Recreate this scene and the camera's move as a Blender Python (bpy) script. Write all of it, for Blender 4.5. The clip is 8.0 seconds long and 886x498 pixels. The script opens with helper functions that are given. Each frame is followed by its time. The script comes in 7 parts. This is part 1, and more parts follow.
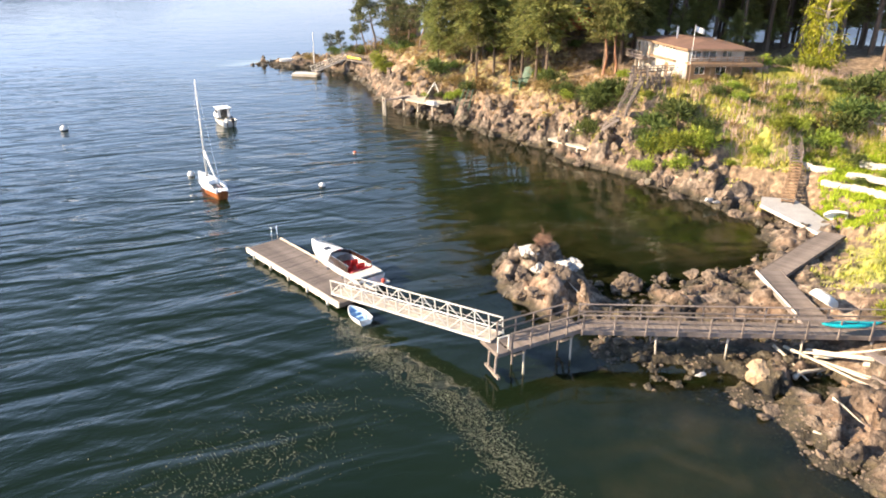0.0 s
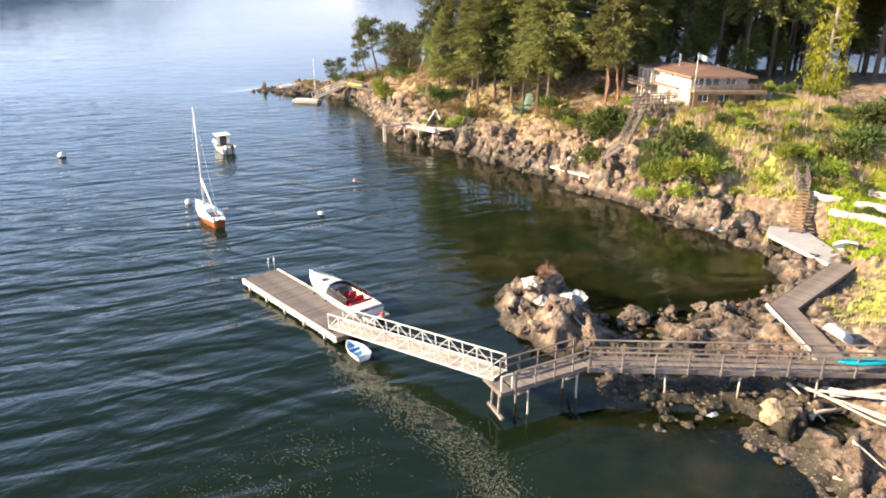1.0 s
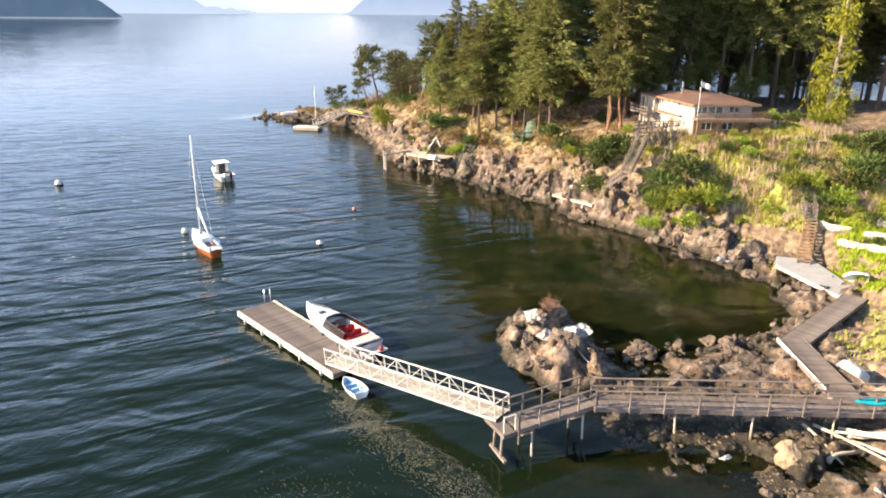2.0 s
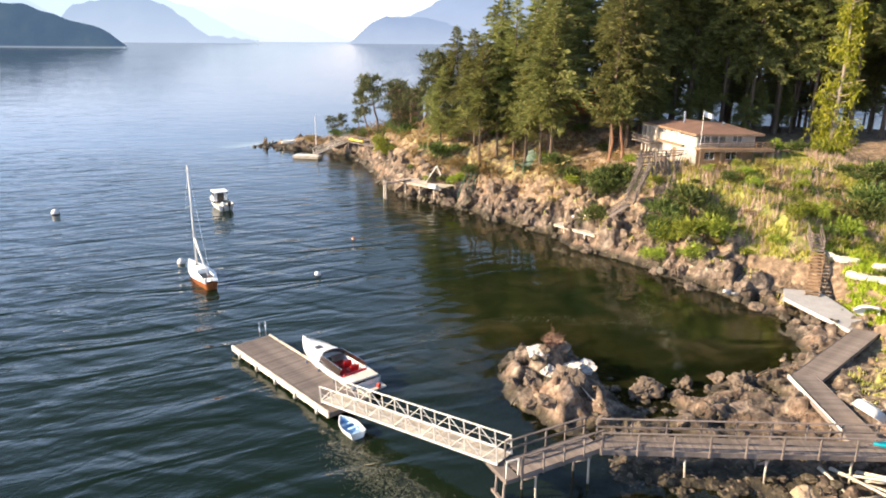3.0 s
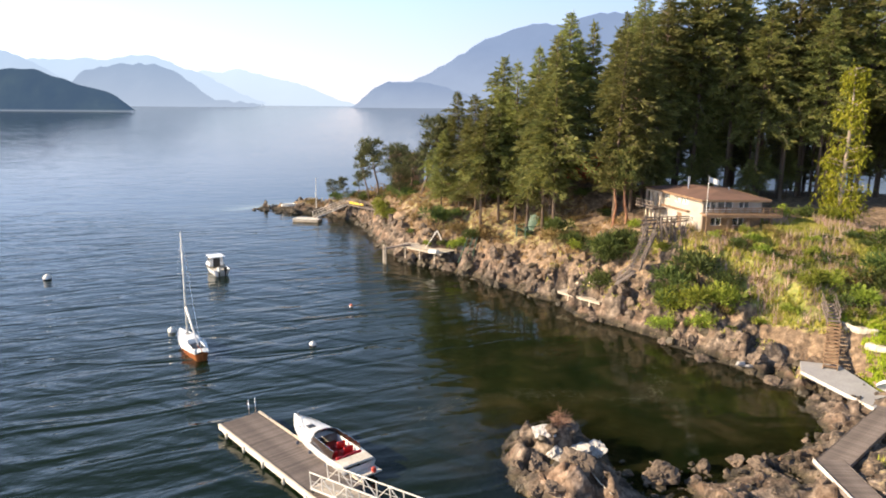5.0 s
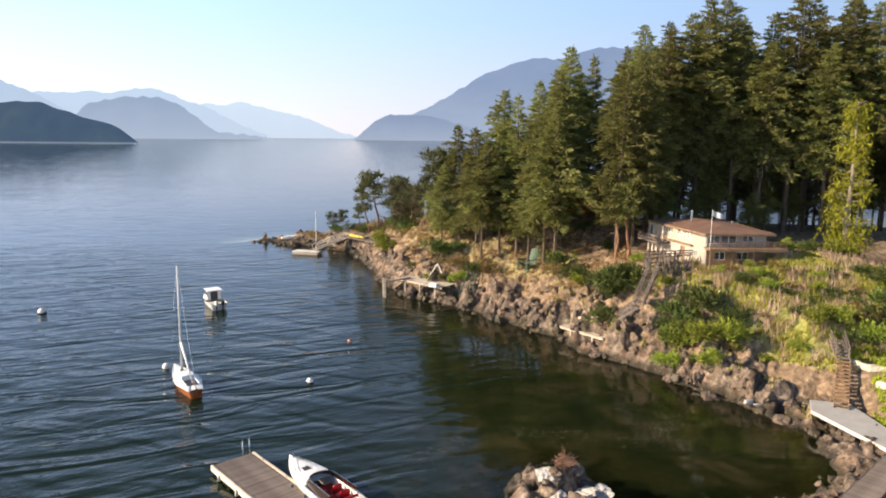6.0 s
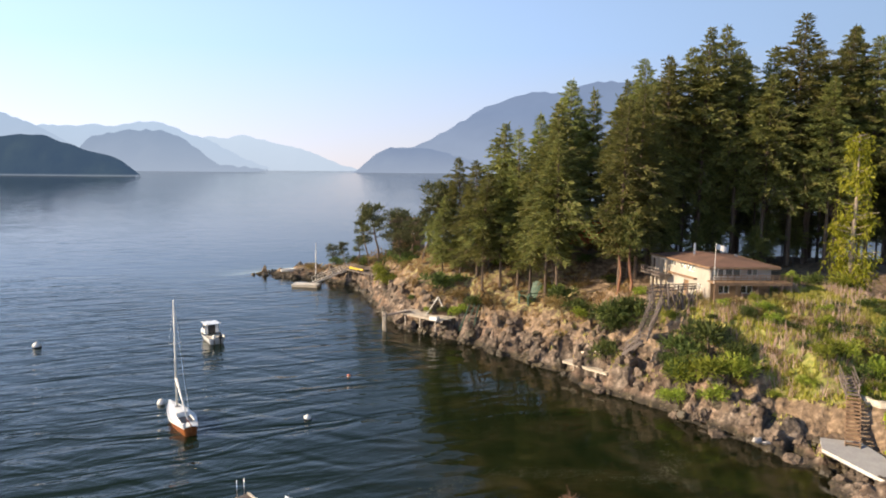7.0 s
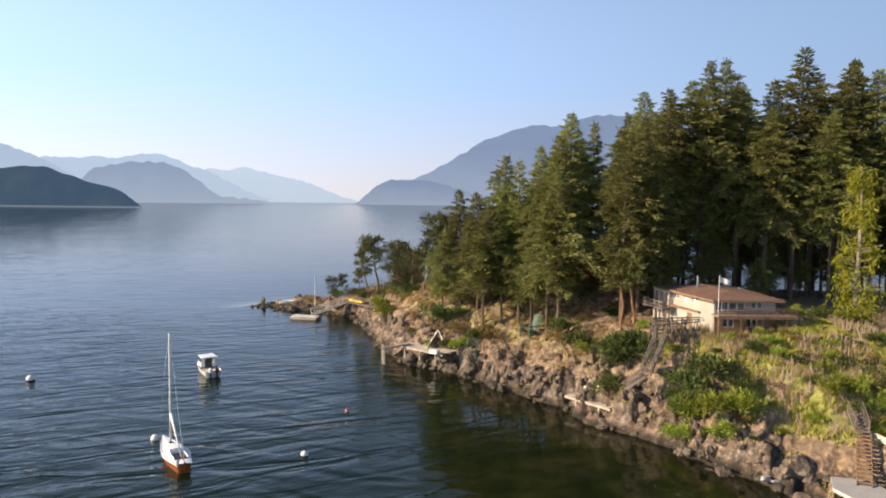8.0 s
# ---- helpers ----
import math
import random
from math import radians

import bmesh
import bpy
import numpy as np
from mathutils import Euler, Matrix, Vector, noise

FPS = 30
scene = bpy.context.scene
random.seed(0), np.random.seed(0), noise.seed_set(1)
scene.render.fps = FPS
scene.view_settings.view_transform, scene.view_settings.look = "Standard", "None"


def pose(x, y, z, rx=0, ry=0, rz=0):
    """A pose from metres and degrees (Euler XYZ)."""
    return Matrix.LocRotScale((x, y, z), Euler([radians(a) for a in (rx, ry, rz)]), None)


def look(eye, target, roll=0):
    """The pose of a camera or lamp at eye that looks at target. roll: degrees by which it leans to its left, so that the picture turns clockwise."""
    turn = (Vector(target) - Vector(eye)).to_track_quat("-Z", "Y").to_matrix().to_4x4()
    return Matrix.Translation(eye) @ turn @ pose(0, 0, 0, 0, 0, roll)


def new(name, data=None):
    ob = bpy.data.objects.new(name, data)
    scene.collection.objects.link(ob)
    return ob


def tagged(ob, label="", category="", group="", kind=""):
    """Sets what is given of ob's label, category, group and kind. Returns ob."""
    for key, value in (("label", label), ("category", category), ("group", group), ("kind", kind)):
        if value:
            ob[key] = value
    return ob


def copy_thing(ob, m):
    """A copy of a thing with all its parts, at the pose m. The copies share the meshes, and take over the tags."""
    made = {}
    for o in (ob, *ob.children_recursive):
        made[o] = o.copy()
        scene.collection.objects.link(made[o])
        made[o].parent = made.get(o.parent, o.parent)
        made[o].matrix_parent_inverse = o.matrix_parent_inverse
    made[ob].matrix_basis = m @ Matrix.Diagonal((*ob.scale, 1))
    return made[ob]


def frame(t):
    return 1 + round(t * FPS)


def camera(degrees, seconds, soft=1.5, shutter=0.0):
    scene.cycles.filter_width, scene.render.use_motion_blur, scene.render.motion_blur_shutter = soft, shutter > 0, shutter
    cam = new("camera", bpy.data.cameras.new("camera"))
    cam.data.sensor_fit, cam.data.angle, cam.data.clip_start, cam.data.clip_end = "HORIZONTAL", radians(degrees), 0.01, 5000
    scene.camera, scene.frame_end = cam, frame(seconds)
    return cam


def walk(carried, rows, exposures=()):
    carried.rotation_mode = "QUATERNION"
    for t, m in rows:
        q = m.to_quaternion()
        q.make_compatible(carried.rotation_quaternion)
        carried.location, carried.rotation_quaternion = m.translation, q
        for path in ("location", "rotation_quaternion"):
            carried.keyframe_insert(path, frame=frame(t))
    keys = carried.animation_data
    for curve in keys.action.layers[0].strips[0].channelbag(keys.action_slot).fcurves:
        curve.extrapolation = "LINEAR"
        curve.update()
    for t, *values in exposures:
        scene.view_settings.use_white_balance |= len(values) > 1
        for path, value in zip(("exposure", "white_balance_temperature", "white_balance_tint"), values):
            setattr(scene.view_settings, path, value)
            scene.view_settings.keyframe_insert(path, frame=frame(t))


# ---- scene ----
cam = camera(65.0, 8.0, soft=1.9)
PATH = [
    (0, (-0.118, -1.352, 21.652), (-0.145, 0.489, 20.87), 0.4),
    (0.5, (-0.163, -0.623, 21.682), (-0.191, 1.231, 20.932), 0.4),
    (1, (-0.159, 0.043, 21.664), (-0.189, 1.909, 20.946), 0.4),
    (1.5, (-0.157, 0.735, 21.66), (-0.189, 2.614, 20.975), 0.4),
    (3, (-0.115, 2.653, 21.716), (-0.152, 4.568, 21.138), 0.4),
    (3.5, (-0.102, 3.242, 21.829), (-0.141, 5.168, 21.29), 0.4),
    (4, (-0.11, 3.799, 21.844), (-0.149, 5.736, 21.348), 0.4),
    (4.5, (-0.08, 4.321, 21.852), (-0.121, 6.268, 21.399), 0.4),
    (6, (-0.099, 5.873, 21.951), (-0.144, 7.847, 21.63), 0.5),
    (6.5, (-0.111, 6.254, 21.975), (-0.158, 8.235, 21.7), 0.5),
    (7, (-0.155, 6.667, 21.967), (-0.202, 8.653, 21.737), 0.5),
    (7.5, (-0.23, 6.966, 21.982), (-0.277, 8.957, 21.797), 0.5),
    (8, (-0.21, 7.381, 21.947), (-0.258, 9.376, 21.808), 0.6),
]
walk(cam, [(t, look(eye, target, roll)) for t, eye, target, roll in PATH], exposures=[(0, 1.82), (2, 1.71), (4, 1.43), (6, 1.06), (8, 0.83)])

# ---- world, sun, exposure ----
SUN_ELEV, SUN_AZ = radians(24), radians(-98)      # azimuth from +y towards +x: the sun stands over the open water
world = bpy.data.worlds.new("sky")
scene.world = world
world.use_nodes = True
wn = world.node_tree
sky = wn.nodes.new("ShaderNodeTexSky")
sky.sky_type = "NISHITA"
sky.sun_disc = False
sky.sun_elevation, sky.sun_rotation = SUN_ELEV, SUN_AZ
sky.altitude, sky.air_density, sky.dust_density, sky.ozone_density = 0, 1.0, 0.3, 1.4
wn.nodes["Background"].inputs["Strength"].default_value = 0.082
# pale sea haze that thickens towards the horizon, all the way round
way = wn.nodes.new("ShaderNodeTexCoord")
split = wn.nodes.new("ShaderNodeSeparateXYZ")
wn.links.new(way.outputs["Generated"], split.inputs[0])
thin = wn.nodes.new("ShaderNodeMapRange")
thin.interpolation_type = "SMOOTHERSTEP"
for i, v in enumerate((0.0, 0.74, 0.86, 0.0)):
    thin.inputs[i + 1].default_value = v
wn.links.new(split.outputs["Z"], thin.inputs[0])
haze = wn.nodes.new("ShaderNodeMix")
haze.data_type = "RGBA"
# warm at the horizon, bluer above, brighter on the sun's side
high = wn.nodes.new("ShaderNodeMapRange")
for i, v in enumerate((0.0, 0.16, 0.0, 1.0)):
    high.inputs[i + 1].default_value = v
wn.links.new(split.outputs["Z"], high.inputs[0])
tone = wn.nodes.new("ShaderNodeMix")
tone.data_type = "RGBA"
tone.inputs[6].default_value, tone.inputs[7].default_value = (4.3, 4.12, 4.55, 1), (2.98, 4.15, 6.45, 1)
wn.links.new(high.outputs[0], tone.inputs[0])
toward = wn.nodes.new("ShaderNodeVectorMath")
toward.operation = "DOT_PRODUCT"
toward.inputs[1].default_value = (math.sin(SUN_AZ), math.cos(SUN_AZ), 0)
wn.links.new(way.outputs["Generated"], toward.inputs[0])
side = wn.nodes.new("ShaderNodeMapRange")
for i, v in enumerate((-1.0, 1.0, 0.42, 2.25)):
    side.inputs[i + 1].default_value = v
wn.links.new(toward.outputs["Value"], side.inputs[0])
lit = wn.nodes.new("ShaderNodeVectorMath")
lit.operation = "SCALE"
wn.links.new(tone.outputs[2], lit.inputs[0])
wn.links.new(side.outputs[0], lit.inputs["Scale"])
wn.links.new(lit.outputs[0], haze.inputs[7])
wn.links.new(thin.outputs[0], haze.inputs[0])
wn.links.new(sky.outputs["Color"], haze.inputs[6])
wn.links.new(haze.outputs[2], wn.nodes["Background"].inputs["Color"])
sun_data = bpy.data.lights.new("sun", "SUN")
sun_data.energy, sun_data.angle, sun_data.color = 5.0, radians(0.6), (1.0, 0.79, 0.54)
sun = new("sun", sun_data)
SUN_WAY = Vector((math.sin(SUN_AZ) * math.cos(SUN_ELEV), math.cos(SUN_AZ) * math.cos(SUN_ELEV), math.sin(SUN_ELEV)))
sun.matrix_world = look(SUN_WAY * 200, (0, 0, 0))

# ---- materials ----
def node(nt, kind, **values):
    n = nt.nodes.new(kind)
    for key, v in values.items():
        n.inputs[key.replace("_", " ")].default_value = v
    return n


def ramp(nt, fac, stops):
    r = nt.nodes.new("ShaderNodeValToRGB")
    el = r.color_ramp.elements
    while len(el) < len(stops):
        el.new(0.5)
    for e, (p, c) in zip(el, stops):
        e.position, e.color = p, (*c, 1)
    nt.links.new(fac, r.inputs[0])
    return r.outputs[0]


def mixc(nt, fac, a, b, mode="MIX"):
    m = nt.nodes.new("ShaderNodeMix")
    m.data_type, m.blend_type = "RGBA", mode
    for sock, v in ((m.inputs[0], fac), (m.inputs[6], a), (m.inputs[7], b)):
        if isinstance(v, bpy.types.NodeSocket):
            nt.links.new(v, sock)
        else:
            sock.default_value = v if not isinstance(v, tuple) else (*v, 1)[:4]
    return m.outputs[2]


def maths(nt, op, a, b=0.0, clamp=False):
    m = nt.nodes.new("ShaderNodeMath")
    m.operation, m.use_clamp = op, clamp
    for sock, v in zip(m.inputs, (a, b)):
        if isinstance(v, bpy.types.NodeSocket):
            nt.links.new(v, sock)
        else:
            sock.default_value = v
    return m.outputs[0]


def noise_of(nt, vec, scale, detail=4.0, rough=0.55, distort=0.0):
    n = node(nt, "ShaderNodeTexNoise", Scale=scale, Detail=detail, Roughness=rough, Distortion=distort)
    nt.links.new(vec, n.inputs["Vector"])
    return n.outputs["Fac"]


def noise_col(nt, vec, scale):
    n = node(nt, "ShaderNodeTexNoise", Scale=scale, Detail=4.0)
    nt.links.new(vec, n.inputs["Vector"])
    return n.outputs["Color"]


def start(name):
    m = bpy.data.materials.new(name)
    m.use_nodes = True
    nt = m.node_tree
    return m, nt, nt.nodes["Principled BSDF"], nt.nodes.new("ShaderNodeTexCoord").outputs["Object"]


def mat(name, light, dark, scale=1.0, fine=14.0, rough=0.8, bump=0.3, metal=0.0, vary=0.0, stretch=(1, 1, 1), spread=0.5, depth=0.01):
    """Two-scale surface: broad stains between two colours, fine grain in value and relief."""
    m, nt, p, vec = start(name)
    mp = node(nt, "ShaderNodeMapping", Scale=stretch)
    nt.links.new(vec, mp.inputs["Vector"])
    vec = mp.outputs[0]
    broad = noise_of(nt, vec, scale, 5)
    grain = noise_of(nt, vec, scale * fine, 3)
    col = ramp(nt, broad, [(0.5 - spread / 2, dark), (0.5 + spread / 2, light)])
    g = ramp(nt, grain, [(0.25, (0.62,) * 3), (0.75, (1.25,) * 3)])
    col = mixc(nt, 0.7, col, g, "MULTIPLY")
    if vary:
        info = nt.nodes.new("ShaderNodeObjectInfo")
        v = maths(nt, "ADD", maths(nt, "MULTIPLY", info.outputs["Random"], 2 * vary), 1 - vary)
        hsv = node(nt, "ShaderNodeHueSaturation")
        nt.links.new(v, hsv.inputs["Value"])
        nt.links.new(col, hsv.inputs["Color"])
        col = hsv.outputs[0]
    nt.links.new(col, p.inputs["Base Color"])
    p.inputs["Roughness"].default_value, p.inputs["Metallic"].default_value = rough, metal
    if bump:
        b = node(nt, "ShaderNodeBump", Strength=bump, Distance=depth)
        nt.links.new(grain, b.inputs["Height"])
        nt.links.new(b.outputs[0], p.inputs["Normal"])
    return m


def leaf_mat(name, stops, value=0.25, glow=0.38):
    """Foliage: each leaf its own tone, some light passing through."""
    m, nt, p, vec = start(name)
    geo = nt.nodes.new("ShaderNodeNewGeometry")
    info = nt.nodes.new("ShaderNodeObjectInfo")
    broad = noise_of(nt, vec, 0.45, 3)
    fac = maths(nt, "ADD", maths(nt, "MULTIPLY", geo.outputs["Random Per Island"], 0.55), maths(nt, "MULTIPLY", broad, 0.5), True)
    col = ramp(nt, fac, stops)
    hsv = node(nt, "ShaderNodeHueSaturation")
    nt.links.new(maths(nt, "ADD", maths(nt, "MULTIPLY", info.outputs["Random"], 2 * value), 1 - value), hsv.inputs["Value"])
    nt.links.new(maths(nt, "ADD", maths(nt, "MULTIPLY", info.outputs["Random"], 0.03), 0.475), hsv.inputs["Hue"])
    nt.links.new(col, hsv.inputs["Color"])
    nt.links.new(hsv.outputs[0], p.inputs["Base Color"])
    p.inputs["Roughness"].default_value = 0.65
    p.inputs["Specular IOR Level"].default_value = 0.25
    tr = nt.nodes.new("ShaderNodeBsdfTranslucent")
    nt.links.new(hsv.outputs[0], tr.inputs["Color"])
    mx = nt.nodes.new("ShaderNodeMixShader")
    mx.inputs[0].default_value = glow
    nt.links.new(p.outputs[0], mx.inputs[1])
    nt.links.new(tr.outputs[0], mx.inputs[2])
    nt.links.new(mx.outputs[0], nt.nodes["Material Output"].inputs["Surface"])
    return m


def glass_mat(name, tint=(0.5, 0.55, 0.55)):
    m, nt, p, vec = start(name)
    p.inputs["Base Color"].default_value = (*tint, 1)
    p.inputs["Roughness"].default_value = 0.04
    p.inputs["Transmission Weight"].default_value = 0.9
    p.inputs["IOR"].default_value = 1.45
    return m


def haze_glow_mat(name, haze, tone, amount, scale, thick=260.0):
    """Backdrop of far hills: distance haze painted as surface glow, own tone showing faintly."""
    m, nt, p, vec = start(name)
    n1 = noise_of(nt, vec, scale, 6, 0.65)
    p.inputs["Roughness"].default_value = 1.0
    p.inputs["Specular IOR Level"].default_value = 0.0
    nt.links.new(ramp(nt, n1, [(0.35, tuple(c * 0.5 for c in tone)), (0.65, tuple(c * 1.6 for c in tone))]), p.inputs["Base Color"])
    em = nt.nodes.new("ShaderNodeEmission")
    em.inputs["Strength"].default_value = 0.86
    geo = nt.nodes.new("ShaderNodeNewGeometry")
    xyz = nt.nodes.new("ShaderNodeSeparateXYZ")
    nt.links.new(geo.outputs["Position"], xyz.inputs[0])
    # paler glow towards the foot, painted as thicker haze
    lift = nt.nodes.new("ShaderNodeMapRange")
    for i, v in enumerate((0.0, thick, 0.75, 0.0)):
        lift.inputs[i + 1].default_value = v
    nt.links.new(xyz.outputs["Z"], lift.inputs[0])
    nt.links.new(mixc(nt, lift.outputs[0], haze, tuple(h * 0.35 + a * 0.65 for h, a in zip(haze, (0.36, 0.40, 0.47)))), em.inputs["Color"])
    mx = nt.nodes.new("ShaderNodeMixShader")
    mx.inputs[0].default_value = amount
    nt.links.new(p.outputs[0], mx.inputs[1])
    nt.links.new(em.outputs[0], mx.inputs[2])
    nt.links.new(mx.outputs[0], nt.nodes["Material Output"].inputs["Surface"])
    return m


GREY_WOOD = mat("weathered_wood", (0.225, 0.183, 0.16), (0.098, 0.079, 0.069), 0.8, 12, 0.85, 0.4, vary=0.22, stretch=(1, 1, 1))
PALE_WOOD = mat("bleached_wood", (0.62, 0.55, 0.45), (0.38, 0.32, 0.25), 1.2, 10, 0.85, 0.4, vary=0.2)
BROWN_WOOD = mat("brown_timber", (0.33, 0.21, 0.12), (0.17, 0.10, 0.06), 1.2, 10, 0.8, 0.4, vary=0.15)
DARK_WOOD = mat("wet_piling", (0.11, 0.085, 0.065), (0.035, 0.03, 0.026), 1.5, 8, 0.6, 0.5)
WHITE_PAINT = mat("white_paint", (0.80, 0.79, 0.76), (0.66, 0.65, 0.61), 1.0, 12, 0.45, 0.1, spread=0.7)
WEATHERED_WHITE = mat("weathered_white_paint", (0.75, 0.72, 0.65), (0.48, 0.43, 0.36), 1.6, 8, 0.7, 0.3, spread=0.45)
GELCOAT = mat("white_gelcoat", (0.82, 0.82, 0.80), (0.74, 0.74, 0.72), 0.6, 10, 0.18, 0.02)
ALLOY = mat("pale_aluminium", (0.60, 0.59, 0.565), (0.43, 0.42, 0.40), 1.0, 14, 0.42, 0.08, metal=0.25)
CONCRETE = mat("concrete", (0.42, 0.41, 0.40), (0.30, 0.29, 0.285), 0.7, 18, 0.9, 0.3)
RED_SEAT = mat("red_vinyl", (0.55, 0.015, 0.02), (0.38, 0.01, 0.015), 1.5, 10, 0.4, 0.1)
BLACK = mat("black_plastic", (0.025, 0.025, 0.028), (0.012, 0.012, 0.014), 2, 10, 0.4, 0.1)
VARNISH = mat("varnished_mahogany", (0.36, 0.13, 0.045), (0.20, 0.06, 0.02), 1.5, 10, 0.25, 0.1)
STEEL = mat("stainless_steel", (0.7, 0.7, 0.7), (0.55, 0.55, 0.55), 2, 10, 0.22, 0.02, metal=1.0)
BLUE_LINER = mat("pale_blue_paint", (0.42, 0.62, 0.85), (0.30, 0.50, 0.74), 1.5, 10, 0.5, 0.1)
TEAL = mat("teal_plastic", (0.01, 0.42, 0.47), (0.008, 0.33, 0.38), 1.5, 10, 0.4, 0.05)
YELLOW = mat("yellow_plastic", (0.8, 0.6, 0.04), (0.62, 0.44, 0.03), 1.5, 10, 0.4, 0.05)
RED = mat("faded_red_paint", (0.50, 0.06, 0.035), (0.30, 0.035, 0.02), 1.5, 10, 0.6, 0.1)
ORANGE = mat("orange_plastic", (0.55, 0.16, 0.08), (0.4, 0.1, 0.05), 1.5, 10, 0.5, 0.05)
NAVY = mat("navy_band", (0.02, 0.03, 0.07), (0.012, 0.018, 0.045), 1.5, 10, 0.5, 0.05)
GREEN_PAINT = mat("faded_green_paint", (0.042, 0.10, 0.06), (0.022, 0.06, 0.038), 1.5, 10, 0.6, 0.2)
SIDING = mat("cream_siding", (0.47, 0.43, 0.37), (0.33, 0.30, 0.26), 0.6, 16, 0.75, 0.2)
SHINGLE = mat("brown_shingles", (0.20, 0.11, 0.08), (0.11, 0.065, 0.05), 0.8, 18, 0.9, 0.4)
ROCK = mat("tan_rock", (0.235, 0.175, 0.128), (0.035, 0.028, 0.023), 1.8, 6, 0.9, 0.9, vary=0.28, depth=0.05)
WET_SHADED_ROCK = mat("weedy_and_shaded_rock", (0.095, 0.072, 0.042), (0.028, 0.024, 0.017), 1.2, 7, 0.55, 0.9, vary=0.2, depth=0.05)
GOLD_ROCK = mat("golden_boulder", (0.44, 0.33, 0.21), (0.25, 0.175, 0.11), 1.2, 9, 0.85, 0.3, depth=0.015)
GUANO = mat("whitened_rock", (0.60, 0.58, 0.55), (0.33, 0.31, 0.30), 2.2, 6, 0.9, 0.5, depth=0.03)
WHITE_STONE = mat("whitewashed_stone", (0.70, 0.64, 0.54), (0.40, 0.35, 0.27), 1.6, 7, 0.9, 0.7, vary=0.15, depth=0.04)
BARK = mat("fir_bark", (0.17, 0.12, 0.085), (0.07, 0.05, 0.038), 2.5, 6, 0.95, 0.8, stretch=(1, 1, 0.25), depth=0.03)
ARBUTUS = mat("peeling_arbutus_bark", (0.30, 0.135, 0.07), (0.16, 0.075, 0.042), 1.5, 6, 0.7, 0.3, stretch=(1, 1, 0.4))
PALE_BARK = mat("pale_bark", (0.36, 0.30, 0.24), (0.20, 0.16, 0.13), 2.5, 6, 0.95, 0.6, stretch=(1, 1, 0.3), depth=0.02)
STICKS = mat("nest_sticks", (0.30, 0.17, 0.11), (0.14, 0.08, 0.055), 2, 6, 0.9, 0.4)
GLASS = glass_mat("window_glass")
SMOKED = mat("smoked_windscreen", (0.035, 0.024, 0.02), (0.02, 0.014, 0.012), 1.5, 10, 0.12, 0.02)
BLIND = mat("white_blind", (0.78, 0.77, 0.74), (0.70, 0.69, 0.66), 1.5, 10, 0.8, 0.05)
CLOTH = mat("white_cloth", (0.8, 0.78, 0.76), (0.7, 0.68, 0.66), 1.5, 10, 0.85, 0.1)
FIR_LEAF = leaf_mat("fir_needles", [(0.10, (0.066, 0.088, 0.03)), (0.5, (0.17, 0.19, 0.056)), (0.95, (0.29, 0.295, 0.09))], 0.34, 0.42)
PINE_LEAF = leaf_mat("pine_needles", [(0.15, (0.035, 0.05, 0.022)), (0.55, (0.08, 0.095, 0.036)), (0.95, (0.17, 0.16, 0.06))])
GOLD_LEAF = leaf_mat("yellow_green_leaves", [(0.15, (0.10, 0.13, 0.012)), (0.55, (0.26, 0.30, 0.02)), (0.95, (0.44, 0.43, 0.05))])
BUSH_LEAF = leaf_mat("bush_leaves", [(0.15, (0.032, 0.056, 0.018)), (0.55, (0.085, 0.122, 0.032)), (0.95, (0.20, 0.235, 0.06))])
LIGHT_LEAF = leaf_mat("broom_leaves", [(0.15, (0.095, 0.14, 0.02)), (0.55, (0.23, 0.30, 0.04)), (0.95, (0.42, 0.46, 0.08))])
GRASS_LEAF = leaf_mat("meadow_grass", [(0.1, (0.17, 0.21, 0.03)), (0.45, (0.36, 0.39, 0.065)), (0.7, (0.48, 0.45, 0.13)), (0.95, (0.58, 0.48, 0.28))], 0.0)
LAWN_LEAF = leaf_mat("bright_grass", [(0.1, (0.16, 0.24, 0.016)), (0.5, (0.33, 0.44, 0.03)), (0.95, (0.52, 0.56, 0.07))], 0.0)
STALK = leaf_mat("dead_stalks", [(0.1, (0.26, 0.17, 0.12)), (0.5, (0.46, 0.34, 0.27)), (0.95, (0.70, 0.57, 0.48))], 0.0)
KELP = leaf_mat("floating_weed", [(0.1, (0.055, 0.057, 0.033)), (0.5, (0.125, 0.125, 0.08)), (0.95, (0.30, 0.29, 0.22))], 0.0, 0.1)


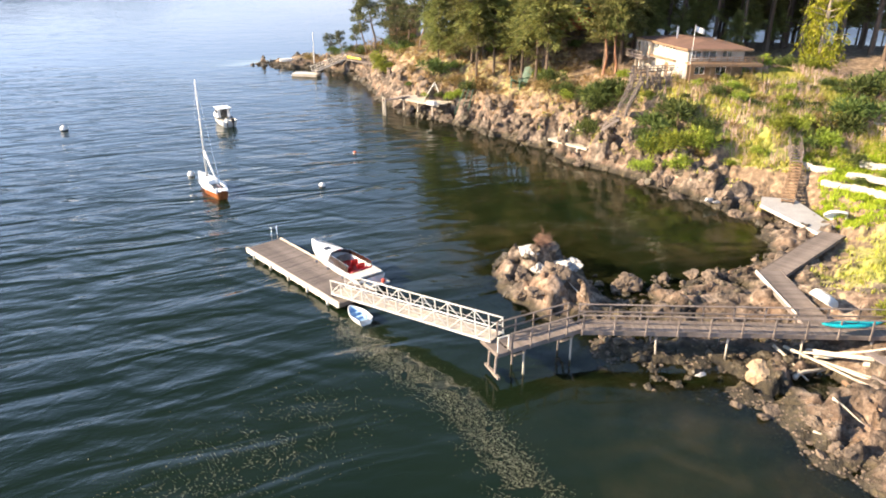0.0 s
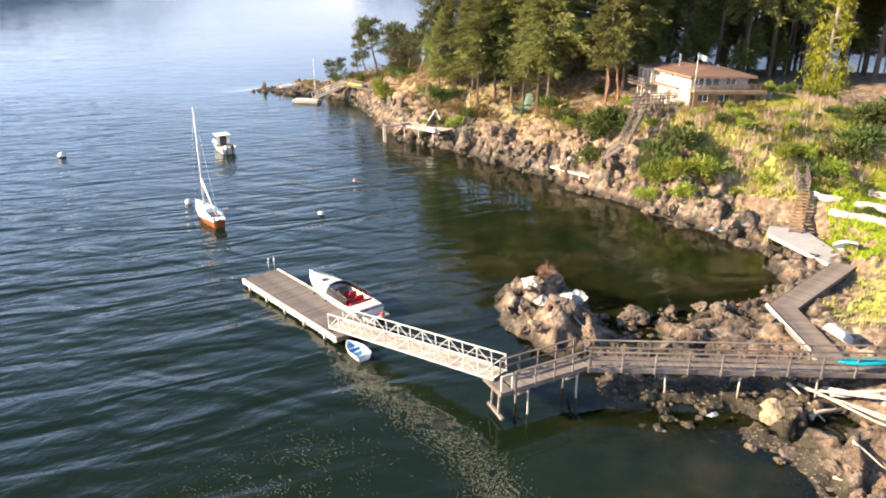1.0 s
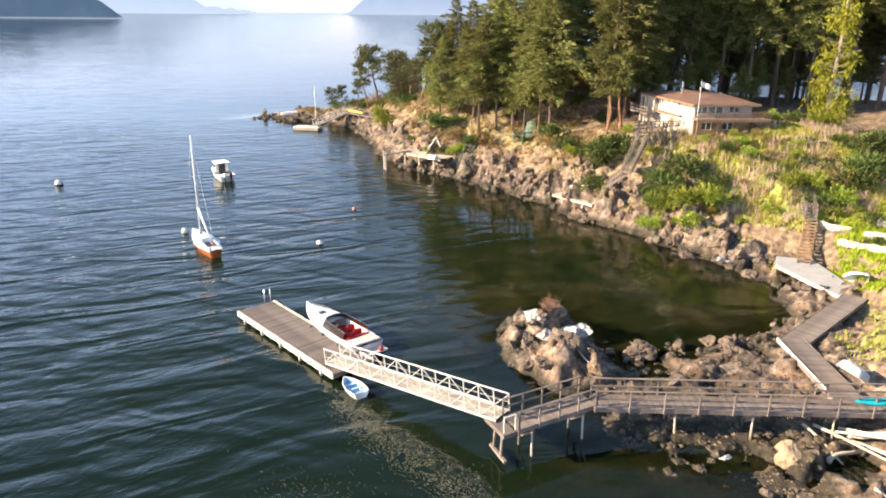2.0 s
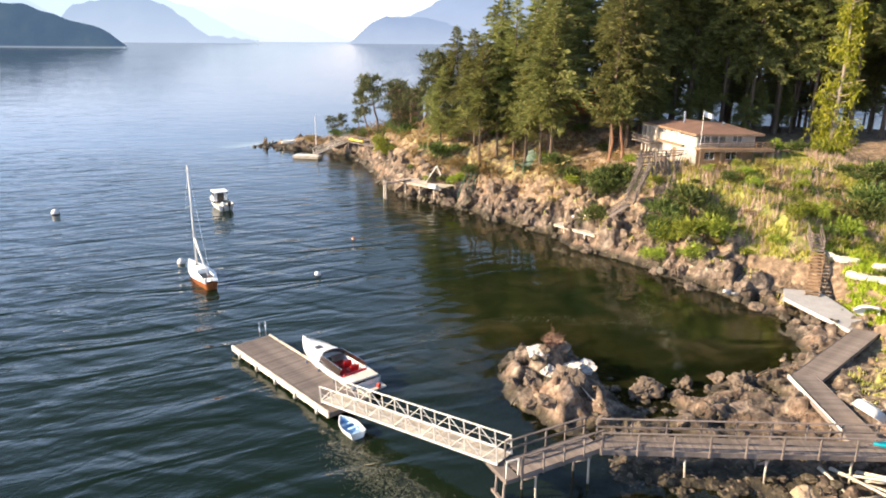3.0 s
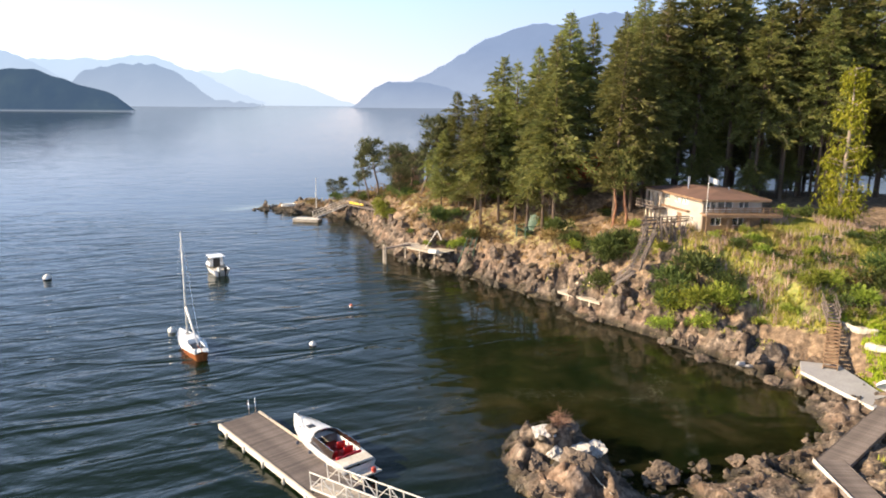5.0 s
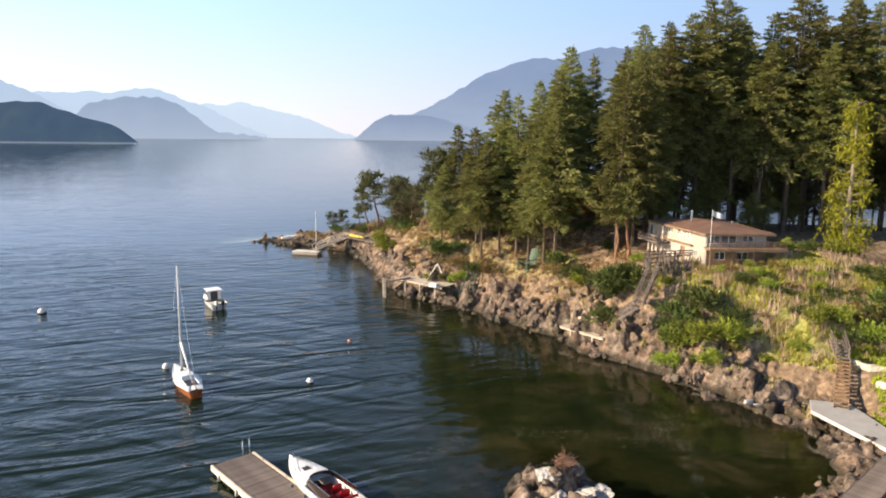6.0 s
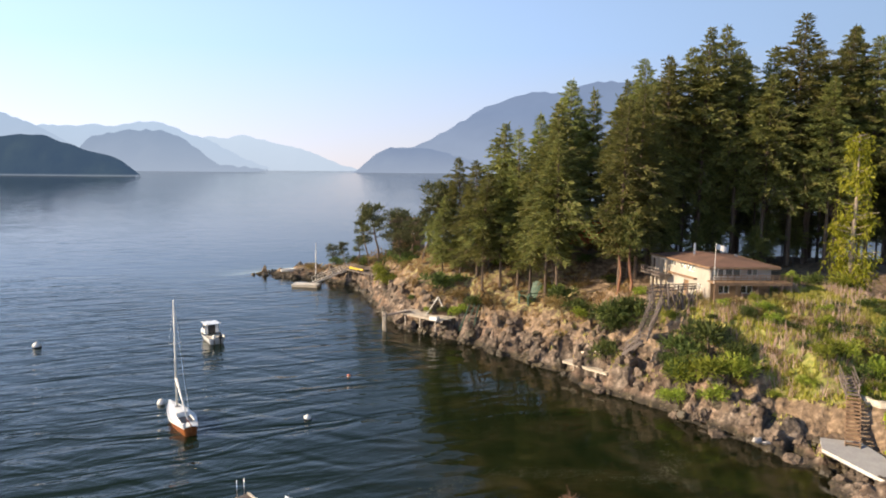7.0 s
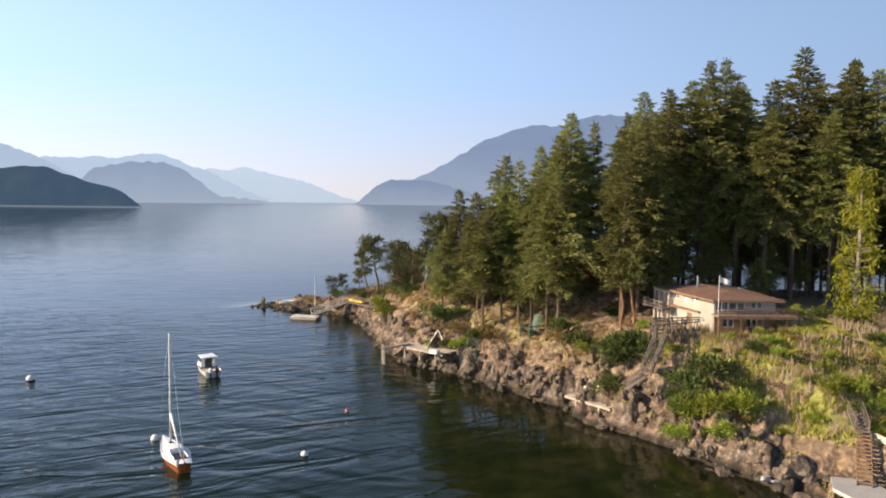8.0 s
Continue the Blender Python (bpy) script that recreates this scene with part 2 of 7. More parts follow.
def ground_mat():
    m, nt, p, vec = start("ground")
    def attr(name):
        a = nt.nodes.new("ShaderNodeAttribute")
        a.attribute_name = name
        return a.outputs["Fac"]
    pos = nt.nodes.new("ShaderNodeNewGeometry")
    xyz = nt.nodes.new("ShaderNodeSeparateXYZ")
    nt.links.new(pos.outputs["Position"], xyz.inputs[0])
    broad, mid, fine = noise_of(nt, vec, 0.35, 5), noise_of(nt, vec, 1.6, 5, 0.6), noise_of(nt, vec, 9.0, 4)
    rock = ramp(nt, mid, [(0.34, (0.045, 0.035, 0.028)), (0.52, (0.185, 0.14, 0.105)), (0.70, (0.37, 0.295, 0.22))])
    rock = mixc(nt, ramp(nt, broad, [(0.42, (0, 0, 0)), (0.62, (1, 1, 1))]), rock, (0.29, 0.165, 0.09), "MIX")
    rock = mixc(nt, 0.35, ramp(nt, mid, [(0.34, (0.04, 0.033, 0.028)), (0.52, (0.165, 0.133, 0.105)), (0.70, (0.36, 0.30, 0.245))]), rock)
    vor = node(nt, "ShaderNodeTexVoronoi", Scale=0.9)
    vor.feature = "DISTANCE_TO_EDGE"
    warp = mixc(nt, 0.9, vec, noise_col(nt, vec, 1.1), "ADD")
    nt.links.new(warp, vor.inputs["Vector"])
    # dark cell edges paint the shade of crevices into the rock colour
    crack_shade = ramp(nt, vor.outputs["Distance"], [(0.0, (0.16, 0.14, 0.13)), (0.11, (1, 1, 1))])
    rock = mixc(nt, 0.5, rock, crack_shade, "MULTIPLY")
    cell = node(nt, "ShaderNodeTexVoronoi", Scale=0.8)
    nt.links.new(warp, cell.inputs["Vector"])
    tone = nt.nodes.new("ShaderNodeSeparateColor")
    nt.links.new(cell.outputs["Color"], tone.inputs[0])
    rock = mixc(nt, 0.85, rock, ramp(nt, tone.outputs[0], [(0.0, (0.35, 0.33, 0.32)), (0.5, (0.9, 0.88, 0.86)), (1.0, (1.5, 1.46, 1.45))]), "MULTIPLY")
    grass = ramp(nt, mid, [(0.30, (0.125, 0.155, 0.035)), (0.5, (0.26, 0.265, 0.065)), (0.68, (0.38, 0.32, 0.15))])
    litter = ramp(nt, mid, [(0.30, (0.075, 0.054, 0.036)), (0.5, (0.21, 0.145, 0.092)), (0.7, (0.39, 0.285, 0.19))])
    weed = ramp(nt, mid, [(0.35, (0.014, 0.012, 0.009)), (0.55, (0.048, 0.038, 0.023)), (0.72, (0.13, 0.10, 0.055))])
    wob = maths(nt, "MULTIPLY", maths(nt, "SUBTRACT", mid, 0.5), 1.6)
    def mask(a):
        return maths(nt, "MULTIPLY", maths(nt, "ADD", maths(nt, "SUBTRACT", attr(a), 0.4), wob), 4.0, True)
    col = mixc(nt, mask("litter"), rock, litter)
    col = mixc(nt, mask("grass"), col, grass)
    far_shore = maths(nt, "MULTIPLY", maths(nt, "SUBTRACT", xyz.outputs["Y"], 50.0), 0.1, True)
    below_pier = maths(nt, "MULTIPLY", maths(nt, "MULTIPLY", maths(nt, "SUBTRACT", 35.0, xyz.outputs["Y"]), 0.6, True), maths(nt, "SUBTRACT", 18.2, xyz.outputs["X"], True))
    level = maths(nt, "ADD", 0.52, maths(nt, "ADD", maths(nt, "MULTIPLY", far_shore, 0.22), below_pier))
    tide = maths(nt, "MULTIPLY", maths(nt, "SUBTRACT", maths(nt, "ADD", level, maths(nt, "MULTIPLY", wob, 0.7)), xyz.outputs["Z"]), 2.5, True)
    col = mixc(nt, tide, col, weed)
    col = mixc(nt, 0.6, col, ramp(nt, fine, [(0.25, (0.6,) * 3), (0.75, (1.3,) * 3)]), "MULTIPLY")
    nt.links.new(col, p.inputs["Base Color"])
    p.inputs["Roughness"].default_value = 0.92
    b = node(nt, "ShaderNodeBump", Strength=1.0, Distance=0.22)
    nt.links.new(maths(nt, "ADD", maths(nt, "ADD", mid, maths(nt, "MULTIPLY", fine, 0.35)), maths(nt, "MULTIPLY", vor.outputs["Distance"], 0.7)), b.inputs["Height"])
    nt.links.new(b.outputs[0], p.inputs["Normal"])
    return m


def water_mat():
    m, nt, p, vec = start("sea_water")
    nt.nodes.remove(p)
    a = nt.nodes.new("ShaderNodeAttribute")
    a.attribute_name = "clear"
    def waves(scale, stretch, turn, detail, distort=0.4):
        turned = node(nt, "ShaderNodeMapping", Rotation=(0, 0, radians(-turn)))
        drawn = node(nt, "ShaderNodeMapping", Scale=(stretch, 1, 1))
        nt.links.new(vec, turned.inputs["Vector"])
        nt.links.new(turned.outputs[0], drawn.inputs["Vector"])
        return noise_of(nt, drawn.outputs[0], scale, detail, 0.5, distort)
    swell = maths(nt, "ADD", waves(0.36, 0.24, 24, 1.5, 1.0), maths(nt, "MULTIPLY", waves(0.30, 0.38, -14, 1.5, 0.8), 0.75))
    chop = waves(1.0, 0.5, 38, 3.0, 0.9)
    ripple = waves(5.0, 0.5, 25, 2.0)
    calm = ramp(nt, noise_of(nt, vec, 0.02, 3), [(0.35, (0.55,) * 3), (0.65, (1,) * 3)])
    place = nt.nodes.new("ShaderNodeSeparateXYZ")
    nt.links.new(vec, place.inputs[0])
    reach = nt.nodes.new("ShaderNodeMapRange")
    for i, v in enumerate((50.0, 150.0, 1.0, 0.15)):
        reach.inputs[i + 1].default_value = v
    nt.links.new(place.outputs["Y"], reach.inputs[0])
    lee = nt.nodes.new("ShaderNodeMapRange")
    for i, v in enumerate((-14.0, 3.0, 1.0, 0.16)):
        lee.inputs[i + 1].default_value = v
    nt.links.new(place.outputs["X"], lee.inputs[0])
    calm = maths(nt, "MULTIPLY", calm, lee.outputs[0])
    calm = maths(nt, "MULTIPLY", calm, reach.outputs[0])
    h = maths(nt, "ADD", maths(nt, "MULTIPLY", swell, 1.0), maths(nt, "ADD", maths(nt, "MULTIPLY", chop, 0.16), maths(nt, "MULTIPLY", ripple, 0.035)))
    b = node(nt, "ShaderNodeBump", Strength=1.0, Distance=0.55)
    nt.links.new(maths(nt, "MULTIPLY", h, calm), b.inputs["Height"])
    deep = ramp(nt, noise_of(nt, vec, 0.05, 3), [(0.35, (0.0040, 0.0094, 0.0040)), (0.65, (0.0068, 0.0130, 0.0056))])
    w = nt.nodes.new("ShaderNodeAttribute")
    w.attribute_name = "weedy"
    bloom = ramp(nt, noise_of(nt, vec, 0.22, 4, 0.6, 1.2), [(0.35, (0.007, 0.012, 0.0035)), (0.52, (0.018, 0.020, 0.007)), (0.68, (0.042, 0.036, 0.016))])
    deep = mixc(nt, w.outputs["Fac"], deep, bloom)
    body = nt.nodes.new("ShaderNodeBsdfDiffuse")
    nt.links.new(deep, body.inputs["Color"])
    see = nt.nodes.new("ShaderNodeBsdfTransparent")
    see.inputs["Color"].default_value = (0.62, 0.66, 0.42, 1)
    inner = nt.nodes.new("ShaderNodeMixShader")
    nt.links.new(a.outputs["Fac"], inner.inputs[0])
    nt.links.new(body.outputs[0], inner.inputs[1])
    nt.links.new(see.outputs[0], inner.inputs[2])
    gloss = node(nt, "ShaderNodeBsdfGlossy", Roughness=0.06)
    nt.links.new(b.outputs[0], gloss.inputs["Normal"])
    fr = node(nt, "ShaderNodeFresnel", IOR=1.34)
    nt.links.new(b.outputs[0], fr.inputs["Normal"])
    mx = nt.nodes.new("ShaderNodeMixShader")
    nt.links.new(fr.outputs[0], mx.inputs[0])
    nt.links.new(inner.outputs[0], mx.inputs[1])
    nt.links.new(gloss.outputs[0], mx.inputs[2])
    nt.links.new(mx.outputs[0], nt.nodes["Material Output"].inputs["Surface"])
    return m

# ---- building helpers ----
def link_mesh(name, bm, material, smooth=False):
    me = bpy.data.meshes.new(name)
    bm.normal_update()
    bm.to_mesh(me)
    bm.free()
    for mm in (material if isinstance(material, (list, tuple)) else [material]):
        me.materials.append(mm)
    if smooth:
        me.polygons.foreach_set("use_smooth", [True] * len(me.polygons))
    return me


def part(name, bm, material, parent=None, label="", smooth=False):
    ob = new(name, link_mesh(name, bm, material, smooth))
    ob.parent = parent
    return tagged(ob, label)


def piece(name, me, parent, m):
    ob = new(name, me)
    ob.parent = parent
    ob.matrix_local = m
    return ob


def thing(name, m, label, category, group="", kind=""):
    ob = new(name)
    ob.matrix_world = m
    return tagged(ob, label, category, group, kind)


def box(bm, c, s, rz=0.0, bevel=0.0, tilt=None):
    r = bmesh.ops.create_cube(bm, size=1.0)
    m = Matrix.Translation(c) @ (tilt or Matrix.Rotation(rz, 4, "Z")) @ Matrix.Diagonal((*s, 1))
    bmesh.ops.transform(bm, matrix=m, verts=r["verts"])
    if bevel:
        es = list({e for v in r["verts"] for e in v.link_edges})
        bmesh.ops.bevel(bm, geom=es, offset=bevel, segments=1, affect="EDGES")
    return bm


def beam(bm, a, b, w, h, bevel=0.0):
    a, b = Vector(a), Vector(b)
    d = b - a
    x = d.normalized()
    up = Vector((0, 0, 1)) if abs(x.z) < 0.95 else Vector((0, 1, 0))
    y = up.cross(x).normalized()
    z = x.cross(y)
    rot = Matrix((x, y, z)).transposed().to_4x4()
    return box(bm, (a + b) / 2, (d.length, w, h), bevel=bevel, tilt=rot)


def tube(bm, a, b, r1, r2=None, n=8):
    a, b = Vector(a), Vector(b)
    d = b - a
    r = bmesh.ops.create_cone(bm, cap_ends=True, segments=n, radius1=r1, radius2=r1 if r2 is None else r2, depth=d.length)
    m = Matrix.Translation((a + b) / 2) @ d.to_track_quat("Z", "Y").to_matrix().to_4x4()
    bmesh.ops.transform(bm, matrix=m, verts=r["verts"])
    return bm


def sheet(bm, pts, thick):
    """A slab: the outline pts at its top, thick downwards."""
    top = [bm.verts.new(p) for p in pts]
    low = [bm.verts.new((p[0], p[1], p[2] - thick)) for p in pts]
    bm.faces.new(top)
    bm.faces.new(low[::-1])
    n = len(pts)
    for i in range(n):
        bm.faces.new((top[i], low[i], low[(i + 1) % n], top[(i + 1) % n]))
    bmesh.ops.recalc_face_normals(bm, faces=bm.faces[:])
    return bm


def loft(bm, rings, close=False, cap=True):
    rows = [[bm.verts.new(p) for p in r] for r in rings]
    for r, s in zip(rows, rows[1:]):
        n = len(r)
        for i in range(n if close else n - 1):
            j = (i + 1) % n
            bm.faces.new((r[i], r[j], s[j], s[i]))
    if cap:
        for r in (rows[0], rows[-1]):
            try:
                bm.faces.new(r)
            except ValueError:
                pass
    bmesh.ops.recalc_face_normals(bm, faces=bm.faces[:])
    return bm


def lattice(x, y, seed):
    """Smooth value noise, -1 to 1, for arrays."""
    xi, yi = np.floor(x), np.floor(y)
    fx, fy = x - xi, y - yi
    fx, fy = fx * fx * (3 - 2 * fx), fy * fy * (3 - 2 * fy)
    def corner(a, b):
        v = np.sin(a * 127.1 + b * 311.7 + seed * 74.7) * 43758.5453
        return 2 * (v - np.floor(v)) - 1
    return (corner(xi, yi) * (1 - fx) + corner(xi + 1, yi) * fx) * (1 - fy) + (corner(xi, yi + 1) * (1 - fx) + corner(xi + 1, yi + 1) * fx) * fy


def ease(a, b, v):
    t = np.clip((v - a) / (b - a), 0, 1)
    return t * t * (3 - 2 * t)


# ---- ground ----
SHORE = [(-43, 148), (-35, 142), (-28.5, 142.3), (-21, 136.3), (-16.4, 127.3), (-12.8, 112.2), (-10.3, 106.4), (-6.9, 99.7), (-3, 96.8), (1, 92.2), (5.2, 87.3), (7.3, 84.4),
         (11.1, 80.4), (13.3, 76.1), (15.4, 72.9), (18.4, 71.1), (19.6, 69), (20, 65.9), (21.5, 63.3), (23.6, 60.8), (25.6, 57.8), (26.5, 55), (26.6, 51.5), (23.4, 48), (20.1, 45),
         (17, 44.3), (13.5, 42), (10.5, 40), (8.8, 37), (8.2, 34.8), (9.8, 32.6), (12.2, 30.8), (14.8, 29.6), (17.0, 28.4), (16.3, 26.9), (16.5, 24.5), (17.5, 23.1), (18.8, 20), (24, 8),
         (110, -20), (110, 118), (60, 130), (25, 132), (-8, 146), (-35, 156)]
ISLET = [(3.1, 46.8), (3.8, 42), (4.7, 38.8), (7, 37.6), (9.3, 38.6), (10.8, 40.5), (10, 43), (9.6, 46.5), (8.6, 49.3), (6, 50.6), (4, 49)]
SPOTS = [(22.7, 73, 8), (25.8, 68.8, 6), (30, 71.5, 8.0), (38.3, 77.8, 9.9), (44, 77, 8.6), (32.3, 68.1, 6.8), (33.4, 62.2, 4.0), (23.5, 66.3, 4.4), (26.8, 64, 3.4),
         (16.8, 73, 5), (20, 76.5, 8.8), (28, 80, 9.5), (28, 75, 9.3), (25.4, 75.4, 10.0), (29, 75.2, 10.1), (32.5, 75.6, 10.0), (16, 106, 11.6), (23, 86, 9.8), (7.5, 95, 6.4), (0, 101, 6.5), (12, 91, 7.6), (-7, 118, 9.6), (-10.6, 121, 8.4), (-3, 112, 9.2), (2.2, 96.5, 6.6), (3, 106, 9.0), (8.8, 95, 6.2), (-11, 127, 8.2), (-17, 139, 6.0), (-16, 146, 5.6), (-28, 147, 4.4), (-37, 148, 2.6),
         (30, 98, 10.5), (45, 95, 10), (60, 90, 10), (10, 110, 9.5), (24, 45, 0.7), (27, 48, 0.8), (29.5, 54, 0.9), (20.5, 39, 0.6), (25, 42.5, 1.6), (34, 52, 3.0), (28.5, 58, 1.1), (13, 36, 0.2), (16, 33, 0.22), (11, 33, 0.12), (13.2, 31.6, 0.12), (15, 30.4, 0.12), (-41, 148, 2.4), (11, 39, 0.2), (16, 39, 0.4), (28, 40, 3.0), (23, 28, 1.8), (32, 28, 4)]


def inside_distance(X, Y, poly):
    best, inside = np.full(X.shape, 1e9), np.zeros(X.shape, bool)
    for (x0, y0), (x1, y1) in zip(poly, poly[1:] + poly[:1]):
        dx, dy = x1 - x0, y1 - y0
        t = np.clip(((X - x0) * dx + (Y - y0) * dy) / (dx * dx + dy * dy), 0, 1)
        best = np.minimum(best, np.hypot(X - x0 - t * dx, Y - y0 - t * dy))
        inside ^= ((y0 > Y) != (y1 > Y)) & (X < (x1 - x0) * (Y - y0) / (y1 - y0 + 1e-12) + x0)
    return np.where(inside, best, -best)


def blocks(X, Y, size, seed):
    """Angular broken rock, about -1 to 1: each cell of an uneven mosaic has its own height and tilt."""
    u, v = X / size, Y / size
    iu, iv = np.floor(u), np.floor(v)
    best, val = np.full(X.shape, 1e9), np.zeros(X.shape)
    def hashed(a, b, k):
        w = np.sin(a * 127.1 + b * 311.7 + (seed + k) * 74.7) * 43758.5453
        return w - np.floor(w)
    for du in (-1, 0, 1):
        for dv in (-1, 0, 1):
            a, b = iu + du, iv + dv
            px, py = a + hashed(a, b, 0.13), b + hashed(a, b, 1.37)
            d = (u - px) ** 2 + (v - py) ** 2
            top = 2 * hashed(a, b, 2.71) - 1 + (u - px) * (hashed(a, b, 3.9) - 0.5) * 1.6 + (v - py) * (hashed(a, b, 5.3) - 0.5) * 1.6
            val = np.where(d < best, top, val)
            best = np.minimum(best, d)
    return val


def shore_distance(X, Y):
    wob = 0.9 * lattice(X / 2.6, Y / 2.6, 3) + 0.4 * lattice(X / 1.0, Y / 1.0, 4)
    return inside_distance(X, Y, SHORE) + wob, inside_distance(X, Y, ISLET) + 0.6 * wob


def height(X, Y):
    X, Y = np.atleast_1d(np.asarray(X, float)), np.atleast_1d(np.asarray(Y, float))
    main, isle = shore_distance(X, Y)
    num, den = np.zeros(X.shape), np.zeros(X.shape)
    for sx, sy, sz in SPOTS:
        w = 1 / ((X - sx) ** 2 + (Y - sy) ** 2 + 6) ** 2
        num, den = num + w * sz, den + w
    hill = num / den
    near = 1 - ease(48, 58, Y)
    reach = 1.8 * near + (3.6 + 1.6 * ease(76, 88, Y)) * (1 - near)
    back = ease(0, 22, 160 - Y + 0.12 * np.clip(X, -40, 60)) * 0.6 + 0.4
    land = hill * back * (1 - np.exp(-np.maximum(main, 0) / reach))
    wx_, wy_ = X + 0.5 * lattice(X / 1.7, Y / 1.7, 17), Y + 0.5 * lattice(X / 1.7, Y / 1.7, 18)
    crag = 1.15 * blocks(wx_, wy_, 2.5, 7) + 0.75 * blocks(wx_, wy_, 1.15, 8) + 0.3 * lattice(X / 0.6, Y / 0.6, 9) + 0.25
    rocky = np.exp(-np.maximum(main, 0) / (4.6 + 7.0 * near))
    land = land + (crag - 0.45) * rocky * (0.45 + 0.75 * (1 - near)) * ease(0.0, 1.2, main) + 0.12 * lattice(X / 1.3, Y / 1.3, 11) + 0.45 * (crag - 0.2) * (1 - ease(30.5, 33, Y)) * ease(0.2, 1.5, main)
    knob = np.exp(-((X - 6.4) ** 2 + (Y - 45.6) ** 2) / 4.0) * 0.95 + np.exp(-((X - 5.2) ** 2 + (Y - 42) ** 2) / 4.0) * 0.9 + np.exp(-((X - 7.2) ** 2 + (Y - 41.5) ** 2) / 2.0) * 0.8
    islet = (0.35 + knob) * (1 - np.exp(-np.maximum(isle, 0) / 0.7)) + (crag - 0.45) * 0.8 * ease(0, 1.2, isle)
    d = np.maximum(main, isle)
    bed = -0.02 - 0.20 * np.maximum(-d, 0) ** 0.95 + 0.12 * lattice(X / 1.5, Y / 1.5, 12)
    bed = np.maximum(bed, -6 + 0.3 * lattice(X / 6, Y / 6, 13))
    return np.where(d > 0, np.where(main > 0, np.where(isle > 0, np.maximum(land, islet), land), islet), np.minimum(bed, -0.01))


GX, GY = np.arange(-62, 112, 0.35), np.arange(10, 172, 0.35)
GRID = height(*np.meshgrid(GX, GY))


def ground_z(x, y):
    """Ground height at a place, read from the finished grid."""
    u, v = min(max((x + 62) / 0.35, 0), len(GX) - 1.001), min(max((y - 10) / 0.35, 0), len(GY) - 1.001)
    i, j = int(u), int(v)
    u, v = u - i, v - j
    a, b = GRID[j, i] * (1 - u) + GRID[j, i + 1] * u, GRID[j + 1, i] * (1 - u) + GRID[j + 1, i + 1] * u
    return float(a * (1 - v) + b * v)


def tensor(name, xs, ys, fz, material, attributes):
    X, Y = np.meshgrid(xs, ys)
    Z = fz(X, Y)
    nx, ny = len(xs), len(ys)
    i = (np.arange(ny - 1)[:, None] * nx + np.arange(nx - 1)[None, :]).ravel()
    faces = np.stack([i, i + 1, i + nx + 1, i + nx], 1)
    me = bpy.data.meshes.new(name)
    me.from_pydata(np.stack([X, Y, Z], -1).reshape(-1, 3).tolist(), [], faces.tolist())
    for key, fa in attributes.items():
        me.attributes.new(key, "FLOAT", "POINT").data.foreach_set("value", fa(X, Y, Z).ravel().astype(np.float32))
    me.materials.append(material)
    me.polygons.foreach_set("use_smooth", [True] * len(me.polygons))
    return new(name, me)


def grass_mask(X, Y, Z):
    main, isle = shore_distance(X, Y)
    slope = ease(4.0, 7.5, main) * ease(17, 22, X) * ease(59, 65, Y) * (1 - ease(78, 84, Y))
    patch = np.exp(-((X - 28.5) ** 2 / 20 + (Y - 40.5) ** 2 / 12)) + np.exp(-((X - 33) ** 2 + (Y - 46) ** 2) / 20)
    point = 0.46 * ease(2.5, 6, main) * ease(80, 90, Y) * (1 - ease(14, 20, X))
    return np.clip(slope + 0.8 * patch + point, 0, 1)


def litter_mask(X, Y, Z):
    main, isle = shore_distance(X, Y)
    return ease(1.4, 4.2, main) * ease(74, 82, Y) + 0.85 * ease(2.2, 5, main) * ease(34, 50, Y) * (1 - ease(74, 82, Y))


xs = np.concatenate([np.arange(-62, -2, 0.8), np.arange(-2, 34, 0.22), np.arange(34, 42, 0.4), np.arange(42, 112, 0.9)])
ys = np.concatenate([np.arange(12, 72, 0.23), np.arange(72, 110, 0.36), np.arange(110, 170, 0.8)])
ground = tensor("ground", xs, ys, height, ground_mat(), {"grass": grass_mask, "litter": litter_mask})
tagged(ground, "tan rocky shore with grass slope and needle litter", "ground", kind="structure")

wx = np.concatenate([[-4900, -2500, -1000, -400, -160], np.arange(-80, -2, 3.0), np.arange(-2, 40, 0.6), np.arange(40, 120, 3.0), [200, 600, 2000, 4900]])
wy = np.concatenate([[-4000, -1000, -200, -40], np.arange(0, 72, 0.6), np.arange(72, 172, 1.5), [220, 400, 1000, 2500, 4900]])
water = tensor("water", wx, wy, lambda X, Y: np.zeros(X.shape), water_mat(),
               {"weedy": lambda X, Y, Z: np.clip(np.exp(np.minimum(np.maximum(*shore_distance(X, Y)), 0) / 11.0) * ease(-12, 4, X) * np.maximum(ease(38, 50, Y), 0.75 * ease(2, 10, X)) * (Y < 140) * 1.3, 0, 1),
                "clear": lambda X, Y, Z: 0.85 * np.exp(np.minimum(height(X, Y), 0) / 0.55) * (np.abs(X) < 110) * (Y < 165) * (Y > 10)})
tagged(water, "calm dark green sea water with long low ripples", "water", kind="structure")


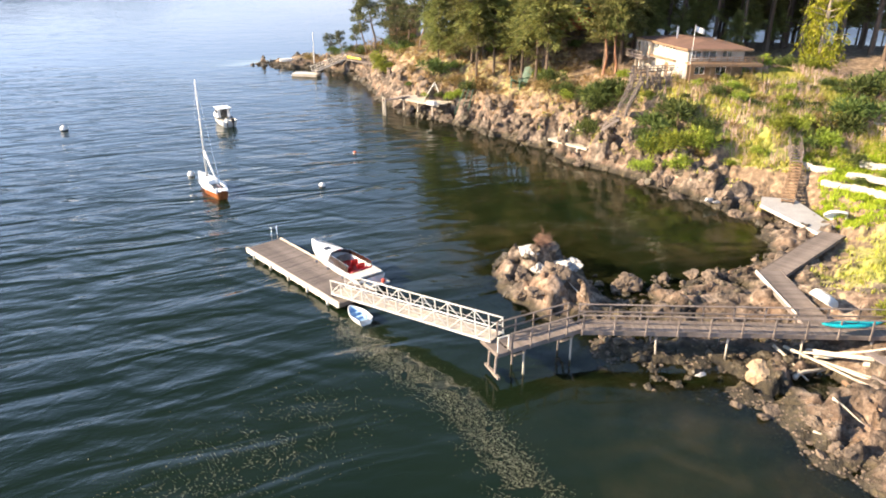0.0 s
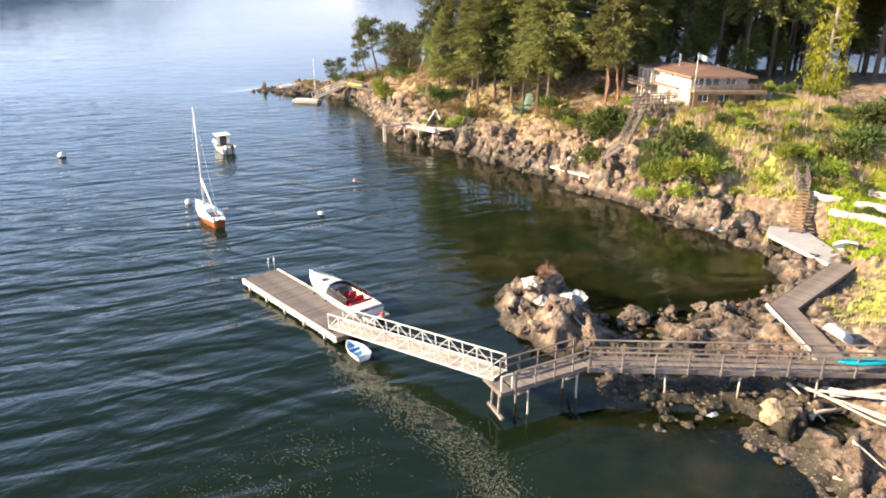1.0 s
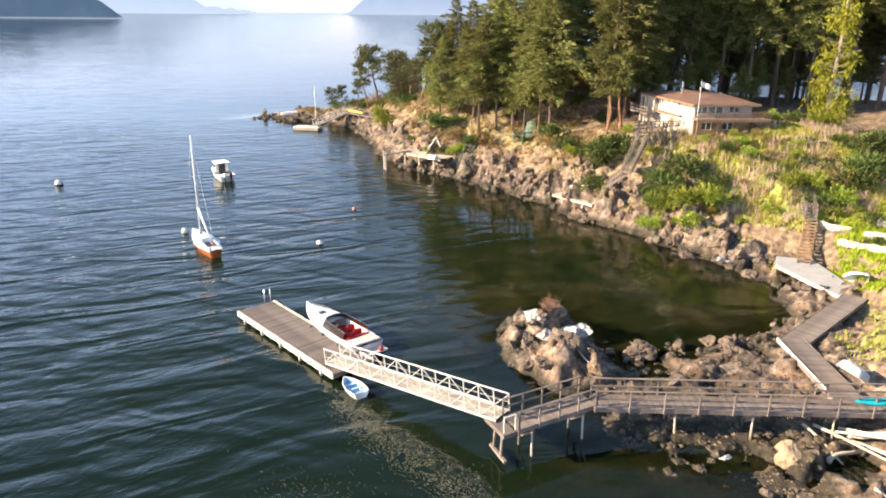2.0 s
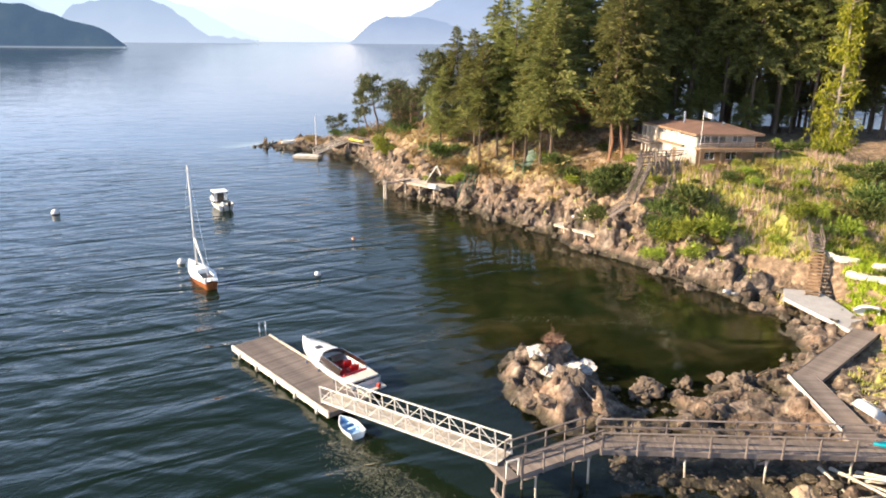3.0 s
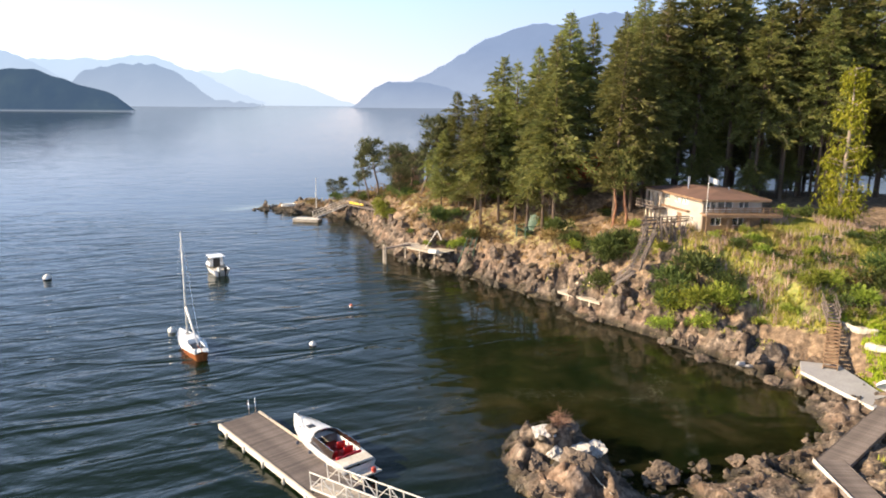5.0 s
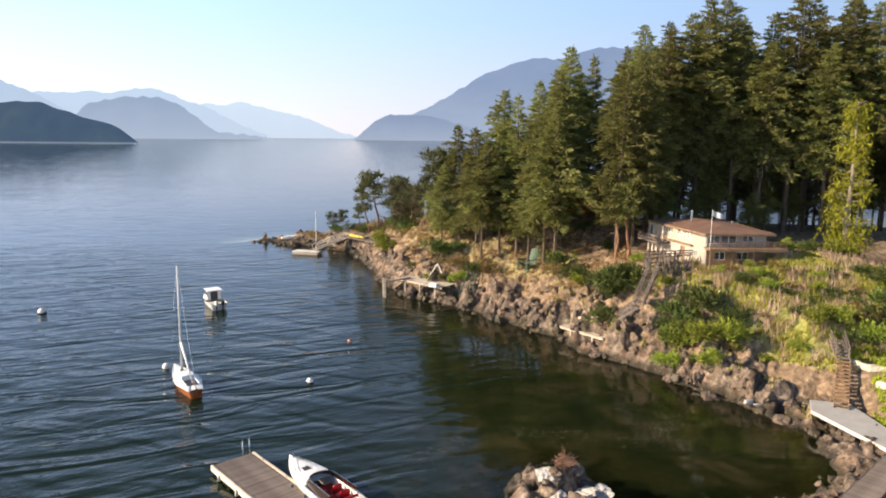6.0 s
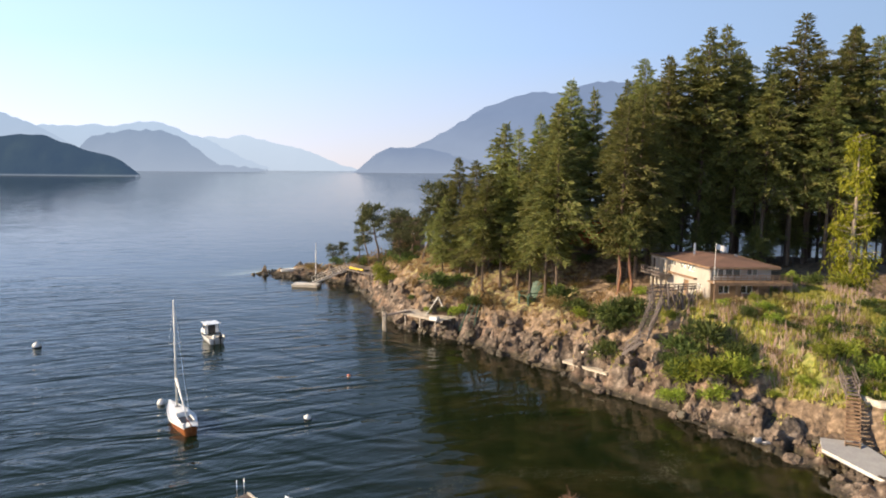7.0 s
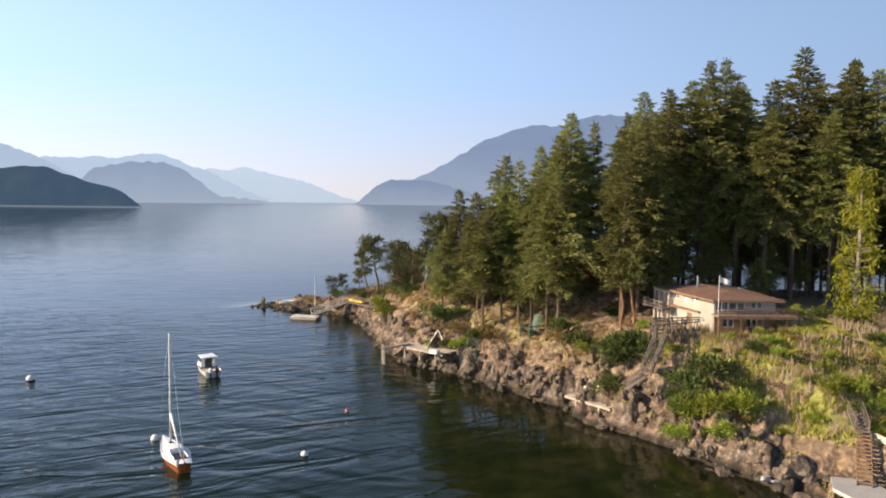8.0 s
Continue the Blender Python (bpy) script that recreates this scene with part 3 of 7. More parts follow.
def ridge(name, crest, y, deep, material, seed, rough):
    """A far range: a crest line with spurs running down to the water on the near side."""
    px, pz = np.array([c[0] for c in crest], float), np.array([c[1] for c in crest], float)
    us = np.linspace(px[0], px[-1], 110)
    top = np.interp(us, px, pz)
    vs = np.linspace(0, 1, 12)
    U, V = np.meshgrid(us, vs)
    spur = lattice(U / (deep * 0.35), V * 2.5, seed) * (V * (1 - V)) * 1.2
    Z = np.tile(top, (12, 1)) * (V ** 0.8 + spur * 0.35) + rough * lattice(U / 30, V * 9, seed + 1) * V
    Yv = y - deep * (1 - V)
    me = bpy.data.meshes.new(name)
    i = (np.arange(11)[:, None] * 110 + np.arange(109)[None, :]).ravel()
    me.from_pydata(np.stack([U, Yv, np.maximum(Z, -2)], -1).reshape(-1, 3).tolist(), [], np.stack([i, i + 1, i + 111, i + 110], 1).tolist())
    me.materials.append(material)
    me.polygons.foreach_set("use_smooth", [True] * len(me.polygons))
    return tagged(new(name, me), "hazy blue forested mountain range across the water", "mountain", kind="structure")


# each range glows in its own painted haze colour, paler with distance
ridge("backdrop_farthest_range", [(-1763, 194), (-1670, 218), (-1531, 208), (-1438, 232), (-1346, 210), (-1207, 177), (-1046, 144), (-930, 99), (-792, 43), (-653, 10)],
      4600, 250, haze_glow_mat("farthest_range_haze_glow", (0.40, 0.475, 0.57), (0.1, 0.12, 0.15), 0.95, 0.004), 6, 4)
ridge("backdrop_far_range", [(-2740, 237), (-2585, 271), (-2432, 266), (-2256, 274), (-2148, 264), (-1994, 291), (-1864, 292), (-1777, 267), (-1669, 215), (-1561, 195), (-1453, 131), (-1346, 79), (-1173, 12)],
      4300, 250, haze_glow_mat("far_range_haze_glow", (0.34, 0.42, 0.53), (0.1, 0.12, 0.15), 0.93, 0.004), 1, 5)
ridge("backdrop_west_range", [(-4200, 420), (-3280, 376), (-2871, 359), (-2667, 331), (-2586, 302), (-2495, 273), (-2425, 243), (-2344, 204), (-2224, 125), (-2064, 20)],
      4000, 250, haze_glow_mat("west_range_haze_glow", (0.30, 0.375, 0.485), (0.1, 0.12, 0.15), 0.92, 0.004), 5, 5)
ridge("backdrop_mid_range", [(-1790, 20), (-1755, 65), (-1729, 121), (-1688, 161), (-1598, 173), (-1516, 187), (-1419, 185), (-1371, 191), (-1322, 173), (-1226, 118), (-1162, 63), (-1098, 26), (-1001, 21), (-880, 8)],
      3200, 250, haze_glow_mat("mid_range_haze_glow", (0.175, 0.235, 0.335), (0.06, 0.07, 0.08), 0.88, 0.006), 2, 6)
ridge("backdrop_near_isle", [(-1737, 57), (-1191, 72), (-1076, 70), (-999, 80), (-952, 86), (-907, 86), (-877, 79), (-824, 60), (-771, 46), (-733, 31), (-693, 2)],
      1508, 45, haze_glow_mat("near_isle_haze_glow", (0.045, 0.075, 0.125), (0.035, 0.05, 0.03), 0.76, 0.014, 4.0), 3, 4)
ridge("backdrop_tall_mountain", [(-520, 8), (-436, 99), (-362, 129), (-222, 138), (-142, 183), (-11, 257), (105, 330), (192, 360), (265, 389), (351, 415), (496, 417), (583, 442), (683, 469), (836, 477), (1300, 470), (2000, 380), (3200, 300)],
      3700, 400, haze_glow_mat("tall_mountain_haze_glow", (0.180, 0.235, 0.355), (0.045, 0.06, 0.08), 0.82, 0.005, 300.0), 4, 8)
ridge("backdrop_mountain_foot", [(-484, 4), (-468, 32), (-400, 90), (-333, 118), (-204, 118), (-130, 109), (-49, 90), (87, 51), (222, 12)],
      3350, 200, haze_glow_mat("mountain_foot_haze_glow", (0.165, 0.218, 0.335), (0.04, 0.055, 0.06), 0.80, 0.006, 140.0), 7, 5)

# ---- dock, gangway, pier and walkways ----
def frame_of(a, b, z=0.0):
    """A pose at a, x axis along the plan from a to b."""
    return pose(a[0], a[1], z, 0, 0, math.degrees(math.atan2(b[1] - a[1], b[0] - a[0])))


def plank_mesh(name, length, wide, thick, material):
    bm = bmesh.new()
    box(bm, (0, 0, 0), (wide, length, thick), bevel=0.008)
    return link_mesh(name, bm, material)


def lay(parent, me, n, pitch, z, wob=0.006, skew=0.0):
    """n planks crosswise, along the parent's x axis."""
    for i in range(n):
        piece("plank", me, parent, pose((i + 0.5) * pitch, random.uniform(-wob, wob) * 3, z + random.uniform(-wob, wob) * 0.5, 0, 0, random.uniform(-0.4, 0.4) + skew))


dock = thing("floating_dock", frame_of((-7.5, 39.0), (-16.1, 48.1)), "grey planked floating dock with white side boards, afloat", "dock")
DL, DW = 12.5, 3.0
# x runs along the dock, y towards the near side (0) and away (-DW)
for y, nm in ((0.0, "near"), (-DW, "far")):
    bm = bmesh.new()
    box(bm, (DL / 2, y, 0.36), (DL, 0.10, 0.34), bevel=0.02)
    part("side_board", bm, WEATHERED_WHITE, dock, "chipped white-painted side board")
    bm = bmesh.new()
    box(bm, (DL / 2, y * 0.985 - 0.02, 0.55), (DL, 0.16, 0.09), bevel=0.02)
    part("edge_rail", bm, PALE_WOOD, dock)
for x in (0.0, DL):
    bm = bmesh.new()
    box(bm, (x, -DW / 2, 0.36), (0.08, DW - 0.12, 0.30), bevel=0.015)
    part("end_board", bm, GREY_WOOD, dock)
for k in range(5):
    bm = bmesh.new()
    box(bm, (1.4 + k * 2.4, -DW / 2, 0.02), (1.9, DW - 0.25, 0.44), bevel=0.05)
    part("float", bm, DARK_WOOD, dock, "dark weed-grown float")
for k in range(5):
    bm = bmesh.new()
    tube(bm, (1.2 + k * 2.5, 0.10, 0.42), (1.2 + k * 2.5, 0.10, 0.02), 0.09, n=10)
    part("fender", bm, WEATHERED_WHITE, dock, smooth=True)
for k in range(4):
    bm = bmesh.new()
    x = 1.6 + k * 3.1
    tube(bm, (x, -DW + 0.12, 0.60), (x, -DW + 0.12, 0.68), 0.03)
    beam(bm, (x - 0.15, -DW + 0.12, 0.70), (x + 0.15, -DW + 0.12, 0.70), 0.05, 0.04, 0.01)
    part("cleat", bm, STEEL, dock)
for y in (-DW + 0.35, -DW + 0.85):
    bm = bmesh.new()
    tube(bm, (DL - 0.12, y, 0.0), (DL - 0.12, y, 1.75), 0.028)
    part("ladder_rail", bm, STEEL, dock, smooth=True)
for k in range(3):
    bm = bmesh.new()
    tube(bm, (DL - 0.12, -DW + 0.35, 0.1 + 0.2 * k), (DL - 0.12, -DW + 0.85, 0.1 + 0.2 * k), 0.02)
    part("ladder_rung", bm, STEEL, dock)
lay_me = plank_mesh("plank", DW - 0.2, 0.135, 0.04, GREY_WOOD)
for i in range(int(DL / 0.145)):
    piece("plank", lay_me, dock, pose((i + 0.5) * 0.145, -DW / 2 + random.uniform(-0.015, 0.015), 0.50 + random.uniform(-0.004, 0.004), 0, 0, random.uniform(-0.3, 0.3)))

# gangway: two white trusses and a slatted deck between
ga, gb = Vector((-7.75, 40.55, 0.66)), Vector((2.45, 32.45, 1.92))
run = (gb - ga)
gl = run.length
tilt = math.degrees(math.asin(run.z / gl))
gangway = thing("gangway", frame_of(ga, gb, ga.z) @ pose(0, 0, 0, 0, -tilt, 0), "white metal truss gangway sloping down to the dock", "gangway")
GW, GH, BAYS = 1.25, 1.02, 13
for y in (-GW / 2, GW / 2):
    bm = bmesh.new()
    beam(bm, (0, y, GH), (gl, y, GH), 0.075, 0.075, 0.012)
    part("top_rail", bm, ALLOY, gangway)
    bm = bmesh.new()
    beam(bm, (0, y, 0.05), (gl, y, 0.05), 0.08, 0.12, 0.012)
    part("bottom_rail", bm, ALLOY, gangway)
    bm = bmesh.new()
    beam(bm, (0.06, y, GH * 0.52), (gl - 0.06, y, GH * 0.52), 0.025, 0.025)
    part("mid_rail", bm, ALLOY, gangway)
    for k in range(BAYS + 1):
        bm = bmesh.new()
        x = min(max(k * gl / BAYS, 0.04), gl - 0.04)
        beam(bm, (x, y, 0.1), (x, y, GH - 0.03), 0.055, 0.055)
        part("upright", bm, ALLOY, gangway)
    for k in range(BAYS):
        bm = bmesh.new()
        x0, x1 = k * gl / BAYS, (k + 1) * gl / BAYS
        if k % 2:
            x0, x1 = x1, x0
        beam(bm, (x0, y, 0.1), (x1, y, GH - 0.03), 0.045, 0.045)
        part("diagonal", bm, ALLOY, gangway)
slat = plank_mesh("deck_slat", GW - 0.1, 0.13, 0.03, PALE_WOOD)
for i in range(int(gl / 0.15)):
    piece("deck_slat", slat, gangway, pose((i + 0.5) * 0.15, 0, 0.08))
for x in (0.1,):
    for y in (-GW / 2, GW / 2):
        bm = bmesh.new()
        tube(bm, (x, y - 0.05, -0.08), (x, y + 0.05, -0.08), 0.09, n=12)
        part("roller", bm, BLACK, gangway)


def pier_run(name, a, b, wide, z, label, posts, rails=True, pile_to=(), gap_far=(), skew=0.0, side_mat=GREY_WOOD):
    """A raised plank deck from a to b with post-and-rail sides. The right-hand side of the run is the near side."""
    t = thing(name, frame_of(a, b, z), label, "pier")
    L = math.hypot(b[0] - a[0], b[1] - a[1])
    for y in (-wide / 2 + 0.12, 0, wide / 2 - 0.12):
        bm = bmesh.new()
        beam(bm, (0, y, -0.17), (L, y, -0.17), 0.09, 0.24, 0.01)
        part("stringer", bm, side_mat, t)
    for y in (-wide / 2 - 0.02, wide / 2 + 0.02):
        bm = bmesh.new()
        beam(bm, (0, y, -0.10), (L, y, -0.10), 0.05, 0.28, 0.01)
        part("side_board", bm, side_mat, t)
    me = plank_mesh("plank", wide, 0.138, 0.04, GREY_WOOD)
    lay(t, me, int(L / 0.148), 0.148, 0.0)
    if rails:
        for side in (-1, 1):
            y = side * (wide / 2 + 0.03)
            for k in range(posts):
                x = 0.06 + k * (L - 0.12) / (posts - 1)
                bm = bmesh.new()
                beam(bm, (x, y + side * 0.05, -0.24), (x, y + side * 0.05, 1.0), 0.085, 0.085, 0.01)
                part("rail_post", bm, GREY_WOOD, t)
            for h, s in ((1.02, (0.13, 0.045)), (0.55, (0.04, 0.10))):
                bm = bmesh.new()
                beam(bm, (0, y, h), (L, y, h), s[0], s[1], 0.008)
                part("hand_rail" if h > 0.9 else "mid_rail", bm, GREY_WOOD, t)
    for x, lean in pile_to:
        for side in (-1, 1):
            gx, gy, _ = (t.matrix_world @ Vector((x, side * wide * 0.42, 0)))
            foot = min(ground_z(gx, gy), 0.6) - 0.3 - z
            bm = bmesh.new()
            tube(bm, (x + lean, side * wide * 0.46, foot), (x, side * wide * 0.40, -0.28), 0.062, 0.055, 8)
            part("pile", bm, PALE_WOOD if side < 0 else GREY_WOOD, t, smooth=True)
        bm = bmesh.new()
        beam(bm, (x, -wide / 2, -0.36), (x, wide / 2, -0.36), 0.14, 0.14, 0.01)
        part("cross_beam", bm, GREY_WOOD, t)
        bm = bmesh.new()
        beam(bm, (x + 0.09, -wide * 0.42, -0.5), (x + 0.09, wide * 0.42, -1.35), 0.04, 0.12)
        part("brace", bm, GREY_WOOD, t)
    return t


PZ = 1.9
pier_bend = pier_run("pier_bend", (2.75, 31.85), (7.15, 34.35), 1.35, PZ, "short grey plank pier section with weathered post rails", 5, pile_to=((1.0, 0.05), (4.3, 0.0)))
pier_main = pier_run("pier_main", (7.3, 34.12), (25.4, 33.92), 1.3, PZ, "long grey plank pier on pale wooden piles with post rails", 11, pile_to=((4.3, 0.1), (8.4, 0.0), (12.6, 0.1), (16.5, 0)))
landing = thing("pier_landing", pose(2.35, 31.75, PZ - 0.02, 0, 0, 118), "small weathered landing between the gangway and the pier", "landing")
bm = bmesh.new()
box(bm, (0.1, 0.05, -0.12), (1.9, 0.75, 0.24), bevel=0.02)
part("platform", bm, GREY_WOOD, landing)
for y in (-0.28, 0.38):
    bm = bmesh.new()
    beam(bm, (-0.8, y, 0.1), (-0.8, y, 1.0), 0.07, 0.07, 0.01)
    part("post", bm, WEATHERED_WHITE, landing)
bm = bmesh.new()
beam(bm, (-0.8, -0.3, 0.98), (-0.8, 0.4, 0.98), 0.09, 0.06, 0.01)
part("rail", bm, WEATHERED_WHITE, landing)
bm = bmesh.new()
tube(bm, (-0.45, 0.3, -1.5), (-0.4, 0.2, -0.2), 0.07, n=10)
tube(bm, (0.4, 0.2, -1.5), (0.3, 0.2, -0.2), 0.07, n=10)
beam(bm, (-0.9, 0.3, -1.55), (0.7, 0.2, -1.5), 0.16, 0.14)
part("crossed_pile", bm, GREY_WOOD, landing)

walk_a = pier_run("boardwalk_lower", (21.75, 34.6), (21.95, 43.1), 1.7, 1.42, "grey boardwalk without rails over shore rocks", 2, rails=False, pile_to=((3.0, 0), (7.4, 0)))
walk_b = pier_run("boardwalk_upper", (21.7, 42.4), (30.3, 50.6), 1.55, 1.40, "grey boardwalk without rails leading to a concrete pad", 2, rails=False, pile_to=((2.5, 0), (7.0, 0)))
bm = bmesh.new()
beam(bm, (21.0, 36.4, 1.42), (21.05, 43.0, 1.42), 0.07, 0.24, 0.01)
ob = part("curb_board", bm, WEATHERED_WHITE)
ob.parent = walk_a
ob.matrix_parent_inverse = walk_a.matrix_world.inverted()
pad = thing("concrete_pad", pose(0, 0, 0), "light grey concrete pad at the foot of the stairs", "pavement", kind="structure")
bm = bmesh.new()
sheet(bm, [(27.0, 57.0, 1.46), (28.0, 53.2, 1.44), (28.9, 50.4, 1.42), (30.9, 51.9, 1.44), (30.9, 55.0, 1.45), (30.7, 58.6, 1.47), (28.0, 59.3, 1.47)], 0.22)
part("slab", bm, CONCRETE, pad)
bm = bmesh.new()
beam(bm, (26.98, 57.0, 1.42), (28.85, 50.35, 1.38), 0.12, 0.2, 0.02)
part("pale_curb", bm, WEATHERED_WHITE, pad)


def stair(name, a, b, wide, label, n, material, rail=False):
    """Open timber stairs from a up to b."""
    a, b = Vector(a), Vector(b)
    t = thing(name, frame_of(a, b, a.z), label, "stairs")
    L, H = math.hypot(b.x - a.x, b.y - a.y), b.z - a.z
    for y in (-wide / 2, wide / 2):
        bm = bmesh.new()
        beam(bm, (-0.1, y, -0.08), (L, y, H - 0.02), 0.06, 0.26, 0.01)
        part("stringer", bm, material, t)
        if rail:
            for k in range(max(2, int(L / 1.3))):
                f = (k + 0.3) / max(2, int(L / 1.3))
                bm = bmesh.new()
                beam(bm, (f * L, y, f * H - 0.5), (f * L + random.uniform(-.06, .06), y, f * H + 0.95), 0.09, 0.09, 0.01)
                part("post", bm, material, t)
            for dz in (0.92, 0.5):
                bm = bmesh.new()
                beam(bm, (0.1, y, dz), (L - 0.1, y + random.uniform(-.05, .05), H + dz), 0.07, 0.10, 0.01)
                part("hand_rail", bm, material, t)
    me = plank_mesh("tread", wide - 0.06, L / n + 0.06, 0.05, material)
    for k in range(n):
        piece("tread", me, t, pose((k + 0.5) * L / n, 0, (k + 1) * H / n - 0.03))
    return t


stair("timber_stairs", (29.55, 57.6, 1.47), (31.55, 61.4, 4.05), 1.0, "brown timber stairs rising from the concrete pad", 13, BROWN_WOOD)
stair("upper_steps", (31.6, 61.5, 4.05), (32.3, 64.2, 5.0), 0.95, "grey steps continuing up the grass slope", 6, GREY_WOOD, True)
stair("beach_stairs", (17.7, 73.1, 5.7), (19.9, 76.1, 8.9), 0.95, "silver-grey driftwood stairs with rough rails up to the house", 16, GREY_WOOD, True)
stair("beach_steps_lower", (16.0, 73.3, 4.3), (17.6, 72.6, 5.65), 1.0, "silver-grey weathered lower flight of steps", 5, GREY_WOOD, True)


def platform(name, a, b, wide, z, label, material, legs=3, tip=0.0):
    t = thing(name, frame_of(a, b, z) @ pose(0, 0, 0, 0, tip, 0), label, "platform")
    L = math.hypot(b[0] - a[0], b[1] - a[1])
    for y in (-wide / 2, 0, wide / 2):
        bm = bmesh.new()
        beam(bm, (0, y, -0.16), (L, y, -0.16), 0.12, 0.2, 0.01)
        part("stringer", bm, material, t)
    me = plank_mesh("plank", wide + 0.2, 0.19, 0.05, material)
    lay(t, me, int(L / 0.2), 0.2, -0.02, 0.02)
    for k in range(legs):
        for side in (-1, 1):
            x = (k + 0.5) * L / legs
            gx, gy, _ = t.matrix_world @ Vector((x, side * wide * 0.45, 0))
            bm = bmesh.new()
            tube(bm, (x, side * wide * 0.45, min(ground_z(gx, gy), z - 0.4) - 0.3 - z), (x, side * wide * 0.45, -0.2), 0.09, n=8)
            part("leg", bm, material, t)
    return t


deck_a = platform("landing_deck", (-7.6, 102.6), (-1.2, 96.9), 3.2, 2.2, "bleached wooden landing deck on posts over the rocks", PALE_WOOD)
bm = bmesh.new()
for p, q in (((2.5, 1.4, 0), (4.6, 1.8, 2.2)), ((6.4, 1.4, 0), (4.6, 1.8, 2.2)), ((4.6, -0.6, 0), (4.6, 1.8, 2.2))):
    beam(bm, p, q, 0.16, 0.16, 0.02)
part("a_frame", bm, WEATHERED_WHITE, deck_a, "white-painted A-frame hoist")
bm = bmesh.new()
beam(bm, (6.6, -1.75, 0.1), (8.0, -1.75, 0.2), 0.7, 0.5, 0.05)
part("white_box", bm, WHITE_PAINT, deck_a)
ramp_a = thing("mooring_ramp", frame_of((-10.2, 98.9), (-7.0, 100.9), 2.15), "grey plank ramp reaching out to a post in the water", "ramp")
bm = bmesh.new()
beam(bm, (-0.3, 0, 0), (4.0, 0, 0.25), 0.7, 0.14, 0.02)
part("plank_deck", bm, GREY_WOOD, ramp_a)
for y in (-0.3, 0.3):
    bm = bmesh.new()
    tube(bm, (0, y, -4.0), (0, y, 0.5), 0.14, 0.12, 10)
    part("post", bm, PALE_WOOD, ramp_a, "pale wooden post standing in the water")
ladder = thing("green_ramp_rails", frame_of((0.8, 94.0), (2.0, 97.4), 1.2), "faded green wooden ladder rails leaning on the rocks", "ladder")
for y in (-0.9, 0.0, 0.9):
    bm = bmesh.new()
    beam(bm, (0, y, 0), (3.4, y * 0.7, 3.0), 0.12, 0.16, 0.02)
    part("side_rail", bm, GREEN_PAINT, ladder)
for k in range(6):
    bm = bmesh.new()
    f = (k + 0.5) / 6
    beam(bm, (3.4 * f, -0.9, 3.0 * f), (3.4 * f, 0.9, 3.0 * f), 0.1, 0.06, 0.01)
    part("rung", bm, GREY_WOOD, ladder)
deck_b = platform("shore_deck", (11.8, 80.6), (15.6, 76.0), 1.8, 1.55, "sloping bleached plank deck at the shore rocks", PALE_WOOD, 2)

# far landing on the point
far_dock = thing("far_floating_dock", frame_of((-31.2, 133.4), (-25.6, 132.4), 0.0), "small pale floating dock below the point", "dock")
bm = bmesh.new()
box(bm, (2.8, 0.4, 0.25), (5.0, 2.4, 0.5), bevel=0.05)
part("float", bm, PALE_WOOD, far_dock)
bm = bmesh.new()
box(bm, (2.8, 0.4, 0.52), (5.1, 2.5, 0.06), bevel=0.02)
part("deck", bm, WEATHERED_WHITE, far_dock)
far_gang = thing("far_gangway", frame_of((-27.0, 133.4), (-21.5, 138.8), 0.75) @ pose(0, 0, 0, 0, -13, 0), "pale gangway with rails up to the point", "gangway")
for y in (-0.6, 0.6):
    bm = bmesh.new()
    beam(bm, (0, y, 0.05), (7.8, y, 0.05), 0.1, 0.2)
    part("bottom_rail", bm, WEATHERED_WHITE, far_gang)
    bm = bmesh.new()
    beam(bm, (0, y, 1.0), (7.8, y, 1.0), 0.1, 0.1)
    part("top_rail", bm, WEATHERED_WHITE, far_gang)
    for k in range(7):
        bm = bmesh.new()
        beam(bm, (0.1 + k * 1.26, y, 0), (0.1 + k * 1.26, y, 1.0), 0.08, 0.08)
        part("post", bm, WEATHERED_WHITE, far_gang)
bm = bmesh.new()
beam(bm, (0, 0, 0), (7.8, 0, 0), 1.2, 0.08)
part("deck", bm, GREY_WOOD, far_gang)
for nm, a, b, z0, tip in (("foot_bridge", (-21.8, 138.2), (-15.6, 131.4), 2.7, 0), ("shore_path", (-15.4, 131.0), (-8.2, 120.6), 2.8, -2)):
    t = thing(nm, frame_of(a, b, z0) @ pose(0, 0, 0, 0, tip, 0), "weathered grey plank walkway with a rail along the rocks", "walkway")
    L = math.hypot(b[0] - a[0], b[1] - a[1])
    bm = bmesh.new()
    beam(bm, (0, 0, 0), (L, 0, 0), 1.4, 0.22, 0.02)
    part("deck", bm, GREY_WOOD, t)
    for y in (-0.7, 0.7):
        bm = bmesh.new()
        beam(bm, (0, y, 1.0), (L, y, 1.0), 0.1, 0.1)
        part("hand_rail", bm, GREY_WOOD, t)
        for k in range(6):
            bm = bmesh.new()
            beam(bm, (0.1 + k * (L - 0.2) / 5, y, -1.5), (0.1 + k * (L - 0.2) / 5, y, 1.0), 0.09, 0.09)
            part("post", bm, GREY_WOOD, t)

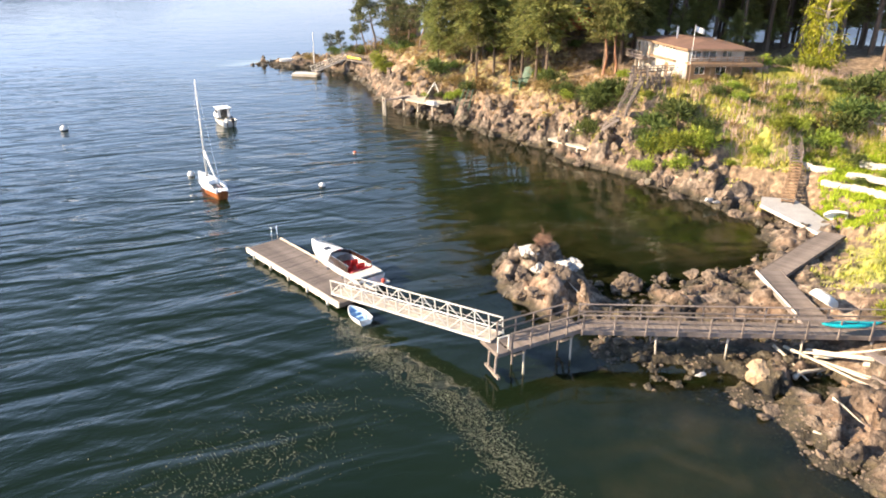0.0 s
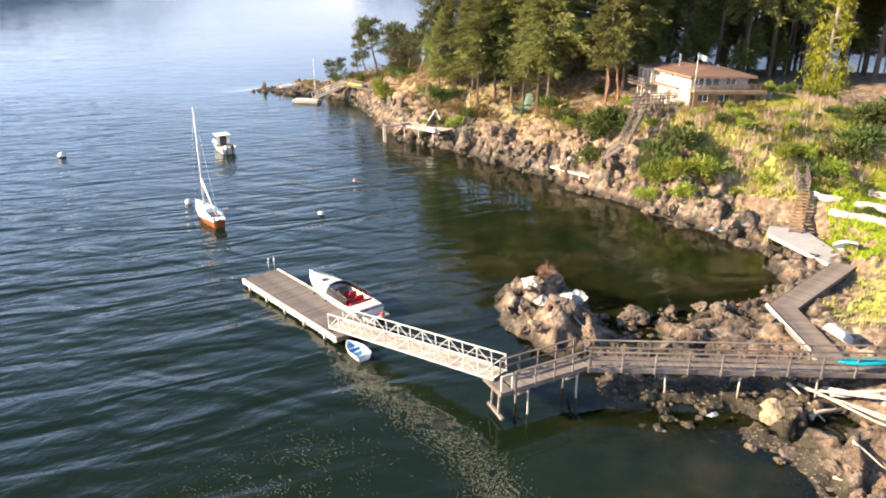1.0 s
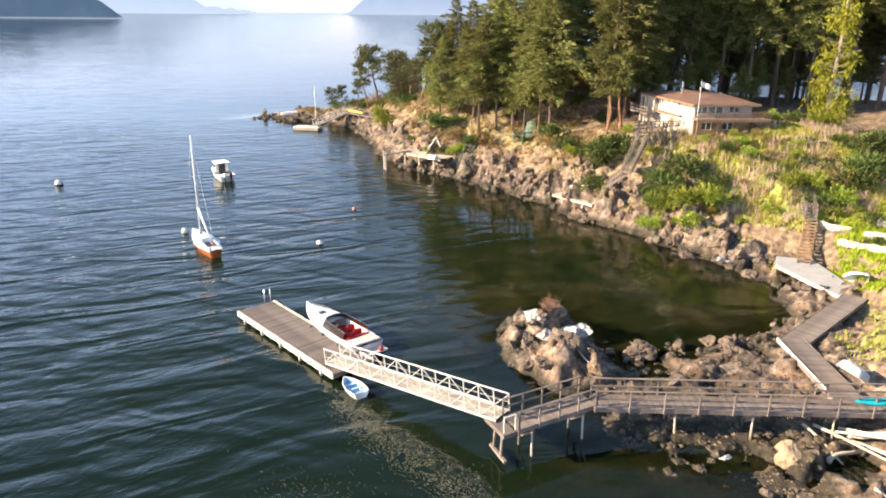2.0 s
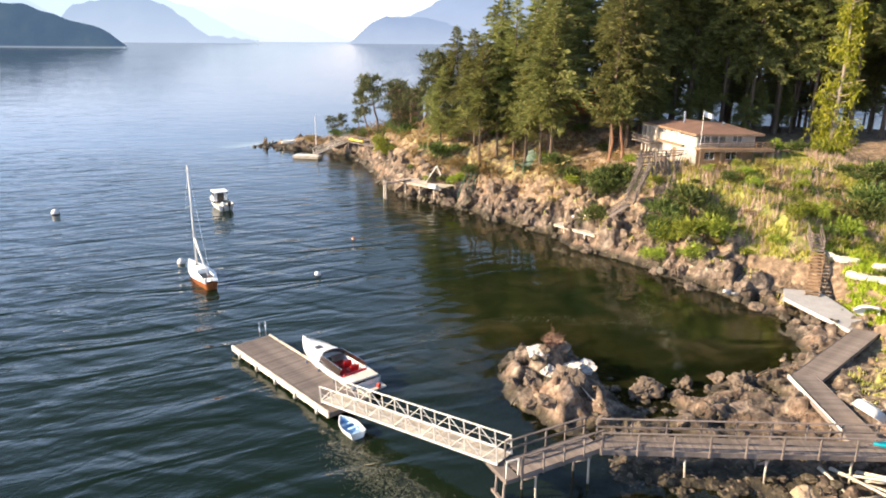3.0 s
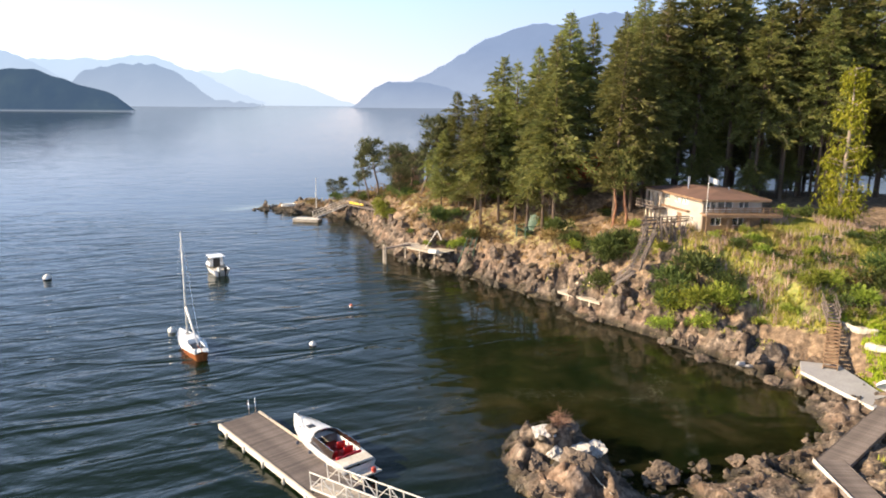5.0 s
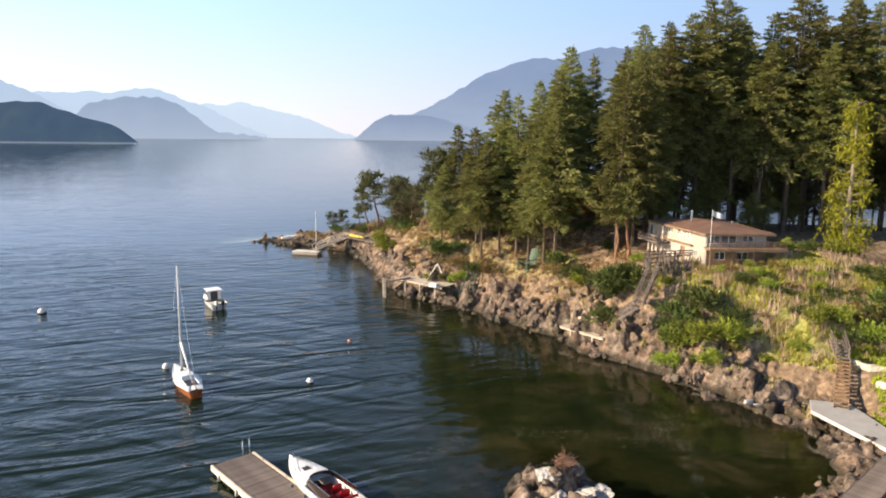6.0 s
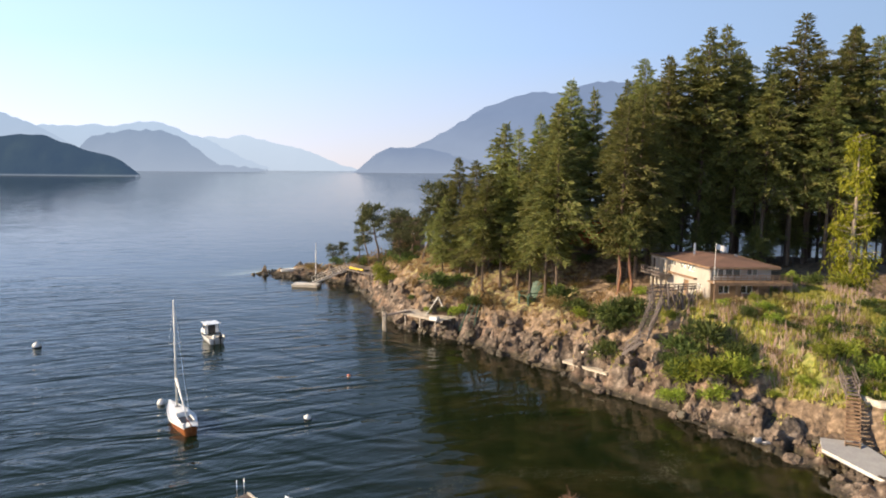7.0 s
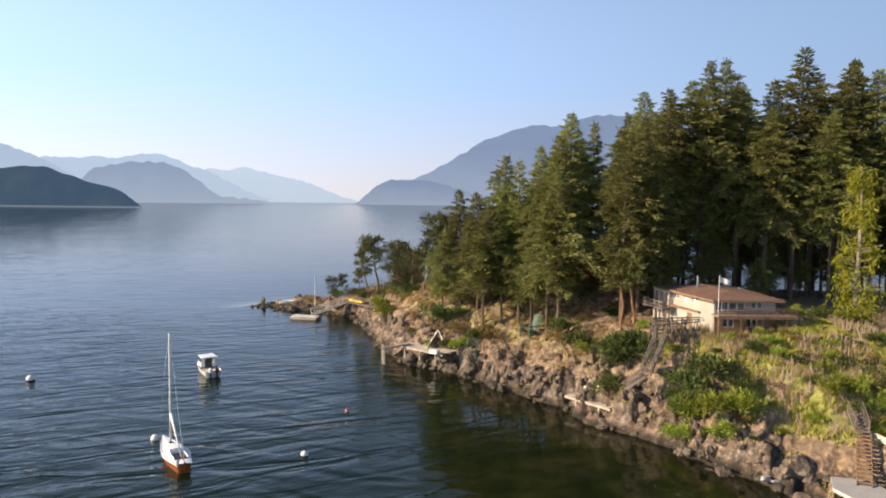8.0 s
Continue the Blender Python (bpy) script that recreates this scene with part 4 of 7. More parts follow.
# ---- boats ----
def hull_rings(L, B, free, draft, n=14, fine=2.2, stern=0.8, rake=0.12, sheer=0.35, m=6):
    """Cross-sections from stern (x=0) to bow (x=L): gunwale, down the side, keel, and up."""
    rings = []
    for i in range(n):
        u = i / (n - 1)
        half = B / 2 * (1 - max(0, (u - 0.35) / 0.65) ** fine) * (stern + (1 - stern) * min(1, u / 0.35))
        half = max(half, 0.015)
        gz = free * (1 + sheer * u ** 2)
        kz = -draft * (1 - u ** 3) + gz * 0.5 * max(0, u - 0.8) / 0.2
        x = L * u
        ring = []
        for j in range(2 * m + 1):
            s = j / m - 1
            a = abs(s)
            yy = half * math.copysign(a ** 0.55, s) if s else 0
            zz = kz + (gz - kz) * a ** 2.4
            ring.append((x + rake * L * u ** 3 * a ** 2 * 0.6, yy, zz))
        rings.append(ring)
    return rings


def deck_cap(bm, rings, lo, hi, camber=0.06, inset=0.0):
    """A cambered deck between the stations lo and hi, rail to rail."""
    rows = []
    for r in rings[lo:hi + 1]:
        a, b = Vector(r[0]), Vector(r[-1])
        row = []
        for k in range(5):
            f = k / 4
            p = a.lerp(b, inset + f * (1 - 2 * inset))
            row.append(Vector((p.x, p.y, p.z + 0.01 + camber * (1 - (2 * f - 1) ** 2))))
        rows.append(row)
    return loft(bm, rows, cap=False)


# runabout beside the dock
mb = thing("motorboat", frame_of((-5.75, 42.55), (-11.3, 49.0), 0.02), "white runabout with red seats moored at the dock", "boat")
ML, MB = 8.2, 2.6
R = hull_rings(ML * 0.97, MB, 0.78, 0.25, 18, 2.9, 0.88, 0.05, 0.2)
bm = bmesh.new()
loft(bm, R)
part("hull", bm, GELCOAT, mb, "glossy white hull", True)
bm = bmesh.new()
deck_cap(bm, R, 9, 17, 0.16)
part("foredeck", bm, GELCOAT, mb, smooth=True)
for side in (0, -1):
    rows = []
    for r in R[1:10]:
        p = Vector(r[side])
        s = -1 if side == 0 else 1
        rows.append([Vector((p.x, p.y, p.z + 0.01)), Vector((p.x, p.y - s * 0.16, p.z + 0.06)), Vector((p.x, p.y - s * 0.30, p.z + 0.05)), Vector((p.x, p.y - s * 0.31, p.z - 0.45))])
    bm = bmesh.new()
    loft(bm, rows, cap=False)
    part("side_deck", bm, GELCOAT, mb, smooth=True)
bm = bmesh.new()
box(bm, (2.7, 0, 0.32), (3.4, MB - 0.75, 0.08))
part("cockpit_floor", bm, RED, mb, "dark red-brown cockpit floor")
bm = bmesh.new()
box(bm, (0.62, 0, 0.86), (1.0, MB - 0.42, 0.14), bevel=0.05)
part("engine_hatch", bm, WEATHERED_WHITE, mb, "cream engine hatch and sun pad")
bm = bmesh.new()
box(bm, (-0.32, 0, 0.36), (0.75, MB - 0.35, 0.10), bevel=0.03)
part("swim_platform", bm, WEATHERED_WHITE, mb)
for x, y, s in ((1.55, 0.0, (0.6, 1.8, 0.34)), (2.45, 0.55, (0.5, 0.7, 0.26)), (2.45, -0.55, (0.5, 0.7, 0.26)), (3.35, 0.55, (0.6, 0.62, 0.26)), (3.35, -0.55, (0.6, 0.62, 0.26))):
    seat = part("seat", box(bmesh.new(), (x, y, 0.36 + s[2] / 2), s, bevel=0.08), RED_SEAT, mb, "bright red vinyl seat")
    part("backrest", box(bmesh.new(), (x - s[0] / 2 - 0.04, y, 0.36 + s[2] + 0.12), (0.16, s[1], 0.42), bevel=0.06), RED_SEAT, seat)
    part("piping", box(bmesh.new(), (x + 0.02, y, 0.365 + s[2]), (s[0] * 0.3, s[1] * 0.3, 0.02), bevel=0.008), CLOTH, seat)
bm = bmesh.new()
box(bm, (4.1, 0.45, 0.72), (0.3, 0.75, 0.5), bevel=0.08)
dash = part("dashboard", bm, BLACK, mb)
bm = bmesh.new()
bmesh.ops.create_cone(bm, segments=14, radius1=0.2, radius2=0.2, depth=0.03, matrix=pose(3.88, 0.5, 0.98, 0, 65, 0))
part("steering_wheel", bm, BLACK, dash)
# wrap-round windscreen
rows = []
for k in range(9):
    a = math.pi * (k / 8 - 0.5)
    x, y = 3.5 + 1.5 * max(math.cos(a), 0) ** 0.8, 1.06 * math.sin(a)
    if abs(k - 4) == 4:
        x = 1.5
    rows.append([Vector((x, y, 0.84)), Vector((x - 0.45 * math.cos(a) - 0.05, y * 0.86, 1.34))])
bm = bmesh.new()
loft(bm, rows, cap=False)
ws = part("windscreen", bm, SMOKED, mb, "dark tinted wrap-round windscreen", True)
bm = bmesh.new()
for p, q in zip(rows, rows[1:]):
    tube(bm, p[1], q[1], 0.025, n=6)
for p in rows[1::2]:
    tube(bm, p[0], p[1], 0.018, n=6)
part("frame", bm, STEEL, ws)
for side in (-1, 1):
    bm = bmesh.new()
    pts = [Vector((5.9 + k * 0.42, side * (0.72 - 0.10 * k - 0.018 * k * k), 1.12 + 0.02 * k)) for k in range(5)]
    for p, q in zip(pts, pts[1:]):
        tube(bm, p, q, 0.018, n=6)
    for p in pts:
        tube(bm, p - Vector((0, 0, 0.2)), p, 0.014, n=5)
    part("bow_rail", bm, STEEL, mb)
part("deck_hatch", box(bmesh.new(), (5.9, 0.0, 1.02), (0.5, 0.5, 0.05), bevel=0.02), BLACK, mb)
bm = bmesh.new()
tube(bm, (7.7, 0, 0.9), (7.7, 0, 1.35), 0.03, n=6)
part("bow_light", bm, STEEL, mb)
bm = bmesh.new()
box(bm, (-0.55, -0.62, 0.5), (0.26, 0.26, 0.36), bevel=0.06)
part("outboard_cowl", bm, RED, mb, "red and black engine cowl")
for side, k0 in ((-1, 0), (1, 0)):
    for x in (1.6, 3.6, 5.2):
        if side > 0:
            bm = bmesh.new()
            tube(bm, (x, side * (MB / 2 + 0.06), 0.65), (x, side * (MB / 2 + 0.06), 0.18), 0.1, n=10)
            part("fender", bm, NAVY, mb, smooth=True)

# rowing dinghy at the dock's end
dg = thing("dinghy", frame_of((-5.5, 37.15), (-6.8, 38.75), 0.0), "small white dinghy with a pale blue inside, tied up", "boat")
R = hull_rings(1.95, 1.15, 0.42, 0.08, 12, 2.4, 0.85, 0.06, 0.3)
bm = bmesh.new()
loft(bm, R, cap=False)
bm.faces.new([v for v in bm.verts[:13]])
part("hull", bm, WHITE_PAINT, dg, smooth=True)
bm = bmesh.new()
loft(bm, [[(p[0] * 0.96 + 0.05, p[1] * 0.90, max(p[2], 0.03) + 0.015) for p in r] for r in R], cap=False)
part("lining", bm, BLUE_LINER, dg, "pale blue painted inside", True)
for x in (0.2, 0.8, 1.35):
    part("thwart", box(bmesh.new(), (x, 0, 0.30), (0.22, 1.0 - 0.2 * (x > 1.2), 0.04), bevel=0.01), BLUE_LINER, dg)
for side in (0, -1):
    bm = bmesh.new()
    loft(bm, [[Vector(r[side]) + Vector((0, y, z)) for y, z in ((-0.03, -0.025), (0.03, -0.025), (0.03, 0.025), (-0.03, 0.025))] for r in R], close=True)
    part("gunwale", bm, WHITE_PAINT, dg)

# sailing yacht on its mooring: bow away, stern to the camera
sb = thing("sailboat", frame_of((-21.95, 61.0), (-26.45, 67.3), 0.0), "white-decked sailboat with a varnished brown hull at its mooring", "boat")
SL, SB = 7.3, 2.1
R = hull_rings(SL * 0.94, SB, 0.72, 0.35, 16, 1.9, 0.5, 0.12, 0.25)
bm = bmesh.new()
loft(bm, R)
part("hull", bm, VARNISH, sb, "varnished orange-brown hull", True)
bm = bmesh.new()
deck_cap(bm, R, 0, 15, 0.1)
part("deck", bm, GELCOAT, sb, "white deck", True)
for side in (0, -1):
    bm = bmesh.new()
    for p, q in zip(R, R[1:]):
        beam(bm, p[side], q[side], 0.07, 0.14)
    part("rubbing_strake", bm, GELCOAT, sb)
rows = []
for u, w, h in ((2.5, 0.55, 0.05), (2.6, 0.62, 0.42), (3.6, 0.60, 0.45), (4.6, 0.42, 0.36), (5.0, 0.3, 0.05)):
    rows.append([(u, -w, 0.82), (u, -w * 0.85, 0.82 + h), (u, 0, 0.86 + h), (u, w * 0.85, 0.82 + h), (u, w, 0.82)])
bm = bmesh.new()
loft(bm, rows)
cab = part("cabin", bm, GELCOAT, sb)
part("hatch", box(bmesh.new(), (4.3, 0, 1.24), (0.4, 0.4, 0.05), bevel=0.01), BLACK, cab)
# flat black panel on the deck paints the cockpit's shaded hollow
part("cockpit_well", box(bmesh.new(), (1.75, 0, 0.86), (1.35, 1.0, 0.06), bevel=0.01), BLACK, sb, "black panel painting the shaded cockpit")
for y in (-0.55, 0.55):
    part("coaming", box(bmesh.new(), (1.75, y, 0.93), (1.5, 0.07, 0.18), bevel=0.02), GELCOAT, sb)
bm = bmesh.new()
tube(bm, (4.55, 0, 0.8), (4.5, 0, 10.6), 0.085, 0.055, 10)
mast = part("mast", bm, WHITE_PAINT, sb, "tall white mast", True)
bm = bmesh.new()
tube(bm, (4.5, -0.5, 6.8), (4.5, 0.5, 6.8), 0.025, n=6)
part("spreader", bm, WHITE_PAINT, mast)
bm = bmesh.new()
tube(bm, (4.45, 0, 3.7), (1.0, 0, 1.1), 0.11, 0.06, 8)
part("boom", bm, CLOTH, sb, "furled white sail on the lowered boom", True)
for a, b in (((6.9, 0, 0.95), (4.5, 0, 8.6)), ((0.1, 0, 0.85), (4.5, 0, 10.5)), ((4.3, -0.95, 0.8), (4.5, -0.5, 6.8)), ((4.3, 0.95, 0.8), (4.5, 0.5, 6.8)), ((4.5, -0.5, 6.8), (4.5, 0, 10.4)), ((4.5, 0.5, 6.8), (4.5, 0, 10.4))):
    bm = bmesh.new()
    tube(bm, a, b, 0.012, n=4)
    part("stay", bm, STEEL, sb)
part("tiller", tube(bmesh.new(), (0.1, 0, 0.98), (1.2, 0.05, 1.12), 0.03, n=6), VARNISH, sb)
part("rudder_head", box(bmesh.new(), (-0.08, 0, 0.55), (0.12, 0.08, 0.9), bevel=0.02), VARNISH, sb)
bm = bmesh.new()
box(bm, (0.05, 0.55, 0.95), (0.3, 0.3, 0.45), bevel=0.08)
part("outboard_motor", bm, GELCOAT, sb)

# cabin motorboat at anchor
cb = thing("cabin_boat", frame_of((-30.2, 90.6), (-34.2, 96.4), 0.0), "white cabin motorboat with two outboards at its mooring", "boat")
R = hull_rings(5.7, 2.3, 0.85, 0.2, 14, 2.4, 0.9, 0.1, 0.45)
bm = bmesh.new()
loft(bm, R)
part("hull", bm, GELCOAT, cb, smooth=True)
bm = bmesh.new()
deck_cap(bm, R, 7, 13, 0.12)
part("foredeck", bm, GELCOAT, cb, smooth=True)
part("cockpit_floor", box(bmesh.new(), (1.6, 0, 0.66), (2.8, 1.9, 0.06)), WEATHERED_WHITE, cb)
bm = bmesh.new()
rows = []
for u, w, h in ((2.2, 0.92, 1.25), (3.3, 0.88, 1.3), (4.1, 0.66, 0.25)):
    rows.append([(u, -w, 0.9), (u, -w * 0.85, 0.9 + h), (u, w * 0.85, 0.9 + h), (u, w, 0.9)])
loft(bm, rows)
ch = part("wheelhouse", bm, GELCOAT, cb)
part("roof", box(bmesh.new(), (2.5, 0, 2.22), (2.2, 1.9, 0.09), bevel=0.04), GELCOAT, ch)
for y in (-0.86, 0.86):
    part("side_window", box(bmesh.new(), (2.75, y, 1.75), (0.9, 0.06, 0.5), bevel=0.02), BLACK, ch)
# black panel on the closed end paints the doorway's dark inside
part("door_opening", box(bmesh.new(), (2.19, 0, 1.45), (0.05, 0.9, 1.1), bevel=0.02), BLACK, ch)
for y in (-0.4, 0.4):
    bm = bmesh.new()
    box(bm, (-0.25, y, 0.95), (0.5, 0.36, 0.6), bevel=0.1)
    om = part("outboard_motor", bm, WHITE_PAINT if y > 0 else BLACK, cb)
    part("leg", box(bmesh.new(), (-0.22, y, 0.3), (0.2, 0.14, 0.8), bevel=0.03), BLACK, om)


def buoy(x, y, r, main, band, label):
    b = thing("mooring_buoy", pose(x, y, r * 0.35, 8, 5, 0), label, "buoy", "mooring buoys")
    bm = bmesh.new()
    bmesh.ops.create_uvsphere(bm, u_segments=16, v_segments=10, radius=r)
    part("ball", bm, main, b, smooth=True)
    bm = bmesh.new()
    bmesh.ops.create_cone(bm, segments=18, radius1=r * 1.02, radius2=r * 1.02, depth=r * 0.35, matrix=pose(0, 0, -r * 0.1))
    part("band", bm, band, b, smooth=True)
    part("eye", tube(bmesh.new(), (0, 0, r * 0.9), (0, 0, r * 1.25), r * 0.12, n=6), STEEL, b)


buoy(-51.2, 87.8, 0.50, WHITE_PAINT, NAVY, "white mooring buoy with a dark band afloat")
buoy(-13.3, 65.3, 0.32, WHITE_PAINT, NAVY, "small white mooring buoy with a blue band afloat")
buoy(-11.7, 78.0, 0.21, ORANGE, WHITE_PAINT, "small orange and white mooring buoy afloat")
buoy(-27.7, 68.6, 0.36, WHITE_PAINT, WHITE_PAINT, "white mooring buoy at the sailboat's bow")

# small craft ashore
ky = thing("kayak", frame_of((20.9, 33.35), (24.2, 33.65), 2.55), "bright teal kayak lying across the pier rail", "kayak")
bm = bmesh.new()
rows = []
for i in range(15):
    u = i / 14
    w = 0.36 * math.sin(math.pi * min(max(u, 0.02), 0.98)) ** 0.7
    rows.append([(u * 3.6 - 0.2, w * math.cos(a), 0.16 * math.sin(a) * (0.35 + w * 2) + 0.12 * (2 * u - 1) ** 4) for a in np.linspace(0, 2 * math.pi, 12, endpoint=False)])
loft(bm, rows, close=True)
part("hull", bm, TEAL, ky, smooth=True)
bm = bmesh.new()
bmesh.ops.create_cone(bm, segments=16, radius1=0.3, radius2=0.27, depth=0.06, matrix=pose(1.5, 0, 0.16) @ Matrix.Diagonal((1.5, 0.75, 1, 1)))
part("cockpit", bm, BLACK, ky)


def upturned(name, x, y, z, turn, L, B, lean, label):
    t = thing(name, pose(x, y, z, 180 + lean, 0, turn), label, "boat")
    R = hull_rings(L, B, 0.45, 0.05, 12, 2.3, 0.85, 0.05, 0.2)
    bm = bmesh.new()
    loft(bm, [[(p[0] - L / 2, p[1], p[2] - 0.45) for p in r] for r in R])
    part("hull", bm, WHITE_PAINT, t, smooth=True)
    part("keel", beam(bmesh.new(), (-L / 2, 0, -0.52), (L / 2 - 0.3, 0, -0.5), 0.05, 0.06, 0.01), WEATHERED_WHITE, t)
    return t


upturned("upturned_dinghy", 22.75, 37.6, 2.05, 100, 1.75, 1.6, 34, "white dinghy turned over on the rocks by the boardwalk")
upturned("stored_dinghy", 31.2, 52.6, 2.05, 150, 1.7, 1.1, 62, "white dinghy leaning on its side in the grass")
yk = thing("yellow_kayak", frame_of((-21.0, 137.2), (-17.0, 133.0), 3.1), "yellow kayak on the far walkway", "kayak")
bm = bmesh.new()
loft(bm, [[(u * 4.5, 0.4 * math.sin(math.pi * min(max(u, .03), .97)) * math.cos(a), 0.22 * math.sin(a)) for a in np.linspace(0, 2 * math.pi, 10, endpoint=False)] for u in np.linspace(0, 1, 11)], close=True)
part("hull", bm, YELLOW, yk, smooth=True)
fm = thing("far_mast", pose(-29.1, 145.0, ground_z(-29.1, 145.0)), "slim white flagpole standing on the point", "flagpole")
part("pole", tube(bmesh.new(), (0, 0, -0.3), (0.1, 0, 6.4), 0.12, 0.06, 8), WHITE_PAINT, fm)
rk = thing("shore_rowboat", frame_of((-36.5, 146.5), (-33.6, 146.2), max(ground_z(-35.0, 146.3), 0.4) + 0.2), "white rowboat pulled up on the point", "boat")
bm = bmesh.new()
loft(bm, hull_rings(3.0, 1.2, 0.5, 0.1, 10))
part("hull", bm, WHITE_PAINT, rk, smooth=True)

# ---- houses and garden works ----
def wall_with_holes(bm, L, z0, z1, thick, holes):
    """A wall along x, its face at y=0, with openings (x0, x1, z0, z1) cut through."""
    xs = sorted({0, L, *[h[0] for h in holes], *[h[1] for h in holes]})
    zs = sorted({z0, z1, *[h[2] for h in holes], *[h[3] for h in holes]})
    for xa, xb in zip(xs, xs[1:]):
        for za, zb in zip(zs, zs[1:]):
            if not any(h[0] <= xa and xb <= h[1] and h[2] <= za and zb <= h[3] for h in holes):
                box(bm, ((xa + xb) / 2, thick / 2, (za + zb) / 2), (xb - xa, thick, zb - za))
    bmesh.ops.remove_doubles(bm, verts=bm.verts[:], dist=0.001)
    return bm


def window(parent, x0, x1, z0, z1, m, shut=True):
    w = new("window")
    w.parent = parent
    w.matrix_local = m
    bm = bmesh.new()
    for a, b in (((x0, 0, z0), (x1, 0, z0)), ((x0, 0, z1), (x1, 0, z1)), ((x0, 0, z0), (x0, 0, z1)), ((x1, 0, z0), (x1, 0, z1)), (((x0 + x1) / 2, 0, z0), ((x0 + x1) / 2, 0, z1))):
        beam(bm, a, b, 0.07, 0.07)
    part("frame", bm, WHITE_PAINT, w)
    part("pane", box(bmesh.new(), ((x0 + x1) / 2, 0.04, (z0 + z1) / 2), (x1 - x0, 0.012, z1 - z0)), GLASS, w).visible_shadow = False
    # white blind when shut; otherwise a black panel paints the unlit room
    part("blind", box(bmesh.new(), ((x0 + x1) / 2, 0.075, (z0 + z1) / 2), (x1 - x0 - 0.04, 0.02, z1 - z0 - 0.04)), BLIND if shut else BLACK, w)
    return w


hz = 9.2
house = thing("house", pose(25.3, 77.0, hz, 0, 0, 3), "low cream cabin with a brown hip roof and a railed deck", "house")
HW, HD, SK, D0, EV = 6.2, 10.43, 2.16, 1.75, 3.2        # SK: the side wall runs back askew
front_holes = [(0.15, 1.4, D0 + 0.32, D0 + 1.28), (1.52, 3.1, D0 + 0.32, D0 + 1.28), (3.75, 4.85, D0 + 0.5, D0 + 1.28)]
low_holes = [(0.9, 2.0, 0.4, 1.2), (3.2, 4.4, 0.4, 1.2)]
bm = bmesh.new()
wall_with_holes(bm, HW, -1.4, EV, 0.2, front_holes + low_holes)
part("front_wall", bm, SIDING, house)
# added brown panel: paints the shade on the front wall below the deck
bm = bmesh.new()
wall_with_holes(bm, HW - 0.1, -1.4, D0 - 0.2, 0.05, [(a - 0.05, b - 0.05, c, d) for a, b, c, d in low_holes])
bmesh.ops.translate(bm, verts=bm.verts[:], vec=(0.05, -0.055, 0))
part("lower_cladding", bm, BROWN_WOOD, house, "added dark brown panel painting the shade on the lower storey")
for k in range(9):
    part("siding_board", box(bmesh.new(), (HW / 2, -0.012, D0 + 0.02 + k * 0.035), (HW, 0.02, 0.02)), SIDING, house)
SL_ = math.hypot(HD, SK)
side_m = pose(-SK, HD, 0, 0, 0, math.degrees(math.atan2(-HD, SK)))
side_holes = [(3.4, 4.3, D0 + 0.6, D0 + 1.2), (5.3, 6.2, D0 + 0.5, D0 + 1.25), (6.6, 7.9, D0 + 0.45, D0 + 1.25), (8.5, 9.1, 0.5, 1.1)]
bm = bmesh.new()
wall_with_holes(bm, SL_ - 0.2, -1.4, EV, 0.2, side_holes + [(6.0, 6.9, -1.4, 1.15)])
ob = part("side_wall", bm, SIDING, house)
ob.matrix_local = side_m
ob = part("cellar_door", box(bmesh.new(), (6.45, 0.1, -0.15), (0.86, 0.06, 2.5), bevel=0.01), BROWN_WOOD, house, "brown timber cellar door")
ob.matrix_local = side_m
bm = bmesh.new()
box(bm, (HW - 0.1, HD / 2 + 0.1, (EV - 1.4) / 2), (0.2, HD - 0.2, EV + 1.4))
box(bm, ((HW - SK) / 2 + 0.1, HD + 0.1, (EV - 1.4) / 2), (HW + SK - 0.2, 0.2, EV + 1.4))
part("back_wall", bm, SIDING, house)
bm = bmesh.new()
sheet(bm, [(0.25, 0.25, D0), (HW - 0.25, 0.25, D0), (HW - 0.25, HD - 0.1, D0), (-SK + 0.3, HD - 0.1, D0)], 0.12)
part("floor_slab", bm, BROWN_WOOD, house)
for x0, x1, z0, z1 in front_holes:
    window(house, x0, x1, z0, z1, pose(0, 0.04, 0))
for x0, x1, z0, z1 in low_holes:
    window(house, x0, x1, z0, z1, pose(0, 0.04, 0), False)
for x0, x1, z0, z1 in side_holes:
    window(house, x0, x1, z0, z1, side_m @ pose(0, 0.04, 0), x0 > 5 and z0 > 1)
bm = bmesh.new()
o = 0.5
a = [(-o, -o - 0.35, EV), (HW + o, -o - 0.35, EV), (HW + o, HD + o, EV), (-SK - o + 0.1, HD + o, EV)]
r1, r2 = (HW / 2 - 0.3, 3.0, EV + 0.52), (HW / 2 - 1.4, HD - 2.4, EV + 0.6)
va = [bm.verts.new(p) for p in a]
vb = [bm.verts.new((p[0], p[1], p[2] - 0.18)) for p in a]
v1, v2 = bm.verts.new(r1), bm.verts.new(r2)
for f in ((va[0], va[1], v1), (va[1], va[2], v2, v1), (va[2], va[3], v2), (va[3], va[0], v1, v2)):
    bm.faces.new(f)
bm.faces.new(vb[::-1])
for i in range(4):
    bm.faces.new((va[i], vb[i], vb[(i + 1) % 4], va[(i + 1) % 4]))
bmesh.ops.recalc_face_normals(bm, faces=bm.faces[:])
roof = part("roof", bm, SHINGLE, house, "brown shingled hip roof")
for p, q in zip(a, a[1:] + a[:1]):
    bm = bmesh.new()
    beam(bm, (p[0] * 1.005, p[1] * 1.01 - 0.02, p[2] - 0.1), (q[0] * 1.005, q[1] * 1.01 - 0.02, q[2] - 0.1), 0.05, 0.22)
    part("fascia", bm, BROWN_WOOD, roof)
